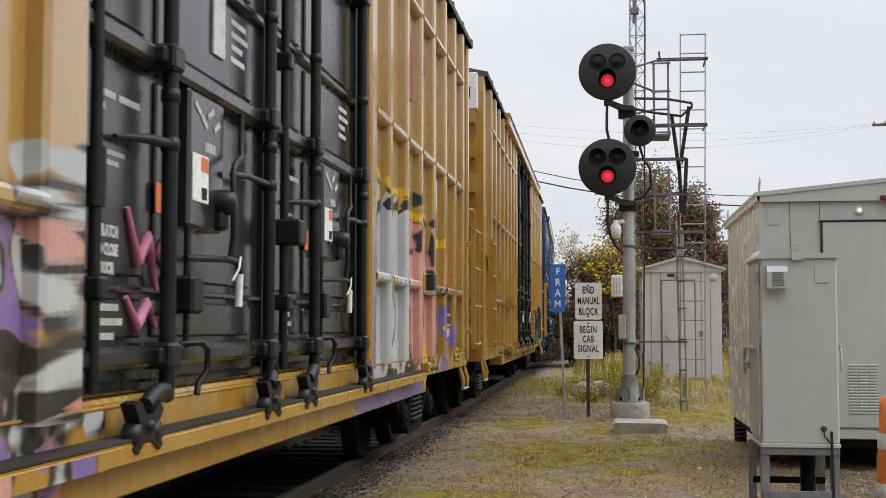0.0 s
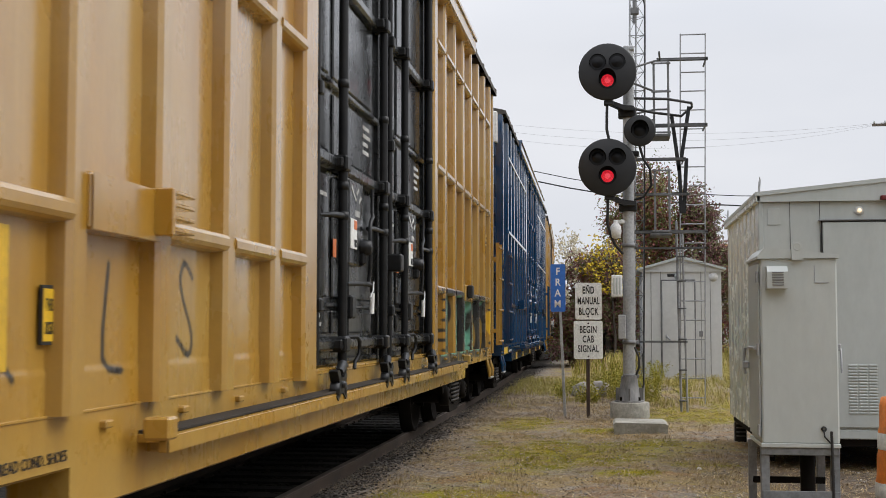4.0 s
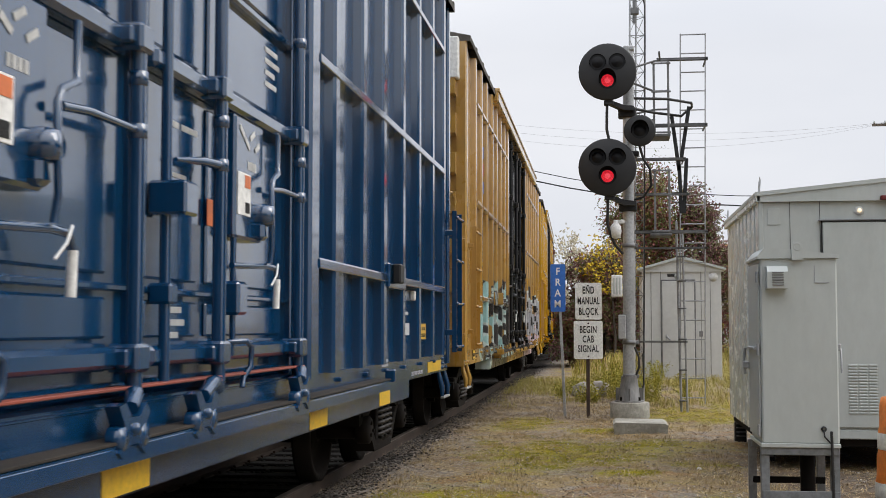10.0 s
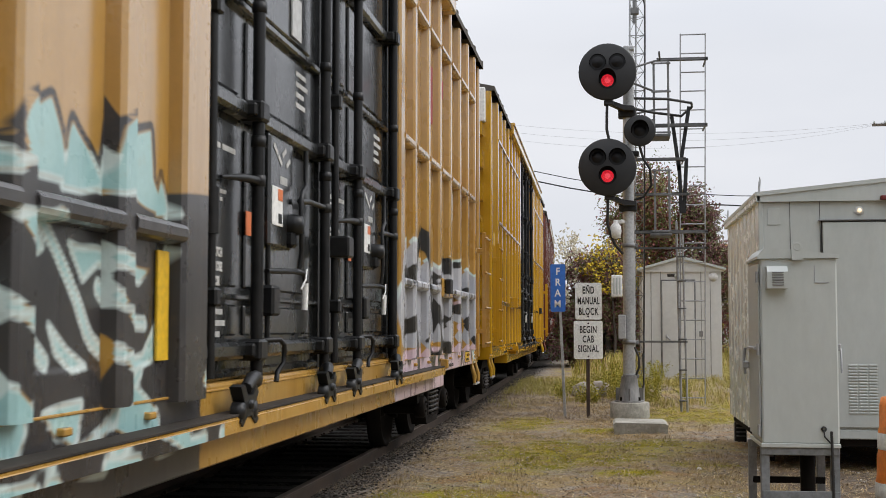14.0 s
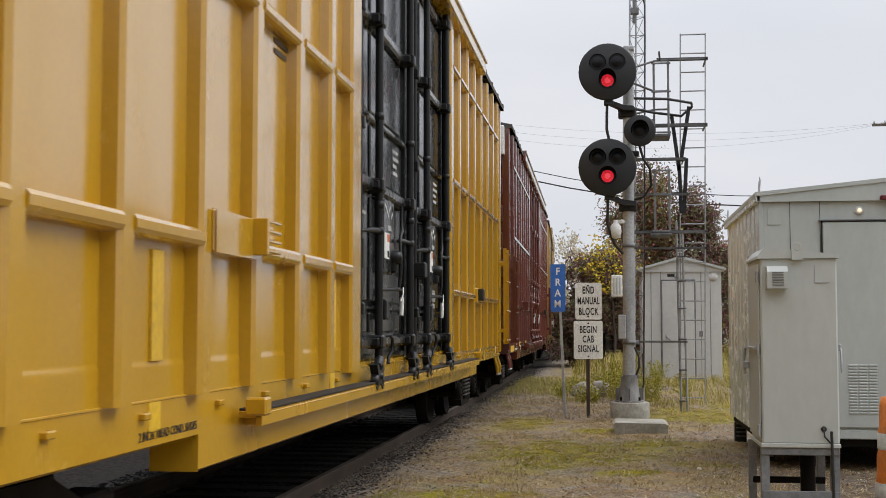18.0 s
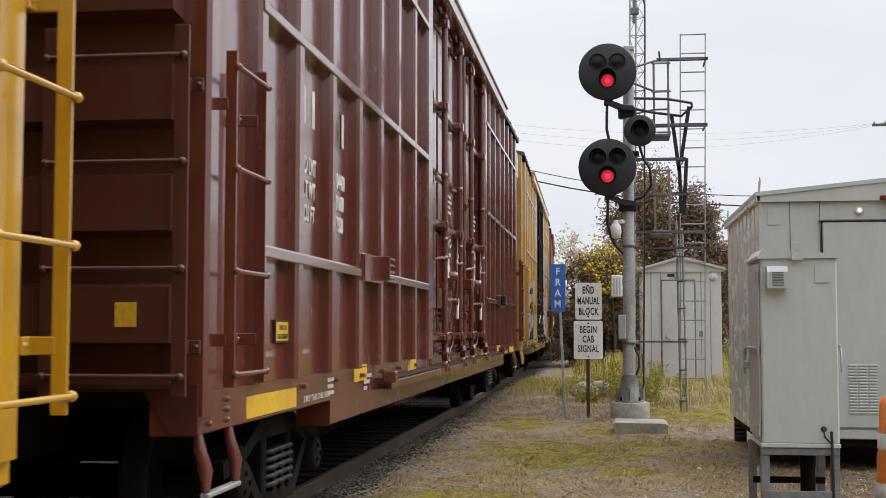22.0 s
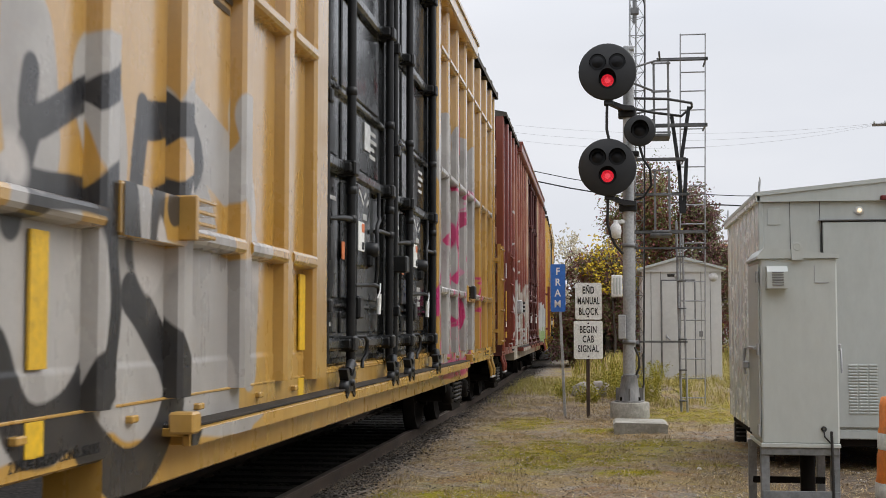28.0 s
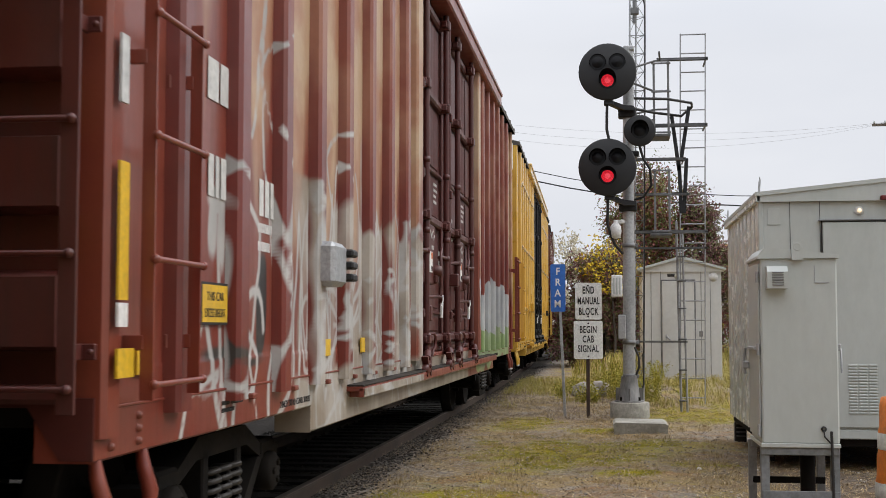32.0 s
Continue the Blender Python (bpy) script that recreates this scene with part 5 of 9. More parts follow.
def wheelset_mesh():
    m = Mesh()
    prof = [(0.0, -0.02), (0.11, -0.02), (0.12, 0.03), (0.2, 0.045), (0.36, 0.02), (0.40, -0.05), (WHEEL_R, -0.05), (WHEEL_R - 0.006, 0.06), (WHEEL_R + 0.025, 0.075), (WHEEL_R + 0.02, 0.1), (0.40, 0.1), (0.36, 0.075), (0.2, 0.09), (0.12, 0.12), (0.0, 0.12)]
    m.lathe(prof, 32, pose(0.80, 0, 0, 0, -90, 0))
    m.lathe(prof, 32, pose(-0.80, 0, 0, 0, 90, 0))
    m.tube([(-1.26, 0, 0), (1.26, 0, 0)], 0.085, 12)
    for s in (-1, 1):
        m.lathe([(0, 0.0), (0.10, 0.0), (0.125, 0.02), (0.125, 0.12), (0.09, 0.14)], 16, pose(s * 1.30, 0, 0, 0, -90 * s, 0))
        for k in range(3):
            a = 2 * math.pi * k / 3
            m.box(s * 1.30 - 0.015, s * 1.30 + 0.015, math.cos(a) * 0.06 - 0.015, math.cos(a) * 0.06 + 0.015, math.sin(a) * 0.06 - 0.015, math.sin(a) * 0.06 + 0.015)
    return m.data("wheelset")


def side_frame_mesh(s):
    m = Mesh()
    m.prism([(-1.15, 0.60), (-0.75, 0.64), (-0.42, 0.78), (0.42, 0.78), (0.75, 0.64), (1.15, 0.60), (1.13, 0.50), (0.8, 0.54), (0.45, 0.66), (-0.45, 0.66), (-0.8, 0.54), (-1.13, 0.50)], s * 1.15 - 0.09, s * 1.15 + 0.09)
    m.prism([(-0.80, 0.56), (-0.42, 0.22), (0.42, 0.22), (0.80, 0.56), (0.68, 0.56), (0.38, 0.32), (-0.38, 0.32), (-0.68, 0.56)], s * 1.15 - 0.09, s * 1.15 + 0.09)
    for y in (-0.30, 0.30):
        m.box(s * 1.15 - 0.09, s * 1.15 + 0.09, y - 0.05, y + 0.05, 0.28, 0.70, 0.012)
    for y in (-0.89, 0.89):
        m.box(s * 1.15 - 0.1, s * 1.15 + 0.1, y - 0.16, y + 0.16, 0.56, 0.66, 0.02)
    return m.data("side_frame")


def spring_mesh():
    pts = [(0.078 * math.cos(a), 0.078 * math.sin(a), 0.32 + 0.26 * a / (2 * math.pi * 5)) for a in [i * math.pi / 4 for i in range(41)]]
    return Mesh().tube(pts, 0.019, 6).data("spring")


WHEELSET, FRAMES, SPRING = wheelset_mesh(), [side_frame_mesh(-1), side_frame_mesh(1)], spring_mesh()
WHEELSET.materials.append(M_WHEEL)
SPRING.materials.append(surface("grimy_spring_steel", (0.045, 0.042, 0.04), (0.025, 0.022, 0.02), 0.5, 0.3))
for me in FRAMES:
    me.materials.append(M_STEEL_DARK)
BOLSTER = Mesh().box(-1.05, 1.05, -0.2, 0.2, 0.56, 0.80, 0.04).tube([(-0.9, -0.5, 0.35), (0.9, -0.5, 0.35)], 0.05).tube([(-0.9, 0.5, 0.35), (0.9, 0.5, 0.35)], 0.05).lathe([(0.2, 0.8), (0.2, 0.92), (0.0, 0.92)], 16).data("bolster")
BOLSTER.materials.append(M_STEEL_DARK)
WHEELSETS = []


def bogie(car, u):
    b = part("bogie", BOLSTER, None, car, "grimy cast-steel freight bogie")
    b.matrix_basis = pose(0, u, 0)
    for me in FRAMES:
        part("side_frame", me, None, b)
    for s in (-1, 1):
        for y in (-0.19, 0.0, 0.19):
            part("spring", SPRING, None, b).matrix_basis = pose(s * 1.20, y, 0)
    for y in (-0.89, 0.89):
        w = part("wheelset", WHEELSET, None, b, "steel wheelset with worn shiny treads")
        w.matrix_basis = pose(0, y, WHEEL_R)
        WHEELSETS.append((w, y))
    return b


def text_bars(parent, mat, u, z, rows, x=SHEET + 0.012, hgt=0.06, gap=0.05, name="stencil_mark"):
    """Lines of lettering that cannot be read, as plain bars."""
    m = Mesh()
    for i, lengths in enumerate(rows):
        y = u
        for w in lengths:
            n = max(1, int(w / (0.72 * hgt)))
            c = w / n
            for k in range(n):
                m.box(x - 0.003, x, y + k * c, y + k * c + c * (0.72 if n > 1 else 1.0), z - i * (hgt + gap) - hgt, z - i * (hgt + gap))
            y += w + 0.03
    ob = part(name, m, mat, parent)
    ob["kind"] = "stuff"
    return ob


def plug_door(car, u0, u1, bars, mats, sticker, rowdata, seed):
    """One plug door with its lock bars, gear box, crank, roller carriages and placards."""
    body, bar_m, white = mats
    z0, z1, x = 1.09, 4.93, 1.455
    door = part("door", Mesh().box(x - 0.07, x, u0 + 0.012, u1 - 0.012, z0, z1, 0.01), body, car, rowdata)
    for a, b in ((u0 + 0.012, u0 + 0.07), (u1 - 0.07, u1 - 0.012)):
        part("door_edge", Mesh().box(x - 0.01, x + 0.04, a, b, z0, z1, 0.008), body, door)
    for z, hgt, out in ((1.24, 0.085, 0.085), (1.515, 0.03, 0.03), (2.495, 0.09, 0.085), (3.06, 0.05, 0.045), (3.84, 0.09, 0.07), (4.8, 0.1, 0.05), (1.12, 0.05, 0.03)):
        part("door_band", Mesh().box(x - 0.01, x + out, u0 + 0.07, u1 - 0.07, z - hgt / 2, z + hgt / 2, min(0.02, hgt * 0.25)), body, door)
    cuts = [u0 + 0.06, *bars, u1 - 0.06]
    for a, b in zip(cuts[:-1], cuts[1:]):
        if b - a > 0.4:
            for za, zb in ((1.30, 1.49), (1.55, 2.43), (2.56, 3.02), (3.10, 3.78), (3.90, 4.72)):
                part("door_panel", Mesh().box(x - 0.005, x + 0.018, a + 0.07, b - 0.07, za + 0.015, zb - 0.015, 0.014), body, door)
    for ub, shift in zip(bars, (-0.46, -0.24)):
        lb = part("lock_bar", Mesh().tube([(x + 0.105, ub, 1.06), (x + 0.105, ub, 4.92)], 0.034, 12), bar_m, door)
        for z in (2.13, 2.34, 3.06):
            part("collar", Mesh().lathe([(0.034, -0.03), (0.041, -0.027), (0.041, 0.027), (0.034, 0.03)], 12, pose(x + 0.105, ub, z)), bar_m, lb)
        for z in (1.24, 2.495, 3.84, 4.8):
            part("bar_keeper", Mesh().box(x + 0.02, x + 0.155, ub - 0.085, ub + 0.05, z - 0.055, z + 0.055, 0.014).box(x + 0.06, x + 0.13, ub - 0.13, ub - 0.08, z - 0.035, z + 0.035, 0.01), bar_m, door)
        # roller carriage on the lower track, with the curved arm that ties it to the bar
        c = ub + shift
        k = Mesh().prism([(c - 0.15, 1.075), (c - 0.09, 1.085), (c - 0.03, 1.03), (c + 0.05, 1.03), (c + 0.11, 1.075), (c + 0.15, 1.04), (c + 0.09, 0.985), (c + 0.10, 0.95), (c + 0.15, 0.905), (c + 0.11, 0.885), (c + 0.03, 0.93), (c - 0.04, 0.93), (c - 0.11, 0.885), (c - 0.15, 0.91), (c - 0.09, 0.96), (c - 0.09, 1.0)], 1.605, 1.665)
        for dy in (-0.10, 0.10):
            k.lathe([(0, 0.03), (0.045, 0.025), (0.05, 0.0), (0.05, -0.03)], 12, pose(1.64, c + dy, 0.955, 0, 90, 0))
        k.lathe([(0, 0.02), (0.022, 0.016), (0.025, 0)], 10, pose(1.665, c, 0.985, 0, 90, 0))
        rb = part("roller_carriage", k, bar_m, door)
        part("carriage_arm", Mesh().tube([(x + 0.105, ub, 1.075), (x + 0.135, ub + 0.25 * shift, 1.10), (1.62, ub + 0.6 * shift, 1.105), (1.635, c + 0.03, 1.06)], [0.034, 0.038, 0.036, 0.03], 8), bar_m, rb)
    # slim rod and stop box on the door's leading edge
    e = u0 + 0.19
    part("edge_rod", Mesh().tube([(x + 0.085, e, 1.12), (x + 0.085, e, 4.85)], 0.026, 8), bar_m, door)
    for z, hgt in ((1.50, 0.045), (2.9, 0.05), (3.8, 0.05)):
        part("rod_clip", Mesh().box(x + 0.02, x + 0.13, e - 0.04, e + 0.04, z - hgt, z + hgt, 0.012), bar_m, door)
    if u0 > 9:
        part("stop_box", Mesh().box(x + 0.03, x + 0.20, e - 0.07, e + 0.09, 1.83, 1.975, 0.012), bar_m, door)
    else:
        part("rod_sleeve", Mesh().tube([(x + 0.085, e, 1.80), (x + 0.085, e, 2.02)], 0.04, 10), bar_m, door)
    a, b = bars
    g = (a + 0.31, a + 0.80)
    part("gear_box", Mesh().box(x, x + 0.085, g[0], g[1], 1.81, 2.44, 0.015), body, door)
    paper = part("placard", Mesh().box(x + 0.085, x + 0.09, g[0] + 0.03, g[0] + 0.25, 1.93, 2.15, 0.002), M_WHITE, door, "white paper placard")
    part("placard_tag", Mesh().box(x + 0.091, x + 0.093, g[0] + 0.14, g[0] + 0.235, 2.075, 2.14, 0.0005), M_ORTAG, paper)
    for k in range(6):
        part("placard_mark", Mesh().box(x + 0.091, x + 0.093, g[0] + 0.15 + 0.013 * k, g[0] + 0.158 + 0.013 * k, 1.945, 2.0), M_INK, paper)
    if sticker:
        part("sticker", Mesh().box(x + 0.019, x + 0.024, a + 0.06, a + 0.16, 1.85, 1.98, 0.001), M_ORTAG, door, "orange sticker")
    part("lock_arm", Mesh().tube([(x + 0.105, a - 0.02, 2.13), (x + 0.09, a - 0.2, 2.125), (x + 0.05, a - 0.46, 2.10)], [0.026, 0.022, 0.010], 8), bar_m, door)
    part("lock_arm", Mesh().tube([(x + 0.12, g[1] + 0.03, 2.105), (x + 0.12, g[1] + 0.25, 2.125), (x + 0.105, b, 2.135)], 0.018, 8), bar_m, door)
    part("crank", Mesh().lathe([(0.0, 0.05), (0.05, 0.045), (0.065, 0.0), (0.065, -0.05)], 14, pose(x + 0.12, g[1] - 0.07, 1.955, 0, 90, 0)).box(x + 0.05, x + 0.13, g[1] - 0.13, g[1] - 0.03, 1.82, 1.92, 0.02), bar_m, door)
    h = g[1] + 0.07
    part("crank_handle", Mesh().tube([(x + 0.13, h + 0.06, 2.42), (x + 0.13, h + 0.06, 2.24), (x + 0.14, h + 0.04, 2.20), (x + 0.15, h - 0.10, 2.15), (x + 0.15, h - 0.13, 2.10), (x + 0.155, h - 0.13, 1.90), (x + 0.15, h - 0.11, 1.80), (x + 0.14, h - 0.12, 1.70)], 0.015, 7), bar_m, door)
    part("lever", Mesh().tube([(x + 0.06, a + 0.34, 1.67), (x + 0.12, h - 0.10, 1.685), (x + 0.14, h + 0.0, 1.675), (x + 0.14, h + 0.03, 1.62)], 0.017, 7), bar_m, door)
    part("lever_grip", Mesh().tube([(x + 0.14, h + 0.03, 1.62), (x + 0.135, h + 0.03, 1.46)], 0.019, 7), M_WHITE, door, "white lever grip")
    part("seal_tag", Mesh().tube([(x + 0.16, h - 0.02, 1.70), (x + 0.17, h - 0.08, 1.64), (x + 0.16, h - 0.15, 1.58)], 0.006, 5), M_WHITE, door)
    part("stop_bracket", Mesh().box(x, x + 0.11, g[0] + 0.0, g[0] + 0.15, 1.42, 1.59, 0.015), bar_m, door)
    part("stop_rod", Mesh().tube([(x + 0.06, g[0] + 0.05, 1.82), (x + 0.06, g[0] + 0.05, 1.27)], 0.016, 6), bar_m, door)
    part("grab_iron", Mesh().tube([(x + 0.05, g[0] + 0.0, 1.285), (x + 0.13, g[0] + 0.06, 1.29), (x + 0.14, g[0] + 0.12, 1.26), (x + 0.14, g[0] + 0.11, 1.16), (x + 0.12, g[0] + 0.05, 1.11), (x + 0.12, g[0] + 0.03, 1.06)], 0.016, 6), bar_m, door)
    text_bars(door, white, u0 + 0.32, 2.28, [(0.2, 0.22), (0.1,)], x + 0.022, 0.028, 0.025)
    text_bars(door, white, u0 + 0.32, 2.05, [(0.3,), (0.24,)], x + 0.022, 0.02, 0.02)
    text_bars(door, white, u0 + 0.38, 1.45, [(0.2,), (0.24,), (0.16,)], x + 0.022, 0.028, 0.028)
    text_bars(door, white, b - 0.45, 2.95, [(0.26,), (0.3,), (0.2,), (0.24,)], x + 0.022, 0.03, 0.035)
    for k in range(4):
        part("stencil_dash", Mesh().box(-0.001, 0.001, -0.045, 0.045, -0.014, 0.014, 0, pose(x + 0.088, g[0] + 0.10 + 0.09 * k, 2.36 - 0.05 * (k % 2), -28 if k < 2 else 28, 0, 0)), white, door)
    text_bars(door, white, g[0] + 0.20, 2.22, [(0.16,)], x + 0.088, 0.045)
    return door


def box_car(label, posts, doors, paint_m, door_mats, fields, seed, belts=(1.76, 3.06, 4.40), bars=None, end_m=None, white_top=True, dark_sill_text=True, flat_rails=False, door_label="", post_w=(0.185, 0.125), post_z=1.06, bumper=True, stickers=True, post_m=None, sill=(3.76, 15.56), rungs=(0.29, 0.45), teeth=True, end_top=None):
    """One high box car; its parts hang on an Empty between the rails at the leading end."""
    car = thing("boxcar", pose(0, 0, 0), label, "boxcar", "freight train")
    end_m = end_m or paint_m
    r = random.Random(seed)
    fine = 0.02 if fields is not spray_none else 0.5
    white = M_WHITEINK

    def near(name, shape, lab="", mat=None):
        me = shape.data(name)
        if fields is not spray_none:
            sprayed(me, fields, name == "side_post")
        return part(name, me, mat or paint_m, car, lab)

    dl, dr = doors
    edges_l, edges_r = [0.14] + list(posts[0]) + [dl - 0.17], [dr + 0.12] + list(posts[1]) + [LONG - 0.14]
    i = 0
    for edges in (edges_l, edges_r):
        for a, b in zip(edges[:-1], edges[1:]):
            if fields is not spray_none:
                near("side_panel", panel_sheet(a, b, 1.0, 2.5, SHEET, fine, 0.010, seed + i))
                near("side_panel", panel_sheet(a, b, 2.5, 5.0, SHEET, 0.05, 0.010, seed + i))
            else:
                near("side_panel", panel_sheet(a, b, 1.0, 5.0, SHEET, 0.5, 0.012, seed + i))
            i += 1
    for u in list(posts[0]) + list(posts[1]):
        near("side_post", hat_post(u, post_z, 5.0, fine if fields is not spray_none else 2, base=post_w[0], top=post_w[1]), mat=post_m)
    for u, wide in ((dl - 0.17, 0.30), (dr + 0.12, 0.20)):
        near("door_post", hat_post(u, 1.04, 5.0, fine if fields is not spray_none else 2, base=wide + 0.05, top=wide))
    for a, b in ((0.0, 0.16), (LONG - 0.16, LONG)):
        near("corner_post", hat_post((a + b) / 2, 0.95, 5.04, fine if fields is not spray_none else 2, 1.44, FACE - 0.03, 0.15, 0.13))
    for z in belts:
        for edges in (edges_l, edges_r):
            ends = edges[1:] if edges is edges_l else edges[:-1]
            for a, b in zip(ends[:-1], ends[1:]):
                near("belt_rail", belt_rail(a + (0.09 if a == dr + 0.12 else -0.045 if flat_rails else 0.055), b - (0.14 if b == dl - 0.17 else 0.049 if flat_rails else 0.055), z, 0.025 if fields is not spray_none else 1.0, flat_rails))
    # sill: shallow at the ends, deep between the bogies
    for a, b, z in ((0.0, sill[0], 0.86), (sill[0], sill[1], 0.70), (sill[1], LONG, 0.86)):
        us = steps(a, b, 0.04 if fields is not spray_none else 0.6)
        zs = [z, z + 0.012] + steps(z + 0.03, 1.06, 0.04)
        xs_ = [SILL - 0.018, SILL] + [SILL] * (len(zs) - 2)
        k = len(zs)
        m = Mesh().add([(xs_[j], u, zs[j]) for u in us for j in range(k)], [(q * k + j, q * k + j + 1, (q + 1) * k + j + 1, (q + 1) * k + j) for q in range(len(us) - 1) for j in range(k - 1)])
        m.add([(x, u, z + dz) for u in (a, b) for x in (1.3, SILL - 0.018) for dz in (0,)], [(0, 1, 3, 2)])
        m.add([(x, u, zz) for u in (a,) for x in (1.3, SILL) for zz in (z, 1.06)], [(0, 1, 3, 2)])
        near("side_sill", m)
    part("sill_weld", Mesh().box(SHEET, SILL + 0.006, 0.02, LONG - 0.02, 1.052, 1.064, 0.003), paint_m, car)
    # ledge and lower door track
    part("door_track", Mesh().box(SILL - 0.02, FACE + 0.05, 4.38, 14.8, 0.90, 0.935, 0.003).box(FACE + 0.02, FACE + 0.055, 4.38, 14.8, 0.86, 0.925, 0.003), paint_m, car)
    if fields is not spray_none:
        near("track_face", panel_sheet(4.385, 7.2, 0.862, 0.923, FACE + 0.058, 0.03, 0.0, seed))
    part("track_strip", Mesh().box(SILL - 0.02, FACE + 0.054, 4.39, 14.79, 0.936, 0.948, 0.002), M_STRIP, car, "dark worn running strip")
    gusset = Mesh().box(SILL - 0.02, FACE + 0.035, 0, 0.05, 0.855, 0.90, 0.006).data("track_gusset")
    gusset.materials.append(paint_m)
    for k in range(33 if teeth else 0):
        part("track_gusset", gusset, None, car).matrix_basis = pose(0, 4.48 + 0.31 * k, 0)
    part("door_sill", Mesh().box(1.40, 1.53, dl, dr, 0.98, 1.09, 0.015), paint_m, car)
    part("upper_door_track", Mesh().box(1.44, FACE + 0.07, 3.85, 15.65, 4.93, 5.12, 0.02).box(FACE - 0.02, FACE + 0.09, 3.85, 15.65, 5.09, 5.15, 0.01), paint_m, car)
    # doors
    bars = bars or TTX_BARS
    mid = bars[1][0] - 0.86
    plug_door(car, dl, mid, bars[0], door_mats, stickers, door_label, seed)
    plug_door(car, mid, dr, bars[1], door_mats, stickers, door_label, seed + 1)
    # roof, far side, ends, floor
    roof = Mesh()
    sec = [(-1.62, 5.02), (-1.62, 5.09), (-1.2, 5.18), (0, 5.26), (1.2, 5.18), (1.62, 5.09), (1.62, 5.02)]
    n = 20
    for q in range(n):
        a, b = LONG * q / n, LONG * (q + 1) / n
        for y0, y1, up in ((a, b - 0.09, 0), (b - 0.09, b, 0.035)):
            vs = [(x, y, z + (up if 0 < j < 6 else 0)) for y in (y0, y1) for j, (x, z) in enumerate(sec)]
            roof.add(vs, [(j, j + 1, j + 8, j + 7) for j in range(6)])
            roof.add([v for v in vs[:7]], [tuple(range(7))]).add([v for v in vs[7:]], [tuple(range(7))])
    part("roof", roof, M_ROOF, car, "dull grimy roof sheets")
    far = Mesh().box(-1.50, -1.46, 0, LONG, 0.86, 4.96)
    for u in (0.08, *posts[0], dl, mid, dr, *posts[1], LONG - 0.08):
        hat = hat_post(u, 1.0, 4.92, 4)
        far.add([(-v[0], v[1], v[2]) for v in hat.v], hat.f)
    far.box(-FACE, -1.46, sill[0], sill[1], 0.70, 1.05, 0.01)
    part("far_side", far, paint_m, car)
    for y, s in ((0.02, -1), (LONG - 0.02, 1)):
        e = Mesh().box(-1.5, 1.5, min(y, y + s * -0.05), max(y, y + s * -0.05), 1.06, 5.06)
        z = 1.27
        while z < 4.35:
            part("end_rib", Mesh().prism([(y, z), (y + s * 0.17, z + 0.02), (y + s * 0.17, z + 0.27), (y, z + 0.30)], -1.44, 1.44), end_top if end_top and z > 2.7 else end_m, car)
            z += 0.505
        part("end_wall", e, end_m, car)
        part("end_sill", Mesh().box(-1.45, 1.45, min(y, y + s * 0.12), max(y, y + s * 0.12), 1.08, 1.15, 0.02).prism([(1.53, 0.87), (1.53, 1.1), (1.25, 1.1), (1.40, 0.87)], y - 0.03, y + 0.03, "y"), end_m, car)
        if white_top and s < 0:
            part("end_top_panel", Mesh().box(-1.46, 1.48, y - 0.18, y - 0.0, 4.52, 5.05, 0.01), M_WHITE, car, "white painted top of the end")
            part("end_mark", Mesh().box(1.15, 1.24, y - 0.186, y - 0.18, 4.68, 4.84).box(1.3, 1.38, y - 0.186, y - 0.18, 4.68, 4.84), M_INK, car)
        # coupler and hose
        c = Mesh().box(-0.12, 0.12, min(y, y + s * 0.72), max(y, y + s * 0.72), 0.75, 0.95, 0.03).box(-0.2, 0.2, min(y + s * 0.70, y + s * 0.95), max(y + s * 0.70, y + s * 0.95), 0.70, 0.99, 0.05)
        part("coupler", c, M_STEEL_DARK, car)
        part("brake_hose", Mesh().tube([(0.35, y + s * 0.1, 0.8), (0.37, y + s * 0.4, 0.62), (0.33, y + s * 0.65, 0.42), (0.2, y + s * 0.85, 0.36)], 0.022, 6), M_RUBBER, car)
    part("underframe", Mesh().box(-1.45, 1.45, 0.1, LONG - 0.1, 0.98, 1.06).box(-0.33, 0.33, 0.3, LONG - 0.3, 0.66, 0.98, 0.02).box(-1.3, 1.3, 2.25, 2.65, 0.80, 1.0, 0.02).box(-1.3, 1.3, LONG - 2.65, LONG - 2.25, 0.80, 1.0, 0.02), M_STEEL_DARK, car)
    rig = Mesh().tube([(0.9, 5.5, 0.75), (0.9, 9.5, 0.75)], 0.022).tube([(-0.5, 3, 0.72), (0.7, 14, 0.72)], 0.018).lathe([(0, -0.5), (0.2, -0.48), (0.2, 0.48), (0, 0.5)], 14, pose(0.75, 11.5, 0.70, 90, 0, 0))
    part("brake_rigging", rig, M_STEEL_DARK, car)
    # ladders, steps, grab irons on the near side
    zs = (1.14, 1.62, 2.10, 2.58)
    ladder(car, paint_m, Matrix.Translation((FACE + 0.03, rungs[0], 0)) @ Matrix(((0, 1, 0, 0), (1, 0, 0, 0), (0, 0, 1, 0), (0, 0, 0, 1))), rungs[1], zs, 1.08, 2.66, "side_ladder")
    ladder(car, paint_m, Matrix.Translation((FACE + 0.055, LONG - 0.42, 0)) @ Matrix(((0, 1, 0, 0), (1, 0, 0, 0), (0, 0, 1, 0), (0, 0, 0, 1))), 0.48, zs, 1.08, 2.66, "side_ladder")
    ladder(car, end_m, pose(1.50, -0.155, 0, 0, 0, 180), 0.62, zs, 1.05, 2.72, "end_ladder")
    part("end_grab_iron", Mesh().tube([(1.42, -0.14, 2.98), (1.42, -0.26, 3.04), (0.5, -0.26, 3.04), (0.5, -0.14, 2.98)], 0.016, 6), end_m, car)
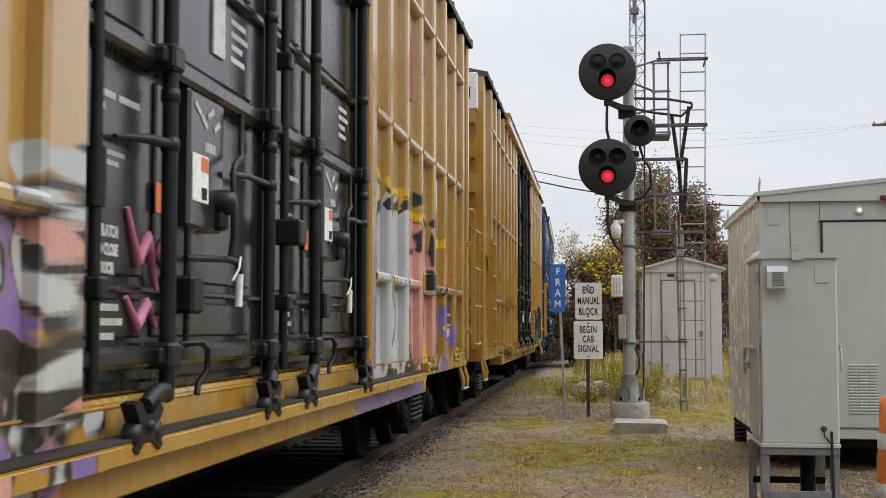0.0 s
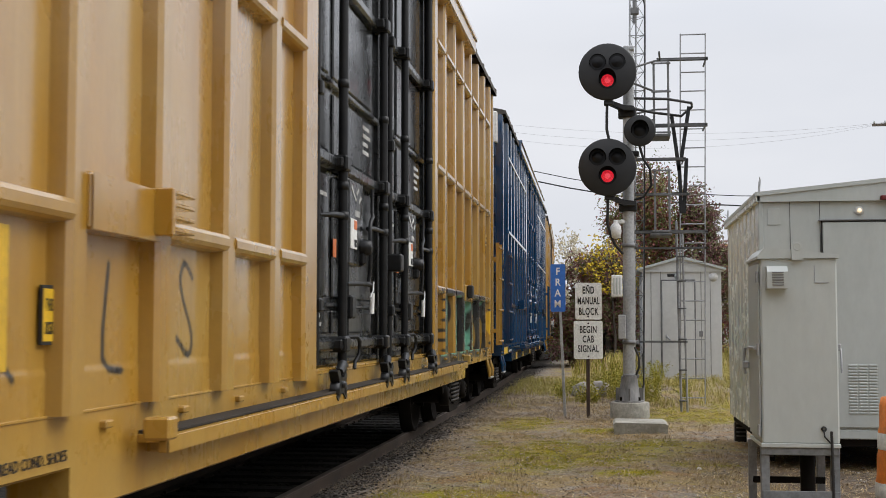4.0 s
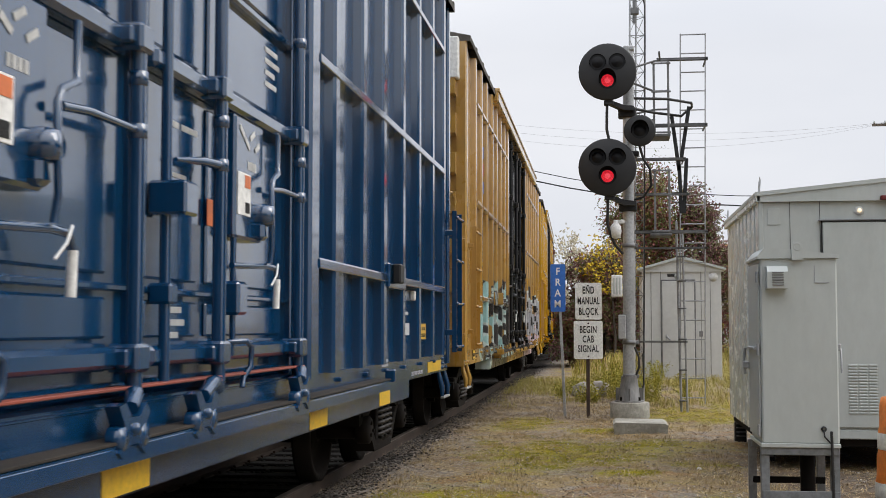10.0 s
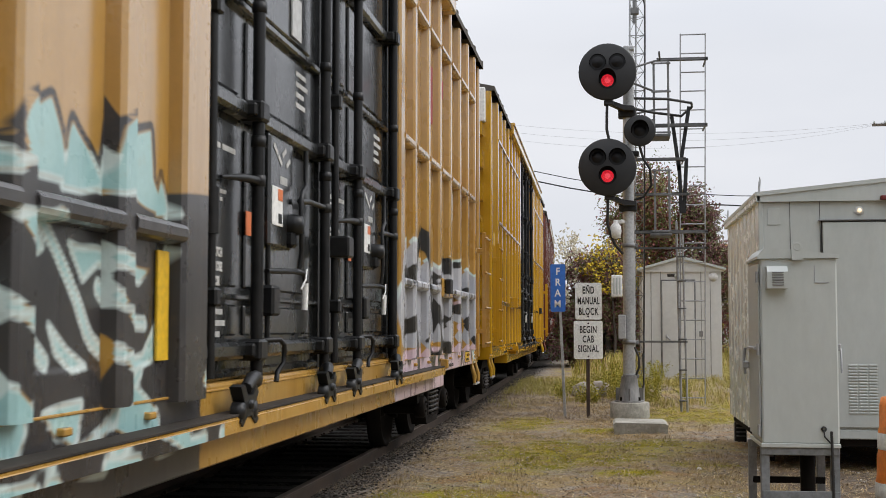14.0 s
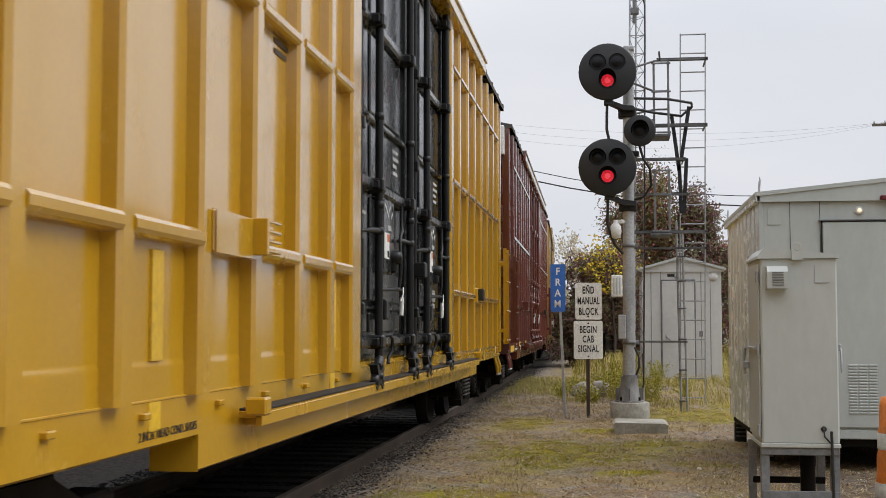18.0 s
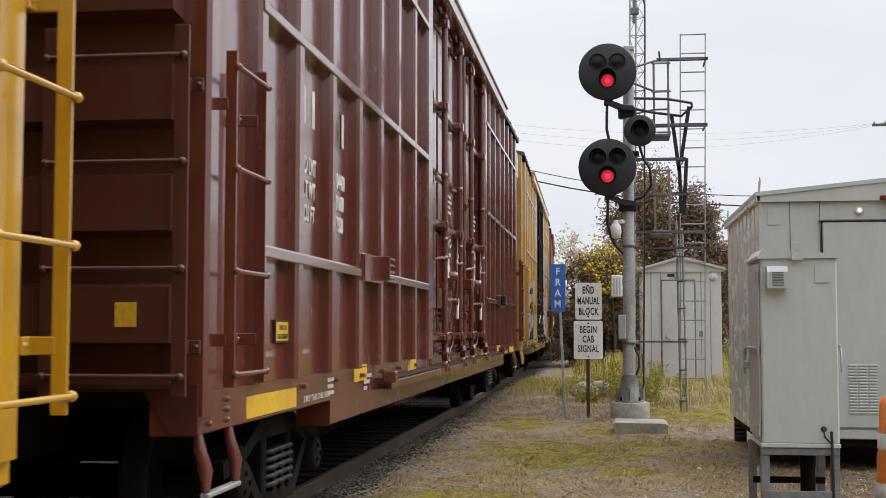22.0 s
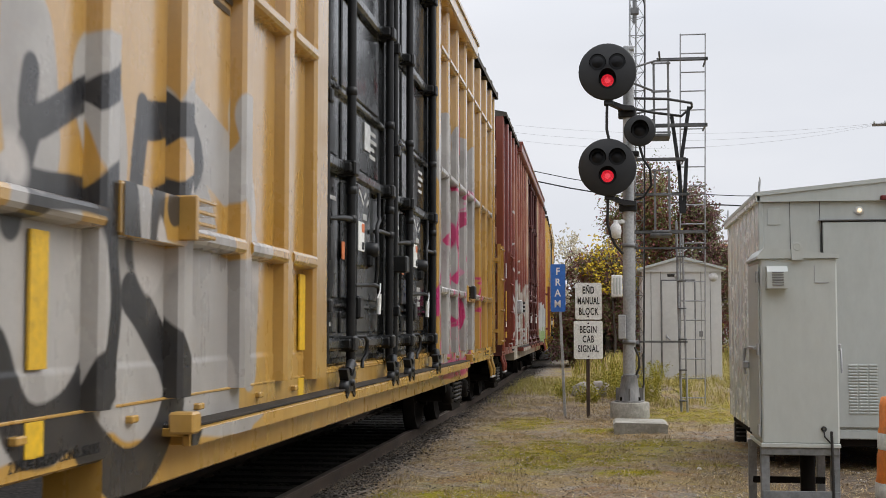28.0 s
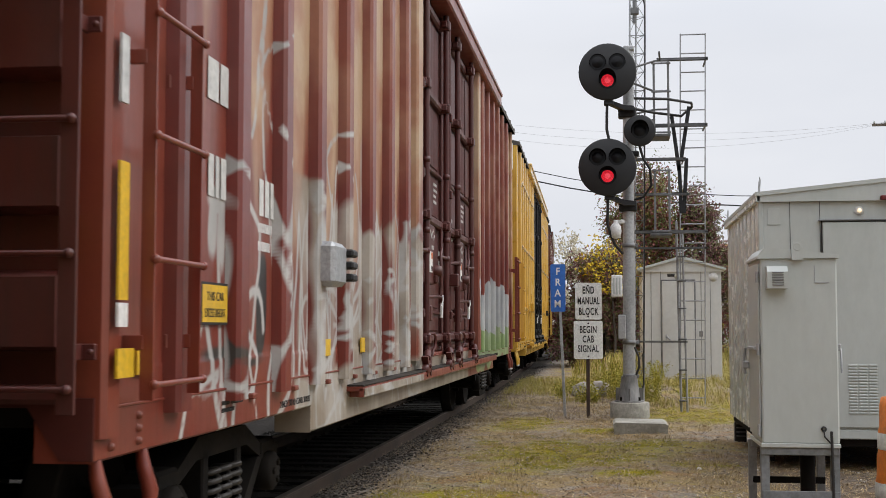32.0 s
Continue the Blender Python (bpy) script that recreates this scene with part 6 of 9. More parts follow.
    for u in (0.06, LONG - 0.56):
        for q in (u, u + 0.46):
            part("stirrup_strap", Mesh().tube([(1.50, q, 0.92), (1.52, q, 0.80), (1.55, q, 0.70), (1.55, q, 0.60)], [0.018, 0.03, 0.034, 0.02], 6), paint_m, car)
        step_ = Mesh().box(1.53, 1.575, u - 0.02, u + 0.48, 0.575, 0.60, 0.006)
        part("step_bar", step_, M_GALV, car, "worn step bar")
    if bumper:
        st = part("door_stop", Mesh().box(SHEET, FACE + 0.02, posts[0][3] + 0.05, posts[0][3] + 0.74, 1.70, 1.905, 0.012), paint_m, car)
        near("stop_plate", panel_sheet(posts[0][3] + 0.052, posts[0][3] + 0.738, 1.702, 1.903, FACE + 0.023, fine, 0.0, seed))
        u = posts[0][3] + 0.70
        part("stop_web", Mesh().box(FACE, FACE + 0.10, u - 0.06, u - 0.03, 1.72, 1.91, 0.006), paint_m, st)
        for z in (1.735, 1.785, 1.835, 1.885):
            part("stop_fin", Mesh().box(FACE, FACE + 0.10, u - 0.03, u + 0.20, z, z + 0.018, 0.005), paint_m, st)
        st = part("door_stop", Mesh().box(SHEET, FACE + 0.02, 14.90, 15.70, 1.68, 1.885, 0.012), paint_m, car)
        part("rubber_pad", Mesh().box(FACE + 0.02, FACE + 0.09, 15.02, 15.20, 1.72, 1.88, 0.012), M_BLACKP, st, "black rubber pad")
        part("chock", Mesh().box(FACE, FACE + 0.11, 4.26, 4.36, 0.92, 1.01, 0.01), paint_m, car)
        part("chock", Mesh().box(FACE, FACE + 0.08, 14.8, 14.9, 0.92, 1.02, 0.01), paint_m, car)
    lug = Mesh().box(SILL - 0.01, SILL + 0.03, 0, 0.07, 0, 0.03, 0.006).data("sill_lug")
    bolt = Mesh().lathe([(0, 0.02), (0.014, 0.016), (0.018, 0)], 8, pose(SILL, 0, 0, 0, 90, 0)).data("bolt")
    lug.materials.append(paint_m)
    bolt.materials.append(paint_m)
    for u in list(posts[0])[1:] + list(posts[1])[:-1]:
        part("sill_lug", lug, None, car).matrix_basis = pose(0, u + 0.32 + r.uniform(-0.05, 0.05), 0.985)
    for u in (0.14, 0.42, LONG - 0.42, LONG - 0.14):
        for z in (0.91, 0.96, 1.01):
            part("bolt", bolt, None, car).matrix_basis = pose(0, u, z)
    text_bars(car, M_INK, 1.5, 1.0, [(0.12, 0.2), (0.2,)], SILL + 0.003, 0.02, 0.015)
    for u in (sill[0] - 0.38, sill[1] + 0.50):
        writing("2 INCH TREAD COND. SHOES", 0.055, M_INK if dark_sill_text else M_WHITEINK, "stencil_letters", car, pose(SILL + 0.003, u, 0.915, 0, 0, 90) @ Matrix.Diagonal((0.95, 1, 1, 1)), depth=0.001)
    for u in (2.45, LONG - 2.45):
        bogie(car, u)
    return car


YEL = (0.40, 0.205, 0.018)
BLACK_DOOR = car_paint("black_door_enamel", (0.011, 0.0125, 0.0125), (0.017, 0.018, 0.018), (0.034, 0.034, 0.032), 3, 0.24, 0.35, 0.1, coat=0.5, coat_ior=1.5)
BLACK_BAR = surface("black_bar_enamel", (0.008, 0.0085, 0.009), (0.016, 0.016, 0.016), 0.38, 0.0, 2, 20, 0.1, spec=0.3)
BLACK = (BLACK_DOOR, BLACK_BAR, M_WHITEINK)
TTX_POSTS = ((1.02, 1.84, 2.73, 3.66, 4.49, 5.38, 6.21), (13.17, 14.03, 14.87, 15.73, 16.62, 17.47, 18.27))
BLUE_POSTS = ((0.92, 1.75, 2.63, 3.54, 4.39, 5.27, 6.20), (13.04, 13.96, 14.80, 15.73, 16.65, 17.55, 18.42))
TTX_DOORS = (7.15, 12.30)
TTX_BARS = ((8.05, 9.6), (10.65, 12.15))
GLOSS = dict(coat=1.0, coat_ior=1.68)

INK = ((0.02, 0.02, 0.02), (0.04, 0.036, 0.03))
P_A = car_paint("amber_paint_first", YEL, (0.43, 0.275, 0.07), (0.24, 0.13, 0.035), 1, **GLOSS, tags=(((0.40, 0.42, 0.42), (0.50, 0.51, 0.50)), INK, ((0.56, 0.24, 0.20), (0.58, 0.31, 0.25)), ((0.17, 0.13, 0.33), (0.24, 0.16, 0.36)), ((0.70, 0.46, 0.02), (0.62, 0.38, 0.02)), ((0.35, 0.60, 0.66), (0.5, 0.66, 0.68))))
P_B = car_paint("amber_paint_second", YEL, (0.43, 0.275, 0.07), (0.25, 0.14, 0.035), 2, **GLOSS, tags=(((0.18, 0.46, 0.34), (0.23, 0.50, 0.38)), INK, ((0.24, 0.52, 0.41), (0.2, 0.46, 0.36)), INK, ((0.72, 0.44, 0.02), (0.66, 0.40, 0.02)), INK))
P_C = car_paint("deep_blue_paint", (0.002, 0.036, 0.102), (0.0035, 0.042, 0.114), (0.015, 0.058, 0.115), 3, 0.12, 0.2, 0.05, coat=1.0, coat_ior=1.74)
P_D = car_paint("faded_amber_fourth", (0.42, 0.22, 0.03), (0.46, 0.27, 0.065), (0.25, 0.145, 0.045), 4, **GLOSS, tags=(((0.27, 0.46, 0.46), (0.36, 0.55, 0.54)), ((0.028, 0.027, 0.028), (0.045, 0.042, 0.041)), ((0.50, 0.62, 0.60), (0.58, 0.66, 0.64)), ((0.62, 0.46, 0.50), (0.58, 0.46, 0.52)), ((0.36, 0.37, 0.40), (0.46, 0.46, 0.48)), INK))
P_E = car_paint("bright_yellow_paint", (0.49, 0.268, 0.010), (0.53, 0.30, 0.02), (0.40, 0.20, 0.015), 5, 0.18, 0.25, 0.04, coat=1.0, coat_ior=1.55)
P_F = car_paint("oxide_brown_paint", (0.122, 0.029, 0.019), (0.145, 0.038, 0.025), (0.155, 0.058, 0.04), 6, 0.18, 0.3, 0.12, coat=0.9, coat_ior=1.54)
P_G = car_paint("faded_amber_seventh", (0.43, 0.235, 0.04), (0.46, 0.28, 0.075), (0.28, 0.17, 0.05), 7, **GLOSS, tags=(((0.38, 0.365, 0.345), (0.30, 0.285, 0.27)), ((0.022, 0.022, 0.024), (0.04, 0.038, 0.036)), ((0.34, 0.02, 0.09), (0.44, 0.03, 0.13)), ((0.46, 0.44, 0.42), (0.44, 0.41, 0.385)), ((0.50, 0.20, 0.29), (0.56, 0.28, 0.36)), INK))
RED_TAGS = (((0.46, 0.32, 0.20), (0.36, 0.18, 0.10)), ((0.42, 0.38, 0.33), (0.27, 0.22, 0.17)), INK, ((0.48, 0.47, 0.45), (0.36, 0.355, 0.34)), ((0.24, 0.33, 0.14), (0.30, 0.36, 0.22)), ((0.45, 0.46, 0.46), (0.36, 0.37, 0.38)))
P_H = car_paint("faded_red_paint", (0.175, 0.024, 0.012), (0.22, 0.048, 0.022), (0.13, 0.05, 0.03), 8, 0.42, 0.6, 0.5, tags=RED_TAGS, soft_edge=(0.26, 0.12, 0.05, 0.05, 0.05, 0.05), coat=0.4)
P_HRIB = car_paint("faded_red_ribs", (0.145, 0.015, 0.008), (0.19, 0.025, 0.012), (0.10, 0.035, 0.02), 8, 0.42, 0.5, 0.4, tags=(((0.30, 0.12, 0.07), (0.22, 0.05, 0.025)),) + RED_TAGS[1:], soft_edge=(0.30, 0.12, 0.05, 0.05, 0.05, 0.05), coat=0.45)
# red darkened to paint in the shade on the car's ends; doors share it
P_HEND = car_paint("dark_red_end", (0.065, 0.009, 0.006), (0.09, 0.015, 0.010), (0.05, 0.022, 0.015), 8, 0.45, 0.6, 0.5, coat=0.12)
P_HTOP = car_paint("faded_cream_over_red", (0.40, 0.26, 0.13), (0.30, 0.10, 0.04), (0.14, 0.04, 0.02), 8, 0.45, 0.6, 0.5, coat=0.1)
P_I = car_paint("yellow_paint_last", (0.62, 0.36, 0.045), (0.66, 0.42, 0.10), (0.36, 0.2, 0.05), 9)

BROWN_POSTS = ((0.82, 1.62, 2.50, 3.38, 4.24, 5.08, 5.99), (13.31, 14.16, 15.06, 15.95, 16.85, 17.66, 18.52))
BROWN_BARS = ((8.33, 9.75), (11.02, 12.48))
# end copies of the blue and brown paint, toned down for shade between cars
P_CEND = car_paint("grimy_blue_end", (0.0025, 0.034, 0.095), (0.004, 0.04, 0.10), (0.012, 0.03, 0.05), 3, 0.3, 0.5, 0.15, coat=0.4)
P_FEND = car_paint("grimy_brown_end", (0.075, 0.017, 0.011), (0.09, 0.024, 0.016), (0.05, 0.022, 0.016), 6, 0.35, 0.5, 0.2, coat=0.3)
RIBS_H = (tuple(0.80 + 0.85 * i for i in range(8)), tuple(13.5 + 0.85 * i for i in range(6)))
CARS = [
    (-72.55, box_car("amber box car with black doors and sprayed grey-pink letters", TTX_POSTS, TTX_DOORS, P_A, BLACK, spray_first, 10, bars=TTX_BARS, door_label="scuffed black plug door")),
    (-51.64, box_car("amber box car with black doors and teal block letters", TTX_POSTS, TTX_DOORS, P_B, BLACK, spray_second, 20, bars=TTX_BARS, door_label="black plug door")),
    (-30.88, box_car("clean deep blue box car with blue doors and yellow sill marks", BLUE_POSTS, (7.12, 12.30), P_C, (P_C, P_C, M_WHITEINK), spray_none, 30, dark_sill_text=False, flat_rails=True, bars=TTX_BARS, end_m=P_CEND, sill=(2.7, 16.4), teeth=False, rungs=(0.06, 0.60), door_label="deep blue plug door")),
    (-10.33, box_car("faded amber box car with black doors and teal sprayed letters", TTX_POSTS, TTX_DOORS, P_D, BLACK, spray_fourth, 40, bars=TTX_BARS, door_label="black plug door")),
    (10.37, box_car("bright clean yellow box car with glossy black doors", TTX_POSTS, TTX_DOORS, P_E, BLACK, spray_none, 50, bars=TTX_BARS, stickers=False, door_label="glossy black plug door")),
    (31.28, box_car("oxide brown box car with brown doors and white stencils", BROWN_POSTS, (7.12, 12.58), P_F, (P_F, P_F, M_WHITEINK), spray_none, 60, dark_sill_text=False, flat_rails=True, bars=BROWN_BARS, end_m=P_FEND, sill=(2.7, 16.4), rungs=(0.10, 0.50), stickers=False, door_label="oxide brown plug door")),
    (52.08, box_car("faded amber box car with black doors and silver sprayed letters", TTX_POSTS, TTX_DOORS, P_G, BLACK, spray_seventh, 70, bars=TTX_BARS, door_label="black plug door")),
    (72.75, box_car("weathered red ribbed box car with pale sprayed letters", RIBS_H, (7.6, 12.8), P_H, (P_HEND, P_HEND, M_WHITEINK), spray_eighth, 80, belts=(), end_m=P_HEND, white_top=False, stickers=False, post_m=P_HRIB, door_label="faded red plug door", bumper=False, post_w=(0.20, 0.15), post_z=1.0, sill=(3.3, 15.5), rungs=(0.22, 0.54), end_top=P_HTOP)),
    (93.2, box_car("yellow box car with black doors at the train's far end", TTX_POSTS, TTX_DOORS, P_I, BLACK, spray_none, 90, bars=TTX_BARS, door_label="black plug door")),
    (114.0, box_car("dark brown box car at the train's far end", BROWN_POSTS, (7.12, 12.58), P_F, (P_F, P_F, M_WHITEINK), spray_none, 95, door_label="brown plug door")),
]


def mark(car, u0, u1, z0, z1, mat, name="reflective_mark", sill=False, label="", out=None):
    x = out if out is not None else (SILL + 0.004 if sill else SHEET + 0.022)
    return part(name, Mesh().box(x - 0.012, x, u0, u1, z0, z1, 0.001), mat, car, label)


def height_placard(car, u0, u1, z0, z1, sill=False):
    x = SILL + 0.006 if sill else SHEET + 0.024
    p = mark(car, u0, u1, z0, z1, M_INK, "height_placard", out=x, label="yellow clearance placard with black border")
    e = (u1 - u0) * 0.035
    part("placard_face", Mesh().box(x, x + 0.002, u0 + e, u1 - e, z0 + 0.012, z1 - 0.012), M_YELLOWP, p)
    s = (z1 - z0) * 0.30
    for txt, zz in (("THIS CAR", z1 - 0.34 * (z1 - z0)), ("EXCESS HEIGHT", z0 + 0.27 * (z1 - z0))):
        k = min(1.0, (u1 - u0) * 0.86 / (0.62 * s * len(txt)))
        writing(txt, s, M_INK, "letters", p, pose(x + 0.003, (u0 + u1) / 2, zz, 0, 0, 90) @ Matrix.Diagonal((k, 1, 1, 1)), depth=0.0008)


def stencil(car, txt, u, z, size, mat=M_WHITEINK, stretch=1.0):
    writing(txt, size, mat, "stencil_letters", car, pose(SHEET + 0.015, u, z, 0, 0, 90) @ Matrix.Diagonal((stretch, 1, 1, 1)), depth=0.002, bold=0.004)


BY = {k: c for k, (_, c) in zip("ABCDEFGHIJ", CARS)}
M_LOGO_BLUE = surface("logo_blue_patch", (0.02, 0.10, 0.42), None, 0.45)
M_LOGO_RED = surface("logo_red_patch", (0.36, 0.03, 0.04), (0.28, 0.03, 0.04), 0.5)
M_BROWNINK = surface("faded_dark_stencil", (0.045, 0.032, 0.02), (0.09, 0.06, 0.03), 0.6)
M_PAPER = surface("printed_paper", (0.55, 0.56, 0.55), (0.45, 0.46, 0.46), 0.6)
# yellow upright reflective strips on the amber cars
for key, us in (("A", (16.03, 18.43)), ("B", (3.2, 18.42)), ("D", (3.43, 6.72)), ("E", (3.2, 6.5, 12.72, 16.05, 18.42)), ("G", (3.2, 6.72, 16.05, 18.43)), ("I", (3.2, 6.5, 12.72))):
    for u in us:
        mark(BY[key], u - 0.065, u + 0.065, 1.22, 1.68, M_YELLOWP, label="yellow reflective strip")
        if key in "EGI":
            mark(BY[key], u - 0.065, u + 0.065, 0.93, 1.05, M_YELLOWP, sill=True)
mark(BY["D"], 0.96, 1.08, 1.22, 1.68, M_YELLOWP, out=FACE + 0.004, label="yellow reflective strip")
# sill marks on the blue and brown cars
for key, (a, b), sq, zz in (("C", (0.63, 1.53), (4.0, 6.35, 9.37, 12.57, 14.92), (0.715, 0.845)), ("F", (0.75, 1.78), (3.48, 5.94, 12.58, 15.09), (0.955, 1.075)), ("J", (0.55, 1.49), (3.36, 5.82), (0.92, 1.02))):
    mark(BY[key], a, b, 0.885, 1.0, M_YELLOWP, sill=True, label="yellow reflective sill mark")
    e0, e1 = (17.6, 18.55) if key == "C" else (17.68, 18.64)
    mark(BY[key], e0, e1, 0.89, 1.0, M_YELLOWP, sill=True, label="yellow reflective sill mark")
    for u in sq:
        mark(BY[key], u, u + (0.62 if key == "F" and u > 12 else 0.48), zz[0], zz[1], M_YELLOWP, sill=True, label="yellow reflective sill mark")
for key, u0, u1, z0, z1, sill in (("C", 2.20, 2.45, 1.22, 1.40, False), ("C", 17.02, 17.38, 1.23, 1.40, False), ("F", 1.27, 1.56, 1.27, 1.40, False), ("F", 18.1, 18.38, 1.27, 1.40, False), ("B", 0.90, 1.12, 2.22, 2.42, False), ("B", 17.87, 18.31, 2.57, 2.75, False), ("D", 1.04, 1.33, 0.92, 1.14, True), ("D", 17.58, 18.08, 0.90, 1.045, True), ("G", 17.85, 18.38, 0.94, 1.12, True), ("G", 1.12, 1.66, 0.96, 1.17, True), ("H", 1.14, 1.54, 1.37, 1.57, False), ("A", 17.82, 18.33, 0.95, 1.12, True), ("B", 3.5, 3.65, 1.3, 1.5, False)):
    height_placard(BY[key], u0, u1, z0, z1, sill)
# weights on the brown car
for i, (w, n) in enumerate((("LD LMT", "204400"), ("LT WT", "81600"), ("CU FT", "7500"))):
    stencil(BY["F"], w, 2.06, 2.36 - 0.15 * i, 0.145, stretch=0.72)
    stencil(BY["F"], n, 2.95, 2.36 - 0.15 * i, 0.145, stretch=0.72)
text_bars(BY["F"], M_WHITEINK, 2.62, 1.02, [(0.18,), (0.16,), (0.18,)], SILL + 0.004, 0.025, 0.018)
text_bars(BY["F"], M_WHITEINK, 3.85, 1.0, [(0.3,), (0.22,), (0.12,)], SILL + 0.004, 0.028, 0.018)
text_bars(BY["F"], M_WHITEINK, 13.45, 1.54, [(0.34, 0.1), (0.4,), (0.3,)], hgt=0.03, gap=0.02)
for u in (1.9, 2.14, 2.78, 3.02):
    text_bars(BY["F"], M_WHITEINK, u, 2.86, [(0.07,)], hgt=0.24)
text_bars(BY["F"], M_WHITEINK, 15.36, 1.40, [(0.28,), (0.28,)], hgt=0.03, gap=0.03)
mark(BY["F"], 15.38, 15.64, 1.43, 1.56, M_WHITE, "data_plate", label="white data plate")
# blue car
part("door_seal", Mesh().box(SHEET, FACE - 0.012, 7.2, 12.22, 1.121, 1.133, 0.003), surface("faded_red_seal", (0.30, 0.06, 0.03), (0.20, 0.05, 0.03), 0.6), BY["C"], "thin faded red seal")
text_bars(BY["C"], M_WHITEINK, 1.95, 2.98, [(0.2,), (0.2,), (0.16,)], hgt=0.075, gap=0.07)
text_bars(BY["C"], M_WHITEINK, 2.92, 2.94, [(0.3,), (0.3,), (0.24,)], hgt=0.075, gap=0.07)
text_bars(BY["C"], M_WHITEINK, 1.95, 3.75, [(0.22,)], hgt=0.4)
text_bars(BY["C"], M_WHITEINK, 2.9, 3.75, [(0.16,)], hgt=0.4)
text_bars(BY["C"], M_WHITEINK, 3.85, 3.75, [(0.12,)], hgt=0.4)
text_bars(BY["C"], M_WHITEINK, 16.8, 1.72, [(0.06, 0.26), (0.05, 0.24), (0.06, 0.2), (0.1, 0.22), (0.2,), (0.14,)], hgt=0.022, gap=0.025)
text_bars(BY["C"], M_WHITEINK, 16.02, 1.68, [(0.2, 0.06)], hgt=0.03)
text_bars(BY["C"], M_WHITEINK, 16.12, 1.5, [(0.24,)], hgt=0.028)
mark(BY["C"], 16.06, 16.36, 1.285, 1.395, M_PAPER, "data_plate", label="white printed data plate")
for u in (2.92, 16.62):
    part("tag_reader_plate", Mesh().box(SHEET, SHEET + 0.05, u - 0.11, u + 0.11, 1.61, 1.70, 0.01), M_WHITE, BY["C"], "small white transponder box")
mark(BY["C"], 15.02, 15.30, 1.03, 1.09, M_GALV, "builder_plate", sill=True)
# big faded lettering and patches on the amber cars
for key in "ABDEG":
    car = BY[key]
    for i, u in enumerate(TTX_POSTS[1][:6]):
        text_bars(car, M_BROWNINK, u + 0.36, 3.62, [(0.05,)], hgt=0.22, name="faded_mark")
        text_bars(car, M_BROWNINK, u + 0.36, 3.62, [(0.17,)] if i % 2 else [(0.1,)], hgt=0.035, gap=0.15, name="faded_mark")
    text_bars(car, M_BROWNINK, 5.0, 3.0, [(0.3,), (0.26,)], hgt=0.03, gap=0.03, name="faded_mark")
    mark(car, 15.98, 16.28, 2.62, 2.94, M_PAPER, "data_plate", label="grey printed data plate")
    text_bars(car, M_INK, 17.55, 3.44, [(0.07,)], hgt=0.26, name="dark_mark")
for key, u in (("E", 4.88), ("D", 2.3), ("B", 4.88), ("A", 4.88), ("G", 2.3)):
    for z, m in ((3.98, M_LOGO_BLUE), (3.72, M_LOGO_RED), (3.46, M_LOGO_BLUE)):
        if m is M_LOGO_RED and key not in "DG":
            continue
        part("logo_patch", Mesh().prism([(u, z), (u + 0.34, z + 0.05), (u + 0.34, z - 0.13), (u, z - 0.18)], SHEET + 0.015, SHEET + 0.022), m, BY[key])
for key in "EADG":
    mark(BY[key], 14.4, 14.62, 3.5, 4.1, M_LOGO_RED, "logo_patch")
    mark(BY[key], 15.2, 15.44, 3.92, 4.12, M_LOGO_RED, "logo_patch")
mark(BY["E"], 0.02, 0.13, 2.62, 2.80, M_YELLOWP, "caution_label", out=FACE + 0.003, label="yellow caution label")
mark(BY["A"], 17.0, 17.5, 1.37, 1.73, M_PAPER, "data_plate", label="black and white data plate")
for u0, u1, z0, z1 in ((17.02, 17.26, 1.51, 1.71), (17.28, 17.48, 1.51, 1.71), (17.02, 17.48, 1.39, 1.49)):
    mark(BY["A"], u0, u1, z0, z1, M_INK, "plate_field", out=SHEET + 0.024)
mark(BY["A"], 17.06, 17.32, 1.25, 1.34, M_PAPER, "paper_label")
# red car
mark(BY["H"], 0.03, 0.10, 2.2, 2.46, M_PAPER, out=FACE + 0.004)
mark(BY["H"], 0.03, 0.12, 1.46, 1.98, M_YELLOWP, out=FACE + 0.004, label="yellow reflective strip")
mark(BY["H"], 0.03, 0.12, 1.36, 1.45, M_REFL, out=FACE + 0.004)
for u in (0.03, 0.36, 2.42, 3.62, 4.82):
    mark(BY["H"], u, u + 0.16, 1.17, 1.28, M_YELLOWP, out=SHEET + 0.03 if u > 0.2 else FACE + 0.004)
text_bars(BY["H"], M_WHITEINK, 1.24, 2.64, [(0.16, 0.14)], hgt=0.2)
text_bars(BY["H"], M_WHITEINK, 1.26, 2.18, [(0.08, 0.05, 0.08)], hgt=0.2)
text_bars(BY["H"], M_WHITEINK, 2.12, 2.16, [(0.08, 0.08, 0.08)], hgt=0.2)
text_bars(BY["H"], M_WHITEINK, 2.1, 1.92, [(0.28,), (0.24,)], hgt=0.05, gap=0.05)


stop = part("door_stop", Mesh().box(SHEET, FACE + 0.09, 3.28, 3.64, 1.62, 1.90, 0.03), M_GALV, BY["H"], "grey steel door stop box")
for z in (1.66, 1.74, 1.82):
    part("rubber_pad", Mesh().box(FACE + 0.02, FACE + 0.13, 3.64, 3.80, z, z + 0.05, 0.012), M_BLACKP, stop)
for u in (7.95, 8.9, 9.5, 10.6, 11.4, 12.3):
    text_bars(BY["H"], M_WHITEINK, u, 2.4 + 0.3 * math.sin(9 * u), [(0.14,), (0.1,), (0.16,)], 1.485, 0.05, 0.06)
mark(BY["F"], 10.86, 11.0, 1.89, 1.96, surface("green_tag", (0.01, 0.22, 0.06), None, 0.5), "seal_tag", label="green paper tag", out=1.60)


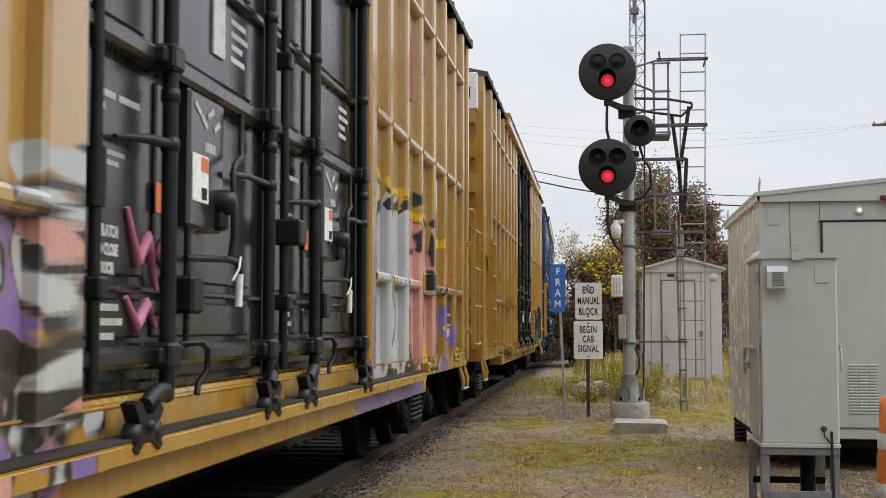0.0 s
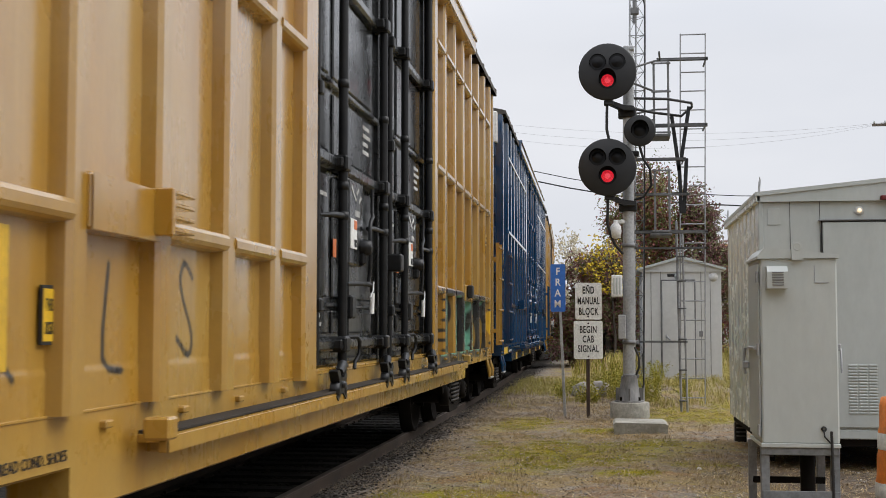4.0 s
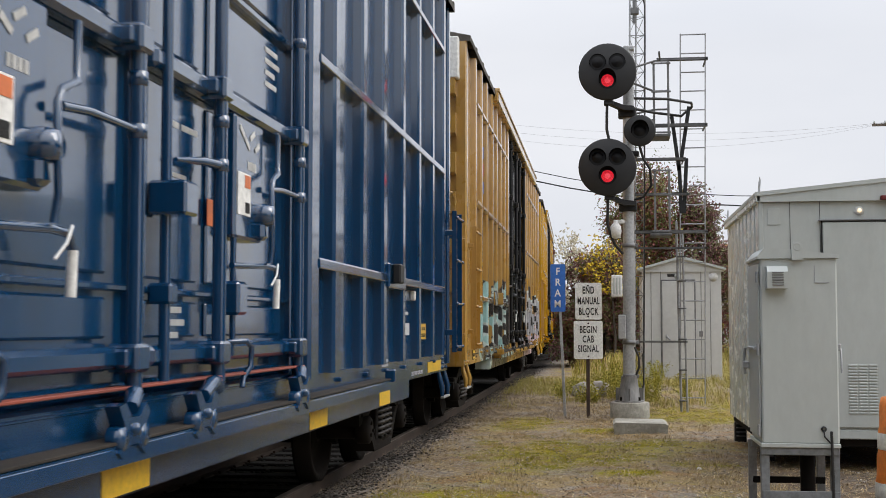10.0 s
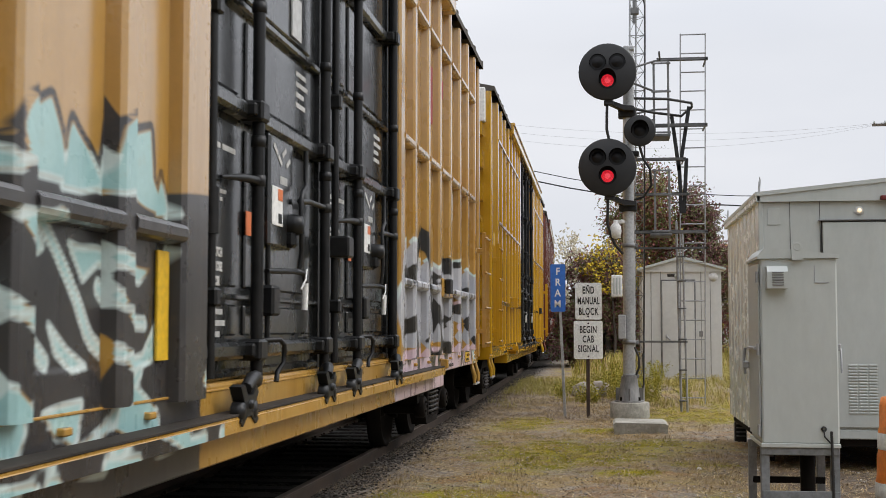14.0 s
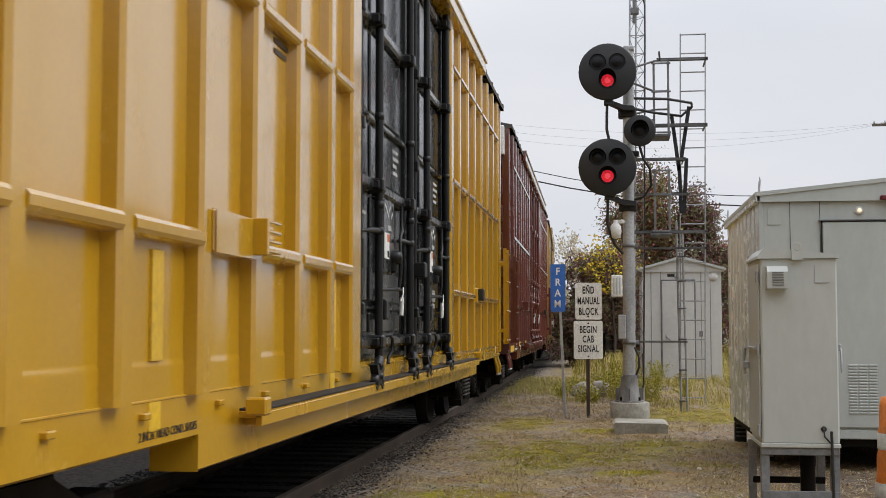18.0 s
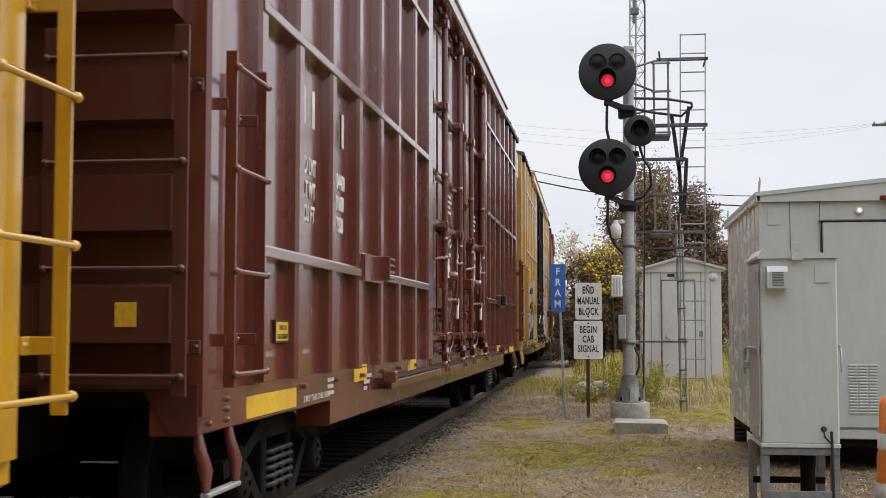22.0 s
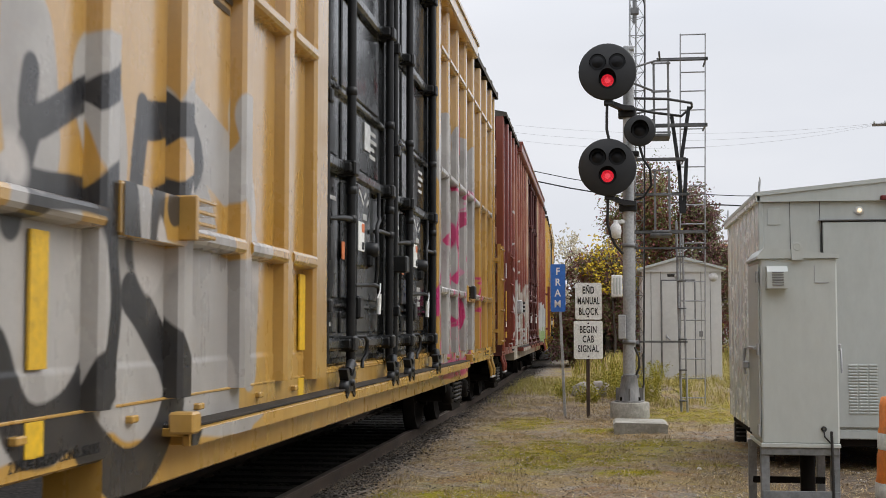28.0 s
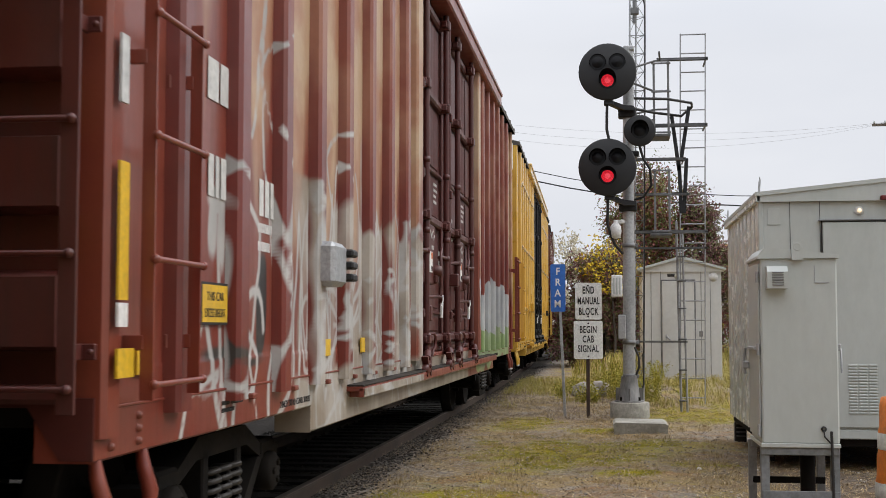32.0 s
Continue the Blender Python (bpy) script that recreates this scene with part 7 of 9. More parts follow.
M_PINKTAG = surface("pink_spray", (0.60, 0.22, 0.36), None, 0.6)
for key, u in (("A", 7.60), ("D", 7.60), ("E", 11.72), ("G", 11.72)):
    for i, txt in enumerate(("UNLATCH", "TO CLOSE", "DOOR")):
        writing(txt, 0.062, M_WHITEINK, "stencil_letters", BY[key], pose(1.477, u, 1.73 - 0.072 * i, 0, 0, 90) @ Matrix.Diagonal((0.75, 1, 1, 1)), depth=0.001, bold=0.003)
for key, u0, u1, z0, z1 in (("A", 8.84, 9.02, 2.70, 3.02), ("D", 9.02, 9.24, 3.14, 3.40), ("G", 8.9, 9.12, 2.76, 2.98)):
    mark(BY[key], u0, u1, z0, z1, M_PAPER, "paper_notice", out=1.487, label="pale torn paper notice")
for zs_ in ((1.84, 1.62, 1.74, 1.52), (1.48, 1.36, 1.46, 1.36)):
    part("sprayed_tag", Mesh().tube([(1.484, 7.78 + 0.11 * i, z) for i, z in enumerate(zs_)], [0.012, 0.028, 0.026, 0.012], 5).tube([(1.484, 8.2, zs_[0] - 0.1), (1.484, 8.12, zs_[1] + 0.06), (1.484, 8.22, zs_[1])], [0.012, 0.026, 0.012], 5), M_PINKTAG, BY["A"])
M_GREYINK = surface("faded_grey_numerals", (0.10, 0.10, 0.105), (0.17, 0.16, 0.14), 0.7)
for u, w in ((1.14, 0.2), (1.42, 0.2), (2.10, 0.18), (2.34, 0.18), (3.06, 0.16), (3.28, 0.16)):
    m = Mesh()
    for a, b, z0, z1 in ((u, u + 0.05, 2.05, 2.27), (u + w - 0.05, u + w, 2.05, 2.27), (u + 0.05, u + w - 0.05, 2.235, 2.27), (u + 0.05, u + w - 0.05, 2.05, 2.085)):
        m.box(SHEET + 0.012, SHEET + 0.016, a, b, z0, z1)
    part("numeral_bar", m, M_GREYINK, BY["D"])
text_bars(BY["D"], M_GREYINK, 2.15, 2.68, [(0.14, 0.12)], hgt=0.14)
for z in (1.62, 1.42):
    text_bars(BY["D"], M_GREYINK, 1.36, z, [(0.12, 0.16)], hgt=0.09)
text_bars(BY["B"], M_GREYINK, 17.9, 2.24, [(0.1, 0.14)], hgt=0.2)
for i, digit in enumerate("1312"):
    writing(digit, 0.30, M_INK, "sprayed_number", BY["B"], pose(SILL + 0.004, 17.80 + 0.165 * i, 1.0, 0, 0, 90) @ Matrix.Diagonal((0.8, 1, 1, 1)), depth=0.001)
writing("moze", 0.13, M_INK, "sprayed_tag", BY["B"], pose(1.306, -0.155, 1.458) @ Matrix.Diagonal((0.62, 1, 1, 1)), depth=0.002)
for key, x0, x1, z0, z1 in (("C", 1.25, 1.36, 1.335, 1.45), ("F", 1.19, 1.29, 1.36, 1.47)):
    part("end_patch", Mesh().box(x0, x1, -0.160, -0.152, z0, z1, 0.001), M_YELLOWP, BY[key], "yellow patch")


def run(t):
    """How far the train has come at t seconds, counted from the sixteenth second."""
    return 4.31 * (t - 16) - 0.0022 * (t - 16) ** 2


def car_pose(y):
    """The pose of a car whose leading end is y metres ahead."""
    a, b = Vector((track_x(y + 2.45), y + 2.45, 0)), Vector((track_x(y + LONG - 2.45), y + LONG - 2.45, 0))
    d = (b - a).normalized()
    o = a - 2.45 * d
    return pose(o.x, o.y, 0, 0, 0, math.degrees(math.atan2(-d.x, d.y)))


def motions():
    for s0, car in CARS:
        walk(car, [(t, car_pose(s0 - run(t))) for t in range(33)])
    for w, y in WHEELSETS:
        walk(w, [(4 * k / 30, pose(0, y, WHEEL_R, math.degrees(run(4 * k / 30) / WHEEL_R) % 360)) for k in range(241)])


# ---- signal mast ----
def ring_disc(parent, name, x, z, r, lenses, lit, m_disc):
    """A round black signal head that faces the line, with hooded lenses."""
    y = 19.2
    face = pose(x, y, z, 90, 0, 0)
    disc = part(name, Mesh().lathe([(0, 0.0), (r - 0.02, 0.0), (r, -0.012), (r, -0.035), (r - 0.03, -0.04), (0, -0.04)], 48, face).lathe([(0, -0.26), (0.17, -0.25), (0.2, -0.2), (0.2, -0.03)], 24, face), m_disc, parent, "round matt black signal background")
    for i, (dx, dz, lr) in enumerate(lenses):
        m = pose(x + dx, y - 0.004, z + dz, 90, 0, 0)
        on = i in lit
        part("lens", Mesh().lathe([(0, 0.025), (lr * 0.6, 0.018), (lr, 0.0)], 24, m), M_RED if on else M_DARKLENS, disc, "lit red lens" if on else "unlit dark lens")
        if on:
            part("lens_core", Mesh().lathe([(0, 0.034), (lr * 0.3, 0.030), (lr * 0.45, 0.024)], 20, m), M_REDCORE, disc, "bright lens centre")
        part("lens_recess", Mesh().lathe([(0, 0.002), (lr + 0.03, 0.002)], 24, m), M_DARKLENS, disc)
        hood = Mesh()
        n = 20
        vs, fs = [], []
        for k in range(n + 1):
            a = -0.35 + (math.pi + 0.7) * k / n
            out = ((0.30 if z > 5 else 0.20) if on or r < 0.3 else 0.02 if z > 5 else 0.13) * (0.35 + 0.65 * max(0, math.sin(a)) ** 0.7) if math.sin(a) > 0 else 0.07
            for rr in (lr + 0.028, lr + 0.036):
                vs += [(x + dx + rr * math.cos(a), y, z + dz + rr * math.sin(a)), (x + dx + rr * math.cos(a), y - out, z + dz + rr * math.sin(a))]
        for k in range(n):
            o = 4 * k
            fs += [(o, o + 1, o + 5, o + 4), (o + 2, o + 3, o + 7, o + 6), (o + 1, o + 3, o + 7, o + 5)]
        hood.add(vs, fs, True)
        part("hood", hood, M_HOOD, disc)
    return disc


M_ARM0 = surface("weathered_cast_base", (0.22, 0.215, 0.205), (0.10, 0.095, 0.09), 0.6, 0.25, 6, 30, 0.3, stretch=(1, 1, 0.3))
mast = thing("signal_mast", pose(0, 0, 0), "silver signal mast with black round heads showing red", "railway signal")
MX, MY = 0.265, 19.62
part("pedestal", Mesh().lathe([(0.0, 0.2), (0.285, 0.2), (0.30, 0.185), (0.305, -0.15)], 28, pose(MX - 0.005, MY, 0)), M_CONCRETE, mast, "stained concrete pedestal")
part("tube", Mesh().tube([(MX - 0.012, MY, 0.2), (MX, MY, 2.9), (MX + 0.02, MY, 5.75)], [0.095, 0.09, 0.082], 20).tube([(MX - 0.01, MY, 0.22), (MX - 0.01, MY, 0.60)], 0.115, 20), M_SILVER, mast, "aluminium-painted steel tube")
b = Mesh().lathe([(0.23, 0.0), (0.23, 0.025), (0.17, 0.03), (0.125, 0.36), (0.12, 0.4)], 24, pose(MX - 0.01, MY, 0.2))
part("base_flange", b, M_ARM0, mast, "weathered grey cast base")
for k in range(4):
    a = math.pi / 4 + k * math.pi / 2
    part("anchor_bolt", Mesh().tube([(MX + 0.2 * math.cos(a), MY + 0.2 * math.sin(a), 0.2), (MX + 0.2 * math.cos(a), MY + 0.2 * math.sin(a), 0.28)], 0.018, 6), M_STEEL_DARK, mast)
    a += math.pi / 4
    part("gusset", Mesh().box(-0.012, 0.012, 0.1, 0.21, 0.22, 0.42, 0.004, pose(MX - 0.01, MY, 0, 0, 0, math.degrees(a))), M_ARM0, mast)
HEAD = ((-0.15, 0.15, 0.095), (0.15, 0.15, 0.095), (0.0, -0.14, 0.10))
ring_disc(mast, "upper_head", -0.042, 5.305, 0.445, HEAD, (2,), M_BLACKP)
ring_disc(mast, "lower_head", -0.053, 3.818, 0.445, HEAD, (2,), M_BLACKP)
ring_disc(mast, "marker_head", 0.445, 4.378, 0.243, ((0, 0, 0.10),), (), M_BLACKP)
for z in (4.78, 3.30):
    part("head_bracket", Mesh().box(-0.10, 0.05, 19.25, 19.4, z + 0.02, z + 0.09, 0.01).prism([(-0.08, z + 0.08), (0.2, z - 0.06), (0.36, z - 0.06), (0.36, z + 0.0), (0.2, z + 0.02), (0.0, z + 0.1)], 19.30, 19.55, "y").box(0.12, 0.40, 19.5, 19.74, z - 0.14, z + 0.02, 0.02), M_BLACKP, mast)
    part("signal_cable", Mesh().tube([(-0.05, 19.32, z + 0.06), (-0.055, 19.33, z - 0.1), (-0.06, 19.34, z - 0.35), (-0.02, 19.36, z - 0.55 if z > 4 else z - 0.5)] + ([] if z > 4 else [(0.05, 19.42, z - 0.66), (0.17, 19.52, z - 0.8)]), 0.022, 8), M_CABLE, mast)
part("mast_cap", Mesh().box(0.2, 0.38, 19.52, 19.72, 5.70, 5.78, 0.02).box(0.22, 0.30, 19.45, 19.55, 5.60, 5.76, 0.01), M_SILVER, mast)
part("marker_bracket", Mesh().box(0.16, 0.44, 19.45, 19.68, 4.02, 4.10, 0.02).tube([(0.44, 19.3, 4.15), (0.5, 19.35, 3.95), (0.6, 19.4, 3.8), (0.62, 19.45, 3.55), (0.5, 19.5, 3.38), (0.36, 19.55, 3.34)], 0.02, 8), M_BLACKP, mast)
part("junction_box", Mesh().box(0.09, 0.21, 19.42, 19.55, 1.17, 1.55, 0.015), M_SILVER, mast, "small grey junction box")
part("louvred_box", Mesh().box(-0.01, 0.16, 19.30, 19.5, 1.82, 2.16, 0.012), M_OPAL, mast, "white ventilated box")
for i in range(3):
    part("louvre", Mesh().box(0.02 + 0.045 * i, 0.045 + 0.045 * i, 19.288, 19.302, 1.86, 2.12, 0.004), M_GREYBOX, mast)
part("lamp_housing", Mesh().lathe([(0.0, -0.14), (0.075, -0.12), (0.09, -0.02), (0.085, 0.05), (0.05, 0.1), (0.03, 0.11), (0.03, 0.15), (0.0, 0.16)], 18, pose(0.065, 19.4, 2.86)).box(0.03, 0.2, 19.4, 19.52, 2.96, 3.02, 0.01), M_OPAL, mast, "white dome camera housing")
for z in (2.63, 1.12, 0.6):
    part("clamp", Mesh().lathe([(0.088, -0.03), (0.108, -0.03), (0.108, 0.03), (0.088, 0.03)], 20, pose(MX - 0.003, MY, z)).box(MX + 0.09, MX + 0.14, MY - 0.03, MY + 0.03, z - 0.03, z + 0.03, 0.006), M_LATTICE, mast)
part("ground_wire", Mesh().tube([(0.34, 19.5, 1.05), (0.40, 19.5, 0.9), (0.41, 19.5, 0.75), (0.36, 19.52, 0.62)], 0.018, 7), M_CABLE, mast)

# ladder and platforms behind the mast
lad = thing("mast_ladder", pose(0, 0, 0), "galvanised ladder with maintenance platforms beside the signal mast", "ladder")
LY = 20.9
part("stile", Mesh().tube([(1.105, LY, -0.02), (1.135, LY, 3.4), (1.17, LY, 6.26)], 0.013, 6), M_LADDER, lad)
part("stile", Mesh().tube([(1.50, LY, 0.1), (1.54, LY, 3.4), (1.58, LY, 6.26)], 0.011, 6), M_LADDER, lad)
for i in range(20):
    z = 0.20 + 0.318 * i
    k = z / 6.26
    part("rung", Mesh().tube([(1.10 + 0.07 * k, LY, z), (1.505 + 0.075 * k, LY, z)], 0.012, 6), M_LADDER, lad)
part("brace", Mesh().tube([(1.20, LY - 0.25, -0.02), (1.165, LY - 0.25, 1.9), (1.15, LY - 0.25, 2.9)], 0.02, 6).tube([(1.11, LY - 0.1, -0.02), (1.08, LY - 0.1, 1.9), (1.06, LY - 0.1, 3.1)], 0.024, 6), M_LADDER, lad)
for z in (0.15, 0.65, 1.15, 1.65, 2.1, 2.5):
    part("brace_tie", Mesh().box(1.07, 1.20, LY - 0.27, LY - 0.1, z, z + 0.022, 0.003), M_ARM, lad)
PLATS = ((5.70, 0.75, 1.57, 0.03), (4.62, 0.63, 1.55, 0.035), (4.07, 0.36, 1.20, 0.03), (3.50, 0.32, 1.25, 0.025), (2.89, 0.32, 1.53, 0.035), (2.63, 0.32, 1.53, 0.02), (1.125, 0.30, 1.19, 0.02))
for z, x0, x1, h in PLATS:
    part("bracket_arm", Mesh().box(x0, x1, 20.27, 20.275, z - h * 0.8, z + h * 0.8, 0.001).box(x0, x1, 20.27, 20.33, z + h * 0.8 - 0.006, z + h * 0.8, 0.001).box(x0, x1, 20.27, 20.33, z - h * 0.8, z - h * 0.8 + 0.006, 0.001), M_ARM, lad, "weathered channel arm")
    part("tie_bar", Mesh().tube([(x0 + 0.02, 19.7, z), (x0 + 0.05, 20.27, z)], 0.016, 6), M_ARM, lad)
    part("tie_bar", Mesh().tube([(x1 - 0.03, 20.27, z), (x1 - 0.03, LY, z)], 0.016, 6), M_LATTICE, lad)
for z0, z1 in ((4.47, 5.66), (2.87, 3.91)):
    for x in (0.70, 0.93):
        part("cage_upright", Mesh().box(x - 0.018, x + 0.018, 20.24, 20.26, z0, z1, 0.004), M_LATTICE, lad)
    for z in (z0 + 0.03, (z0 + z1) / 2 + 0.1, z1 - 0.03):
        part("cage_rail", Mesh().box(0.66, 0.97, 20.22, 20.24, z - 0.014, z + 0.014, 0.004), M_LATTICE, lad)
    part("platform_grate", Mesh().box(0.62, 0.95, 20.05, 20.6, z0 - 0.06, z0 - 0.02, 0.006), M_ARM, lad)
for zs_ in (((0.30, 5.46), (0.72, 5.68)), ((0.30, 5.26), (0.7, 5.18)), ((0.3, 4.72), (0.7, 4.88))):
    part("tie_bar", Mesh().tube([(zs_[0][0], 19.8, zs_[0][1]), (zs_[1][0], 20.27, zs_[1][1]), (0.95, 20.27, zs_[1][1])], 0.018, 6), M_ARM, lad)
part("safety_hoop", Mesh().tube([(0.33, 19.75, 4.98), (0.9, 20.0, 5.0), (1.3, 20.3, 4.98), (1.32, 20.5, 4.95), (1.15, 20.6, 4.82), (0.7, 20.1, 4.80), (0.33, 19.75, 4.82)], 0.022, 6), M_BLACKP, lad)
for (xa, za), (xb, zb) in (((0.99, 4.8), (1.10, 3.9)), ((1.27, 4.95), (1.13, 4.05)), ((1.10, 4.0), (1.13, 3.2)), ((1.22, 4.1), (1.17, 3.2))):
    part("strut", Mesh().box(-0.03, 0.03, -0.02, 0.02, 0, math.hypot(xb - xa, zb - za), 0.006, pose(xa, 20.45, za, 0, math.degrees(math.atan2(xb - xa, zb - za)), 0)), M_BLACKP, lad)

# thin lattice radio tower
tow = thing("lattice_tower", pose(0, 0, 0), "slender three-legged galvanised lattice radio tower", "tower")
TX, TY, TR = 0.40, 21.5, 0.15
legs = [(TX + TR * math.cos(a), TY + TR * math.sin(a)) for a in (math.radians(-25), math.radians(95), math.radians(215))]
lean = 0.011
for lx, ly in legs:
    part("leg", Mesh().tube([(lx - 0.02, ly, 0.0), (lx + lean * 9, ly, 9.2)], 0.017, 6), M_GALV, tow)
for i in range(3):
    (ax, ay), (bx, by) = legs[i], legs[(i + 1) % 3]
    br, k = Mesh(), 0
    z = 0.3
    while z < 9:
        s = lean * z - 0.02
        p, q = ((ax, ay), (bx, by)) if k % 2 == 0 else ((bx, by), (ax, ay))
        br.tube([(p[0] + s, p[1], z), (q[0] + s, q[1], z + 0.32)], 0.005, 5)
        br.tube([(p[0] + s, p[1], z), (q[0] + s, q[1], z)], 0.006, 5)
        z += 0.32
        k += 1
    part("lattice_bracing", br, M_LATTICE, tow)
part("feed_cable", Mesh().tube([(0.52, 21.36, 0.5), (0.55, 21.38, 2.5), (0.60, 21.4, 6.3), (0.60, 21.4, 6.9), (0.52, 21.4, 7.2)], 0.014, 6).tube([(0.51, 21.36, 0.9), (0.52, 21.3, 0.4), (0.42, 21.2, 0.12), (0.36, 21.1, 0.06)], 0.016, 6), M_CABLE, tow)
part("antenna", Mesh().tube([(0.42, 21.45, 6.6), (0.43, 21.45, 7.6)], 0.03, 8).box(0.36, 0.5, 21.4, 21.5, 6.75, 6.86, 0.01), M_LATTICE, tow)

# ---- signs ----
sg = thing("block_signs_post", pose(0, 0, 0), "two white railway block signs on a rusted post", "sign")
part("post", Mesh().box(-0.405, -0.35, 19.46, 19.50, -0.08, 2.0, 0.006), M_RUSTPOST, sg, "rusted perforated steel post")
for k in range(14):
    part("post_hole", Mesh().lathe([(0, 0.0), (0.007, 0.0)], 8, pose(-0.378, 19.457, 0.06 + 0.055 * k, 90, 0, 0)), M_INK, sg)


def plate(x0, x1, y, z0, z1, r=0.03):
    pts = []
    for cx, cz, a0 in ((x1 - r, z1 - r, 0), (x0 + r, z1 - r, 90), (x0 + r, z0 + r, 180), (x1 - r, z0 + r, 270)):
        for k in range(5):
            a = math.radians(a0 + 22.5 * k)
            pts.append((cx + r * math.cos(a), cz + r * math.sin(a)))
    return Mesh().prism(pts, y, y + 0.006, "y")


up = part("upper_plate", plate(-0.568, -0.16, 19.44, 1.475, 2.045), M_WHITE, sg, "white sign plate")
lo = part("lower_plate", plate(-0.594, -0.147, 19.435, 0.865, 1.455), M_WHITE, sg, "white sign plate")
for i, w in enumerate(("END", "MANUAL", "BLOCK")):
    writing(w, 0.155, M_INK, "letters", up, pose(-0.364, 19.437, 1.925 - 0.165 * i) @ Matrix.Diagonal((0.50 if i == 1 else 0.56, 1, 1, 1)), bold=0.004, spacing=1.12)
for i, w in enumerate(("BEGIN", "CAB", "SIGNAL")):
    writing(w, 0.15, M_INK, "letters", lo, pose(-0.370, 19.432, 1.315 - 0.148 * i) @ Matrix.Diagonal((0.58, 1, 1, 1)), bold=0.003, spacing=1.12)
for z, y in ((2.0, 19.436), (1.52, 19.436), (1.415, 19.431), (0.905, 19.431)):
    part("sign_bolt", Mesh().lathe([(0, 0.004), (0.012, 0.003), (0.014, 0)], 10, pose(-0.368, y + 0.003, z, 90, 0, 0)), M_STEEL_DARK, sg)

fs_ = thing("station_name_sign", pose(0, 0, 0), "tall blue name sign with white letters on galvanised post", "sign")
part("post", Mesh().box(-0.022, 0.022, -0.015, 0.015, -0.05, 1.75, 0.005, pose(-0.735, 19.42, 0, 0, -2.3, 0)), M_GALV, fs_, "galvanised channel post")
fp = part("plate", plate(-0.948, -0.716, 19.39, 1.597, 2.335, 0.025), M_BLUE, fs_, "bright blue sign plate")
for i, ch in enumerate("FRAM"):
    writing(ch, 0.155, M_WHITE, "letters", fp, pose(-0.832 - 0.002 * i, 19.387, 2.218 - 0.168 * i) @ Matrix.Diagonal((0.9, 1, 1, 1)), bold=0.003)

# ---- concrete slab, stones ----
single("concrete_slab", Mesh().prism([(0.03, -0.14), (0.0, 0.09), (0.03, 0.115), (0.66, 0.112), (0.71, 0.09), (0.70, 0.0), (0.74, -0.14)], 16.42, 17.25, "y"), M_CONCRETE, "old concrete slab lying before the signal mast", "slab")


def boulder(x, y, z, sx, sy, sz, seed):
    bm = bmesh.new()
    bmesh.ops.create_icosphere(bm, subdivisions=3, radius=1)
    for v in bm.verts:
        k = 1 + 0.28 * noise.noise(v.co * 1.3 + Vector((seed, 0, 0))) + 0.08 * noise.noise(v.co * 4 + Vector((seed, 5, 0)))
        v.co = Vector((v.co.x * sx, v.co.y * sy, max(-0.4, v.co.z) * sz)) * k
    me = bpy.data.meshes.new("boulder")
    bm.to_mesh(me)
    bm.free()
    me.polygons.foreach_set("use_smooth", [True] * len(me.polygons))
    single("boulder", me, M_ROCK, "pale rounded boulder in dry grass", "boulder", m=pose(x, y, z))


boulder(-0.55, 24.0, 0.12, 0.26, 0.2, 0.18, 1)
boulder(-0.25, 24.2, 0.13, 0.22, 0.2, 0.22, 2)
single("pebble", Mesh().lathe([(0, 0.02), (0.02, 0.015), (0.025, 0), (0.0, -0.01)], 8), M_WHITE, "small white pebble on gravel", "stone", m=pose(0.83, 12.5, -0.03))


# ---- far hut ----
hut = thing("equipment_hut", pose(0, 0, 0), "small pale grey gabled equipment hut", "hut")
HY = 28.0
part("wall", Mesh().box(0.66, 2.39, HY, HY + 2.6, 0.12, 2.60, 0.01), M_GREYHUT, hut, "pale grey panelled wall")
part("gable", Mesh().prism([(0.60, 2.58), (2.45, 2.58), (2.45, 2.64), (1.53, 2.88), (0.60, 2.64)], HY - 0.04, HY, "y"), M_GREYHUT, hut)
part("roof", Mesh().prism([(0.56, 2.61), (1.53, 2.87), (2.49, 2.61), (2.49, 2.66), (1.53, 2.93), (0.56, 2.66)], HY - 0.10, HY + 2.7, "y"), M_GREYBOX, hut)
for x in (0.86, 1.07, 1.95, 2.15):
    part("seam", Mesh().box(x - 0.005, x + 0.005, HY - 0.010, HY, 0.2, 2.58, 0.002), M_ARM0, hut)
hd = part("door", Mesh().box(1.10, 1.80, HY - 0.03, HY, 0.22, 2.37, 0.01), M_GREYHUT, hut, "pale grey steel door")
part("door_frame", Mesh().box(1.07, 1.10, HY - 0.02, HY, 0.2, 2.41, 0.004).box(1.80, 1.83, HY - 0.02, HY, 0.2, 2.41, 0.004).box(1.07, 1.83, HY - 0.02, HY, 2.38, 2.41, 0.004), M_LATTICE, hut)
part("handle", Mesh().box(1.17, 1.20, HY - 0.05, HY - 0.03, 1.0, 1.2, 0.006).tube([(1.18, HY - 0.07, 1.16), (1.27, HY - 0.09, 1.07)], 0.02, 6), M_GALV, hd)
part("vent_cap", Mesh().lathe([(0, 0.05), (0.08, 0.04), (0.10, 0.0)], 16, pose(2.22, HY, 2.46, 90, 0, 0)), M_OPAL, hut)
part("vent_cap", Mesh().lathe([(0, 0.05), (0.06, 0.04), (0.08, 0.0)], 16, pose(1.45, HY - 0.01, 2.48, 90, 0, 0)), M_GREYBOX, hut)
part("name_plate", Mesh().box(1.22, 1.38, HY - 0.015, HY, 2.47, 2.53, 0.003), M_INK, hut)
part("padlock_box", Mesh().box(1.9, 1.98, HY - 0.02, HY, 1.15, 1.27, 0.004), M_LATTICE, hut)

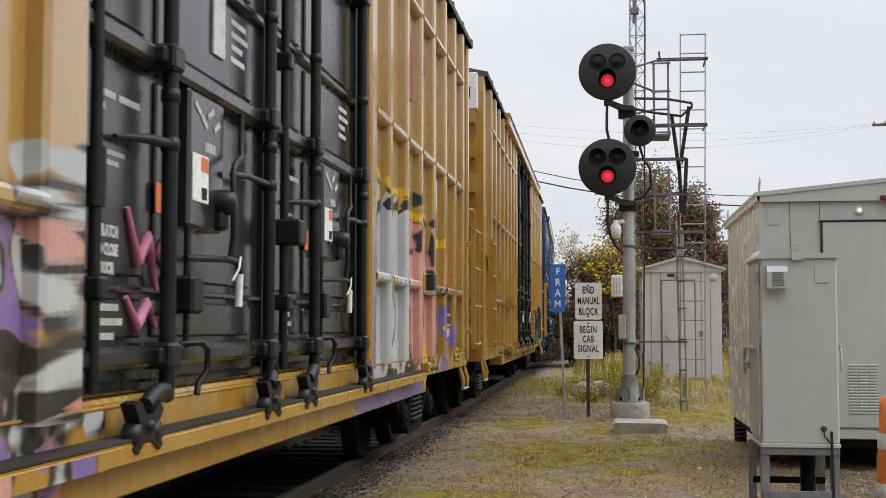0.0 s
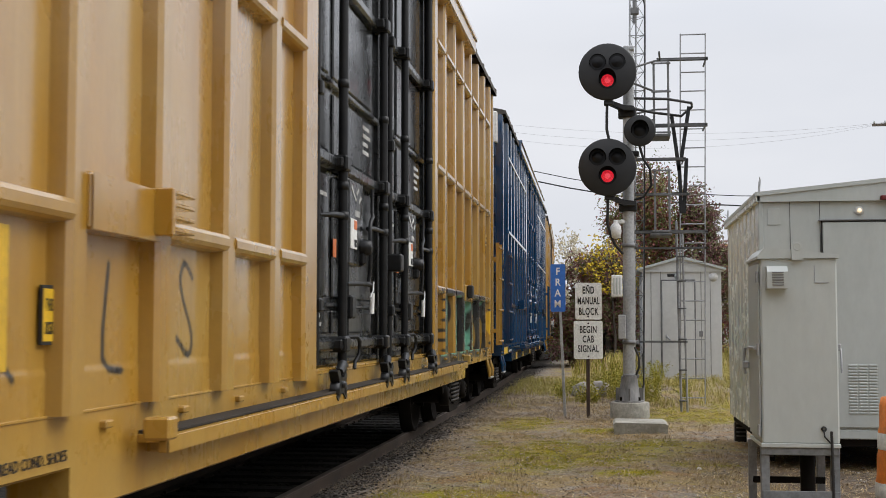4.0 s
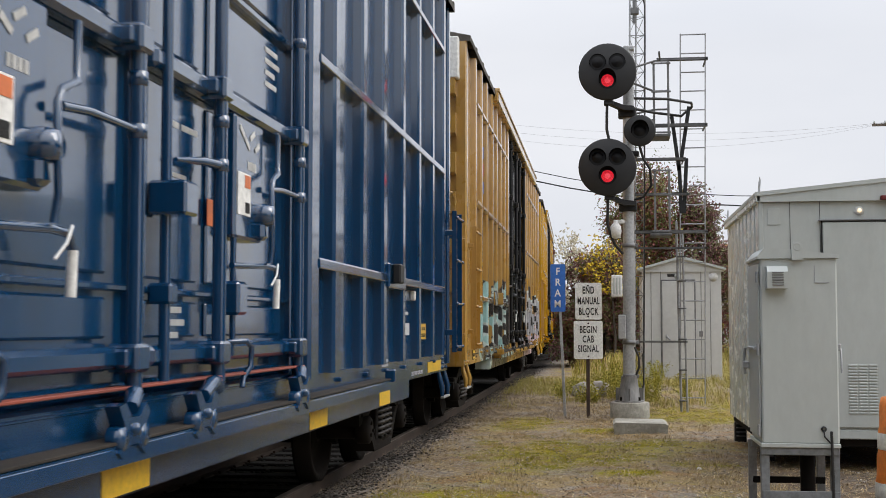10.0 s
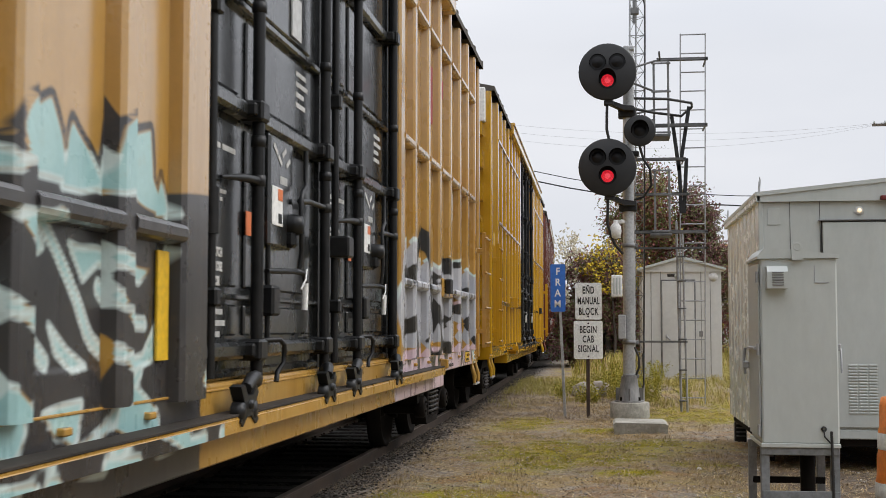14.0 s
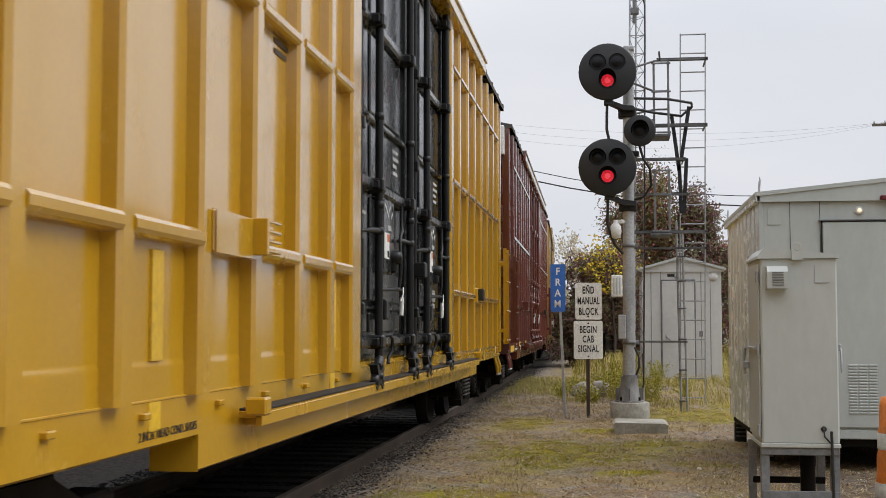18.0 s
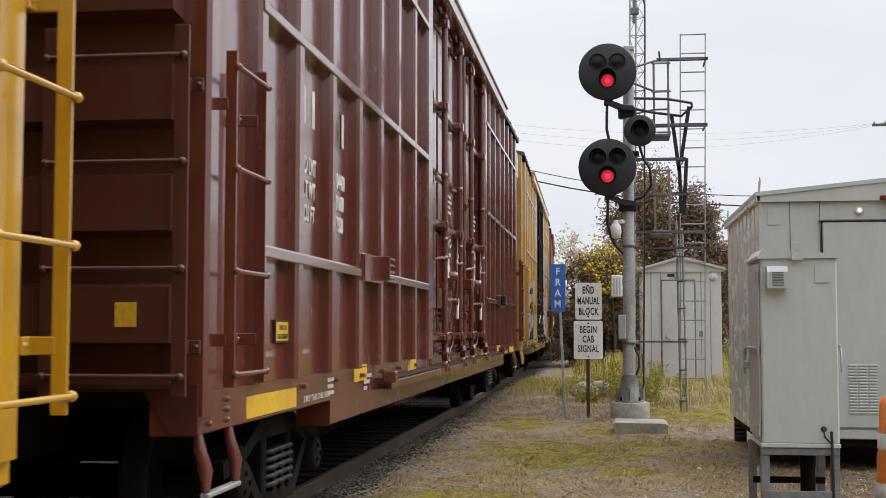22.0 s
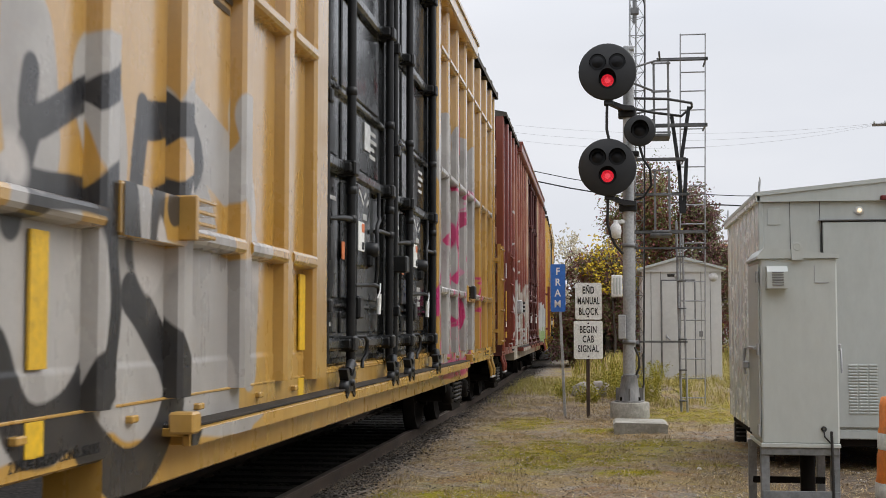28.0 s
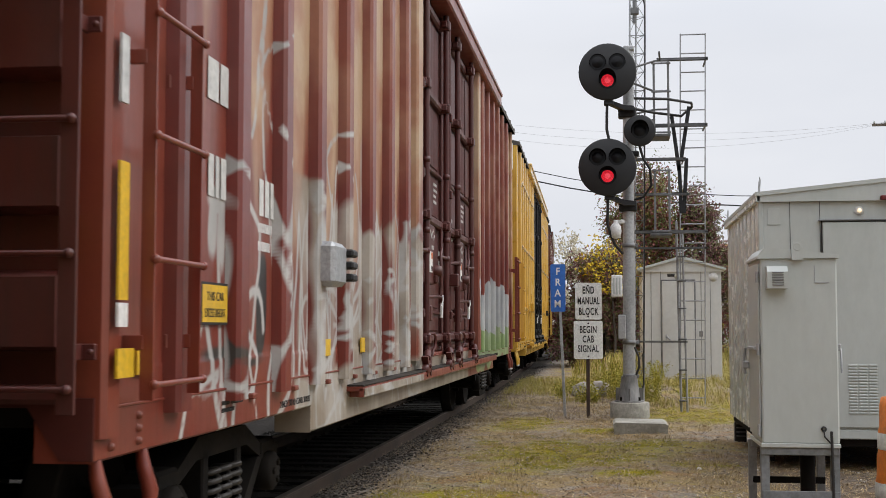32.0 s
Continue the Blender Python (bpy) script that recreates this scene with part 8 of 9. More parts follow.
# ---- relay house ----
rh = thing("relay_house", pose(0, 0, 0), "pale grey metal relay house with ribbed side and door", "signal building")
X0, X1, Y0, Y1, Z0, Z1 = 1.45, 5.75, 12.5, 15.9, 0.29, 2.59
part("front_wall", Mesh().box(X0 + 0.02, X1, Y0, Y0 + 0.08, Z0 + 0.02, Z1, 0.008), M_GREYBOX, rh, "smooth pale grey metal wall")
part("back_wall", Mesh().box(X0 + 0.02, X1, Y1 - 0.08, Y1, Z0 + 0.02, Z1, 0.008), M_GREYBOX, rh)
part("end_wall", Mesh().box(X1 - 0.06, X1 + 0.001, Y0 + 0.08, Y1 - 0.08, Z0 + 0.02, Z1, 0.006), M_GREYBOX, rh)
part("side_wall", Mesh().box(X0 + 0.022, X0 + 0.07, Y0 + 0.082, Y1 - 0.082, Z0 + 0.02, Z1), M_SHELTER, rh)
ribs = 9
for i in range(ribs):
    a = Y0 + (Y1 - Y0) * i / ribs
    b = Y0 + (Y1 - Y0) * (i + 1) / ribs
    sh = Mesh().add([(X0 + 0.02, a, Z0), (X0 + 0.02, a + 0.03, Z0), (X0 - 0.012, a + 0.07, Z0), (X0 - 0.012, b - 0.06, Z0), (X0 + 0.02, b - 0.02, Z0), (X0 + 0.02, b, Z0)] + [(X0 + 0.02, a, Z1), (X0 + 0.02, a + 0.03, Z1), (X0 - 0.012, a + 0.07, Z1), (X0 - 0.012, b - 0.06, Z1), (X0 + 0.02, b - 0.02, Z1), (X0 + 0.02, b, Z1)], [(j, j + 1, j + 7, j + 6) for j in range(5)])
    part("cladding_panel", sh, M_SHELTER, rh, "ribbed aluminium cladding")
part("roof", Mesh().prism([(X0 - 0.05, 2.68), (3.6, 2.90), (X1 + 0.05, 2.68), (X1 + 0.05, 2.64), (3.6, 2.86), (X0 - 0.05, 2.64)], Y0 - 0.06, Y1 + 0.06, "y"), M_GREYBOX, rh)
part("fascia", Mesh().prism([(X0 - 0.03, 2.585), (X1 + 0.03, 2.585), (X1 + 0.03, 2.67), (3.6, 2.88), (X0 - 0.03, 2.67)], Y0 - 0.045, Y0 - 0.004, "y"), M_GREYBOX, rh)
part("eave_trim", Mesh().box(X0 - 0.045, X0 + 0.0, Y0 - 0.045, Y1 + 0.05, 2.585, 2.66, 0.006), M_SHELTER, rh)
part("corner_trim", Mesh().box(X0 - 0.018, X0 + 0.03, Y0 - 0.012, Y0 + 0.04, Z0, Z1, 0.006), M_GREYBOX, rh)
for x in (1.735, 2.02):
    part("wall_seam", Mesh().box(x - 0.0025, x + 0.0025, Y0 - 0.004, Y0, 0.37, Z1), M_INK, rh)
part("base_rail", Mesh().box(X0, X1, Y0 - 0.02, Y0 + 0.08, Z0 - 0.01, 0.37, 0.008), M_GREYBOX, rh)
dr_ = part("door", Mesh().box(2.04, 2.98, Y0 - 0.035, Y0 - 0.002, 0.39, 2.38, 0.008), M_GREYBOX, rh, "pale grey steel door with louvres")
part("door_gap", Mesh().box(2.028, 2.037, Y0 - 0.02, Y0 - 0.001, 0.39, 2.39).box(2.03, 2.985, Y0 - 0.02, Y0 - 0.001, 2.382, 2.388), M_INK, rh)
part("door_header", Mesh().box(2.0, 3.02, Y0 - 0.05, Y0 - 0.002, 2.392, 2.404, 0.003), M_LATTICE, rh)
for c in range(3):
    for k in range(17):
        part("louvre", Mesh().box(2.255 + 0.095 * c, 2.335 + 0.095 * c, Y0 - 0.048, Y0 - 0.032, 0.525 + 0.0285 * k, 0.542 + 0.0285 * k, 0.004), M_GREYBOX, dr_)
part("wall_lamp", Mesh().lathe([(0, 0.03), (0.03, 0.03), (0.045, 0.0)], 16, pose(2.39, Y0 - 0.002, 2.49, 90, 0, 0)), M_OPAL, rh)
part("bulb", Mesh().lathe([(0, 0.03), (0.016, 0.022), (0.02, 0.0)], 12, pose(2.39, Y0 - 0.034, 2.49, 90, 0, 0)), M_BULB, rh, "lit lamp")
part("cover_plate", Mesh().box(1.52, 1.64, Y0 - 0.008, Y0, 2.36, 2.52, 0.002), M_GREYBOX, rh)
part("red_beacon", Mesh().box(2.58, 2.80, Y0 - 0.12, Y0 - 0.045, 2.585, 2.63, 0.01), surface("dark_red_cover", (0.16, 0.02, 0.02), None, 0.5), rh, "dark red cover")
for y in (Y0, Y1):
    part("lifting_lug", Mesh().prism([(X0 - 0.024, 2.6), (X0 + 0.0, 2.66), (X0 + 0.012, 2.80), (X0 + 0.002, 2.84), (X0 - 0.01, 2.78)], y - 0.01, y + 0.01, "y"), M_GALV, rh)
part("floor_pan", Mesh().box(X0 + 0.03, X1 - 0.03, Y0 + 0.05, Y1 - 0.05, 0.2, 0.29, 0.01), M_STEEL_DARK, rh)
for x, y in ((X0 + 0.10, Y1 - 0.15), (X0 + 0.14, Y0 + 0.9), (X1 - 0.2, Y0 + 0.5), (X1 - 0.2, Y1 - 0.3), (2.9, Y0 + 0.3)):
    blk = part("support_block", Mesh().box(x - 0.07, x + 0.07, y - 0.07, y + 0.07, ground_z(x, y) - 0.03, 0.2, 0.01), M_BLACKP, rh, "black support block")
    for k in range(4):
        part("block_rib", Mesh().box(x - 0.055, x + 0.055, y - 0.085, y - 0.07, 0.02 + 0.05 * k, 0.035 + 0.05 * k, 0.003), M_LATTICE, blk)

# ---- instrument case on legs ----
cs = thing("instrument_case", pose(0, 0, 0), "pale grey steel instrument case on a galvanised stand", "cabinet")
CX0, CX1, CY0, CY1 = 1.06, 1.598, 9.2, 9.9
part("body", Mesh().box(CX0, CX1, CY0, CY1, 0.525, 1.86, 0.012), M_GREYBOX, cs, "pale grey enamelled steel body")
part("roof", Mesh().prism([(CX0 - 0.02, 1.852), (CX1 + 0.015, 1.852), (CX1 + 0.015, 1.878), (1.30, 1.915), (1.09, 1.93), (CX0 - 0.02, 1.87)], CY0 - 0.02, CY1 + 0.03, "y"), M_GREYBOX, cs)
part("bottom_trim", Mesh().box(CX0 - 0.012, CX1 + 0.004, CY0 - 0.012, CY1, 0.50, 0.53, 0.004), M_GREYBOX, cs)
vb = part("vent_box", Mesh().prism([(CY0 - 0.09, 1.635), (CY0 - 0.09, 1.755), (CY0 - 0.05, 1.795), (CY0, 1.795), (CY0, 1.635)], 1.10, 1.245, "x"), M_GREYBOX, cs, "louvred vent box")
for k in range(6):
    part("louvre", Mesh().box(1.135, 1.215, CY0 - 0.098, CY0 - 0.088, 1.655 + 0.018 * k, 1.664 + 0.018 * k, 0.002), M_LATTICE, vb)
for z0, z1 in ((1.46, 1.70), (0.72, 0.94)):
    for k in range(11):
        z = z0 + (z1 - z0) * k / 11
        part("side_louvre", Mesh().box(CX0 - 0.012, CX0 + 0.002, 9.42, 9.6, z, z + 0.011, 0.002), M_GREYBOX, cs)
sd = part("side_door", Mesh().box(CX0 - 0.014, CX0 - 0.002, CY0 + 0.03, CY1 - 0.02, 0.56, 1.82, 0.004), M_GREYBOX, cs, "hinged steel door")
part("handle", Mesh().box(CX0 - 0.04, CX0 - 0.012, 9.3, 9.85, 1.19, 1.215, 0.005).tube([(CX0 - 0.05, 9.82, 1.2), (CX0 - 0.06, 9.83, 1.1), (CX0 - 0.05, 9.83, 1.0)], 0.012, 6).box(CX0 - 0.07, CX0 - 0.02, 9.80, 9.86, 1.04, 1.10, 0.01), M_GALV, sd)
for z in (0.62, 1.2, 1.72):
    part("hinge", Mesh().tube([(CX0 - 0.02, CY0 + 0.02, z - 0.04), (CX0 - 0.02, CY0 + 0.02, z + 0.04)], 0.012, 8), M_GALV, sd)
part("lifting_eye", Mesh().box(1.285, 1.35, CY0 - 0.04, CY0, 1.845, 1.87, 0.004).prism([(1.278, 1.84), (1.356, 1.84), (1.356, 1.95), (1.34, 1.972), (1.295, 1.972), (1.278, 1.95)], CY0 - 0.048, CY0 - 0.038, "y").lathe([(0.018, 0.0), (0.026, 0.002), (0.03, 0.0)], 16, pose(1.317, CY0 - 0.049, 1.935, 90, 0, 0)), M_GREYBOX, cs)
part("name_frame", Mesh().box(1.44, 1.54, CY0 - 0.006, CY0, 1.675, 1.68, 0.001).box(1.44, 1.445, CY0 - 0.006, CY0, 1.68, 1.80, 0.001), M_GALV, cs)
part("latch_rod", Mesh().tube([(CX1 + 0.02, CY0 + 0.1, 1.22), (CX1 + 0.03, CY0 + 0.08, 1.2), (CX1 + 0.035, CY0 + 0.08, 1.03)], 0.009, 6).box(CX1, CX1 + 0.03, CY0 + 0.06, CY0 + 0.14, 1.19, 1.24, 0.006), M_GALV, cs)
part("conduit", Mesh().tube([(1.545, CY0 - 0.03, -0.06), (1.54, CY0 - 0.03, 0.3), (1.535, CY0 - 0.03, 0.62)], 0.011, 6).tube([(1.535, CY0 - 0.02, 0.53), (1.49, CY0 - 0.02, 0.58), (1.485, CY0 - 0.01, 0.63)], 0.006, 6), M_CABLE, cs)
part("gland", Mesh().lathe([(0.008, 0.012), (0.02, 0.01), (0.02, 0.0)], 12, pose(1.487, CY0, 0.635, 90, 0, 0)), M_CABLE, cs)
for x, y in ((CX0 + 0.02, CY0 + 0.03), (CX1 - 0.03, CY0 + 0.03), (CX0 + 0.0, CY1 - 0.04), (CX1 - 0.03, CY1 - 0.04)):
    part("leg", Mesh().box(x - 0.03, x + 0.03, y - 0.005, y + 0.005, ground_z(x, y) - 0.03, 0.5, 0.003).box(x - 0.03, x - 0.02, y, y + 0.05, ground_z(x, y) - 0.03, 0.5, 0.003), M_STAND if y < 9.5 else M_LATTICE, cs, "galvanised angle leg")
for y in (CY0 + 0.03, CY1 - 0.04):
    part("stand_rail", Mesh().box(CX0 - 0.01, CX1, y - 0.02, y + 0.02, 0.445, 0.50, 0.005), M_STAND, cs)
    part("stand_brace", Mesh().box(CX0, CX1, y - 0.01, y + 0.01, 0.13 if y < 9.5 else 0.17, 0.19 if y < 9.5 else 0.22, 0.004), M_STAND if y < 9.5 else M_STEEL_DARK, cs)
part("cable_riser", Mesh().tube([(1.43, 9.6, -0.1), (1.43, 9.6, 0.52)], 0.055, 12), M_STEEL_DARK, cs, "dark cable riser pipe")

# ---- traffic drum ----
drum = thing("traffic_drum", pose(2.19, 9.6, ground_z(2.19, 9.6)), "orange and white banded plastic traffic drum", "traffic drum")
part("body", Mesh().lathe([(0.0, 0.03), (0.30, 0.03), (0.29, 0.10), (0.275, 0.12), (0.27, 0.27), (0.262, 0.30), (0.258, 0.45), (0.25, 0.48), (0.246, 0.63), (0.238, 0.66), (0.234, 0.82), (0.22, 0.88), (0.06, 0.90), (0.05, 0.96), (0.0, 0.97)], 32), M_ORANGE, drum)
for a, b, r0, r1 in ((0.14, 0.26, 0.277, 0.274), (0.50, 0.62, 0.252, 0.249)):
    part("reflective_band", Mesh().lathe([(r0, a), (r0 + 0.002, a + 0.005), (r1 + 0.002, b - 0.005), (r1, b)], 32), M_REFL, drum, "white reflective band")
part("base_ring", Mesh().lathe([(0.27, 0.0), (0.42, 0.0), (0.42, 0.04), (0.31, 0.07), (0.29, 0.05)], 24), M_RUBBER, drum)


# ---- plants ----
def leaf_material(name, ramp_cols):
    mat, n, l, b = nodes(name)
    g = n.new("ShaderNodeNewGeometry")
    r = n.new("ShaderNodeValToRGB")
    r.color_ramp.interpolation = "LINEAR"
    els = r.color_ramp.elements
    for i, (p, c) in enumerate(ramp_cols):
        e = els[i] if i < 2 else els.new(p)
        e.position, e.color = p, (*c, 1)
    l.new(g.outputs["Random Per Island"], r.inputs["Fac"])
    l.new(r.outputs["Color"], b.inputs["Base Color"])
    b.inputs["Roughness"].default_value = 0.6
    b.inputs["Specular IOR Level"].default_value = 0.3
    return mat


def leaves(spots, sizes, seed, tall=1.0):
    """Small bent leaves (two triangles each) at the spots."""
    r = np.random.RandomState(seed)
    n = len(spots)
    sp_, s = np.array(spots), np.array(sizes)
    a = r.normal(size=(n, 3))
    a /= np.linalg.norm(a, axis=1)[:, None]
    b = np.cross(a, r.normal(size=(n, 3)))
    b /= np.linalg.norm(b, axis=1)[:, None]
    c = np.cross(a, b)
    p = np.stack([sp_ - a * s[:, None] * tall, sp_ + b * s[:, None] * 0.45 + c * s[:, None] * 0.12, sp_ + a * s[:, None] * tall, sp_ - b * s[:, None] * 0.45 + c * s[:, None] * 0.12], 1)
    f = np.array([(0, 1, 2), (0, 2, 3)])[None] + 4 * np.arange(n)[:, None, None]
    me = bpy.data.meshes.new("leaves")
    me.from_pydata(p.reshape(-1, 3).tolist(), [], f.reshape(-1, 3).tolist())
    return me


def tree(x, y, z, height, width, seed, mat, label, n_leaf, leaf, low=0.15, name="tree", taper=0.0, trunk_r=0.12):
    r = random.Random(seed)
    ob = thing(name, pose(x, y, z), label, "tree")
    part("trunk", Mesh().tube([(0, 0, -0.3), (0.05, 0, height * 0.2), (-0.04, 0.05, height * 0.5), (0.02, 0, height * 0.85)], [trunk_r, trunk_r * 0.85, trunk_r * 0.5, trunk_r * 0.12], 10), M_BARK, ob)
    tips = []
    for i in range(26):
        zz = height * (low + (0.9 - low) * (i + r.random()) / 26)
        a = r.uniform(0, 2 * math.pi)
        k = (zz / height - low) / (1 - low)
        reach = width * 0.5 * (0.55 + 0.6 * math.sin(math.pi * min(1, 0.25 + 0.75 * k)) - 0.45 * k * k) * (1 - taper * k) * r.uniform(0.7, 1.15)
        p = [Vector((0, 0, zz * 0.8)), Vector((math.cos(a) * reach * 0.5, math.sin(a) * reach * 0.5, zz * 0.93)), Vector((math.cos(a) * reach, math.sin(a) * reach, zz + r.uniform(-0.1, 0.3)))]
        part("limb", Mesh().tube(p, [trunk_r * 0.3, trunk_r * 0.2, trunk_r * 0.06], 5), M_BARK, ob)
        for q in range(7):
            t = r.uniform(0.35, 1.05)
            base = p[1] * (1 - t) * 2 * t + p[2] * t * t + p[0] * (1 - t) ** 2
            tips.append((base + Vector((r.gauss(0, 1), r.gauss(0, 1), r.gauss(0, 0.8))) * width * 0.07, r.uniform(0.4, 1.0) * width * 0.075))
    tips.append((Vector((0, 0, height * 0.95)), width * 0.06))
    spots, sizes = [], []
    for _ in range(n_leaf):
        c, s = tips[r.randrange(len(tips))]
        spots.append(c + Vector((r.gauss(0, 1), r.gauss(0, 1), r.gauss(0, 1))) * s)
        sizes.append(leaf * r.uniform(0.6, 1.3))
    part("crown", leaves(spots, sizes, seed), mat, ob)
    return ob


L_MIX = leaf_material("autumn_leaves_mixed", [(0.0, (0.14, 0.05, 0.045)), (1.0, (0.34, 0.27, 0.06)), (0.22, (0.26, 0.09, 0.075)), (0.45, (0.20, 0.085, 0.07)), (0.55, (0.12, 0.14, 0.05)), (0.88, (0.20, 0.21, 0.07))])
L_DARK = leaf_material("dark_purple_leaves", [(0.0, (0.15, 0.07, 0.075)), (1.0, (0.24, 0.25, 0.10)), (0.45, (0.24, 0.11, 0.105)), (0.65, (0.15, 0.16, 0.075))])
L_YEL = leaf_material("yellow_leaves", [(0.0, (0.42, 0.30, 0.02)), (1.0, (0.75, 0.58, 0.05)), (0.5, (0.55, 0.42, 0.03))])
L_PALE = leaf_material("pale_autumn_leaves", [(0.0, (0.52, 0.44, 0.28)), (1.0, (0.70, 0.65, 0.50)), (0.5, (0.58, 0.53, 0.40))])
L_GRASS = leaf_material("autumn_grass", [(0.0, (0.24, 0.22, 0.03)), (1.0, (0.52, 0.40, 0.18)), (0.35, (0.32, 0.29, 0.045)), (0.65, (0.42, 0.34, 0.10))])
L_MOSS = leaf_material("short_green_grass", [(0.0, (0.20, 0.21, 0.012)), (1.0, (0.50, 0.40, 0.035)), (0.5, (0.34, 0.31, 0.018))])
L_WEED = leaf_material("weed_leaves", [(0.0, (0.18, 0.185, 0.02)), (1.0, (0.42, 0.35, 0.05)), (0.5, (0.29, 0.265, 0.03))])
L_BROWN = leaf_material("brown_stalks", [(0.0, (0.12, 0.085, 0.058)), (1.0, (0.40, 0.32, 0.23)), (0.5, (0.25, 0.19, 0.125))])
L_STRAW = leaf_material("dry_straw", [(0.0, (0.28, 0.20, 0.09)), (1.0, (0.54, 0.42, 0.22)), (0.5, (0.38, 0.28, 0.13))])

tree(1.1, 46, 0.15, 7.0, 5.2, 3, L_MIX, "autumn tree with mixed dark red and green leaves", 60000, 0.066, 0.05, taper=0.55)
tree(3.2, 47, 0.15, 6.6, 3.6, 7, L_DARK, "dark purple-leaved tree behind the hut", 26000, 0.064, 0.1, taper=0.4)
tree(-0.2, 44, 0.1, 3.9, 3.2, 9, L_DARK, "dark reddish shrub behind the signs", 40000, 0.06, 0.02, "shrub")
tree(0.05, 43.0, 0.1, 4.5, 2.0, 13, L_YEL, "shrub with bright yellow autumn leaves", 1100, 0.07, 0.6, "shrub", trunk_r=0.06)
tree(5.4, 45, 0.15, 4.2, 3.6, 17, L_MIX, "low autumn shrub behind the hut", 14000, 0.07, 0.05, "shrub")
tree(-2.6, 75, 0, 7.6, 2.6, 21, L_PALE, "pale sparse birch in the distance", 2600, 0.11, 0.1, trunk_r=0.07)
tree(-1.7, 72, 0, 6.4, 2.2, 23, L_PALE, "pale sparse birch in the distance", 1800, 0.11, 0.1, trunk_r=0.06)
for i, (x, y, h, w) in enumerate(((-3.4, 80, 4.0, 4), (0.5, 62, 4.2, 5), (7.5, 60, 5.0, 5), (11, 64, 6, 6), (-1.2, 55, 2.6, 3.2))):
    tree(x, y, 0, h, w, 31 + i, L_MIX, "autumn shrub in the distance", 5000, 0.13, 0.03, "shrub")


def tufts(name, n, area, hgt, mat, label, seed, keep=None, width=0.006, lean=0.6):
    """Upright bent blades in one mesh."""
    r = random.Random(seed)
    v, f = [], []
    while len(f) < 2 * n:
        x, y = area(r)
        if keep and not keep(x, y):
            continue
        z = ground_z(x, y) - 0.01
        for _ in range(r.randint(4, 9)):
            a, h = r.uniform(0, 6.28), hgt * r.uniform(0.4, 1.2)
            bx, by = x + r.gauss(0, 0.03), y + r.gauss(0, 0.03)
            dx, dy = math.cos(a) * h * r.uniform(0.1, lean), math.sin(a) * h * r.uniform(0.1, lean)
            px, py = -math.sin(a) * width, math.cos(a) * width
            k = len(v)
            v += [(bx - px, by - py, z), (bx + px, by + py, z), (bx + dx * 0.4 + px * 0.7, by + dy * 0.4 + py * 0.7, z + h * 0.65), (bx + dx * 0.4 - px * 0.7, by + dy * 0.4 - py * 0.7, z + h * 0.65), (bx + dx, by + dy, z + h)]
            f += [(k, k + 1, k + 2, k + 3), (k + 3, k + 2, k + 4)]
    me = bpy.data.meshes.new(name)
    me.from_pydata(v, [], f)
    me.materials.append(mat)
    return tagged(new(name, me), label, "grass", kind="stuff")


def patchy(x, y):
    return noise.noise((x * 0.55, y * 0.4, 2.0)) + 0.4 * noise.noise((x * 1.7, y * 1.3, 5.0))


def clear(x, y):
    return not (1.4 < x < 5.8 and 12.4 < y < 16.0) and not (-0.05 < x < 0.8 and 16.2 < y < 17.6) and not (-0.05 < x < 0.6 and 19.3 < y < 19.95)


tufts("short_grass", 110000, lambda r: (r.uniform(-2.0, 4.2), 7.5 + 19 * r.random() ** 1.3), 0.020, L_MOSS, "short mossy green grass in patches on the verge", 1, lambda x, y: clear(x, y) and in_bed(x, y) > 0.18, 0.0022)
tufts("dry_grass", 30000, lambda r: (r.uniform(-2.1, 4.2), 7.5 + 20 * r.random() ** 1.2), 0.024, L_STRAW, "dry straw-coloured grass on the verge", 2, lambda x, y: clear(x, y) and patchy(x + 7, y) > 0.0 and in_bed(x, y) < 0.1, 0.0018, 1.4)
tufts("verge_tufts", 15000, lambda r: (r.uniform(-2.15, 1.5), 10 + 14 * r.random()), 0.065, L_STRAW, "pale dry grass tufts by the track", 5, lambda x, y: clear(x, y) and noise.noise((x * 1.6, y * 1.1, 4)) > 0.1 and noise.noise((x * 6, y * 5, 8)) > 0.05, 0.0016, 1.5)
tufts("dry_stalks", 30000, lambda r: (r.uniform(-2.35, 1.2), r.uniform(18.3, 29)), 0.07, L_BROWN, "brown dead stalks by the signs", 8, lambda x, y: clear(x, y) and x > track_x(y) + 1.15 and noise.noise((x * 0.9, y * 0.7, 19)) > -0.25 and in_bed(x, y) < 0.2, 0.0016, 3.2)
tufts("trackside_litter", 26000, lambda r: (track_x(12) + 0.86 + abs(r.gauss(0, 0.42)), 7.5 + 22 * r.random() ** 1.3), 0.03, L_BROWN, "brown dead grass and stalks beside the rail", 15, lambda x, y: clear(x, y) and noise.noise((x * 1.9, y * 1.2, 29)) > -0.15, 0.0016, 3.0)
tufts("tall_weeds", 34000, lambda r: (r.uniform(-2.3, 6.5), r.uniform(21.5, 33)), 0.17, L_GRASS, "yellow-green weeds and grass round the hut", 3, lambda x, y: not (0.6 < x < 2.5 and y > 27.9) and clear(x, y) and (y > 25.5 or noise.noise((x * 0.8, y * 0.6, 9)) > 0.12), 0.0026, 1.3)
tufts("far_grass", 24000, lambda r: (r.uniform(-4, 14), r.uniform(33, 70)), 0.4, L_GRASS, "rough autumn grass behind the hut", 4, lambda x, y: x > track_x(y) + 2.5, 0.012)


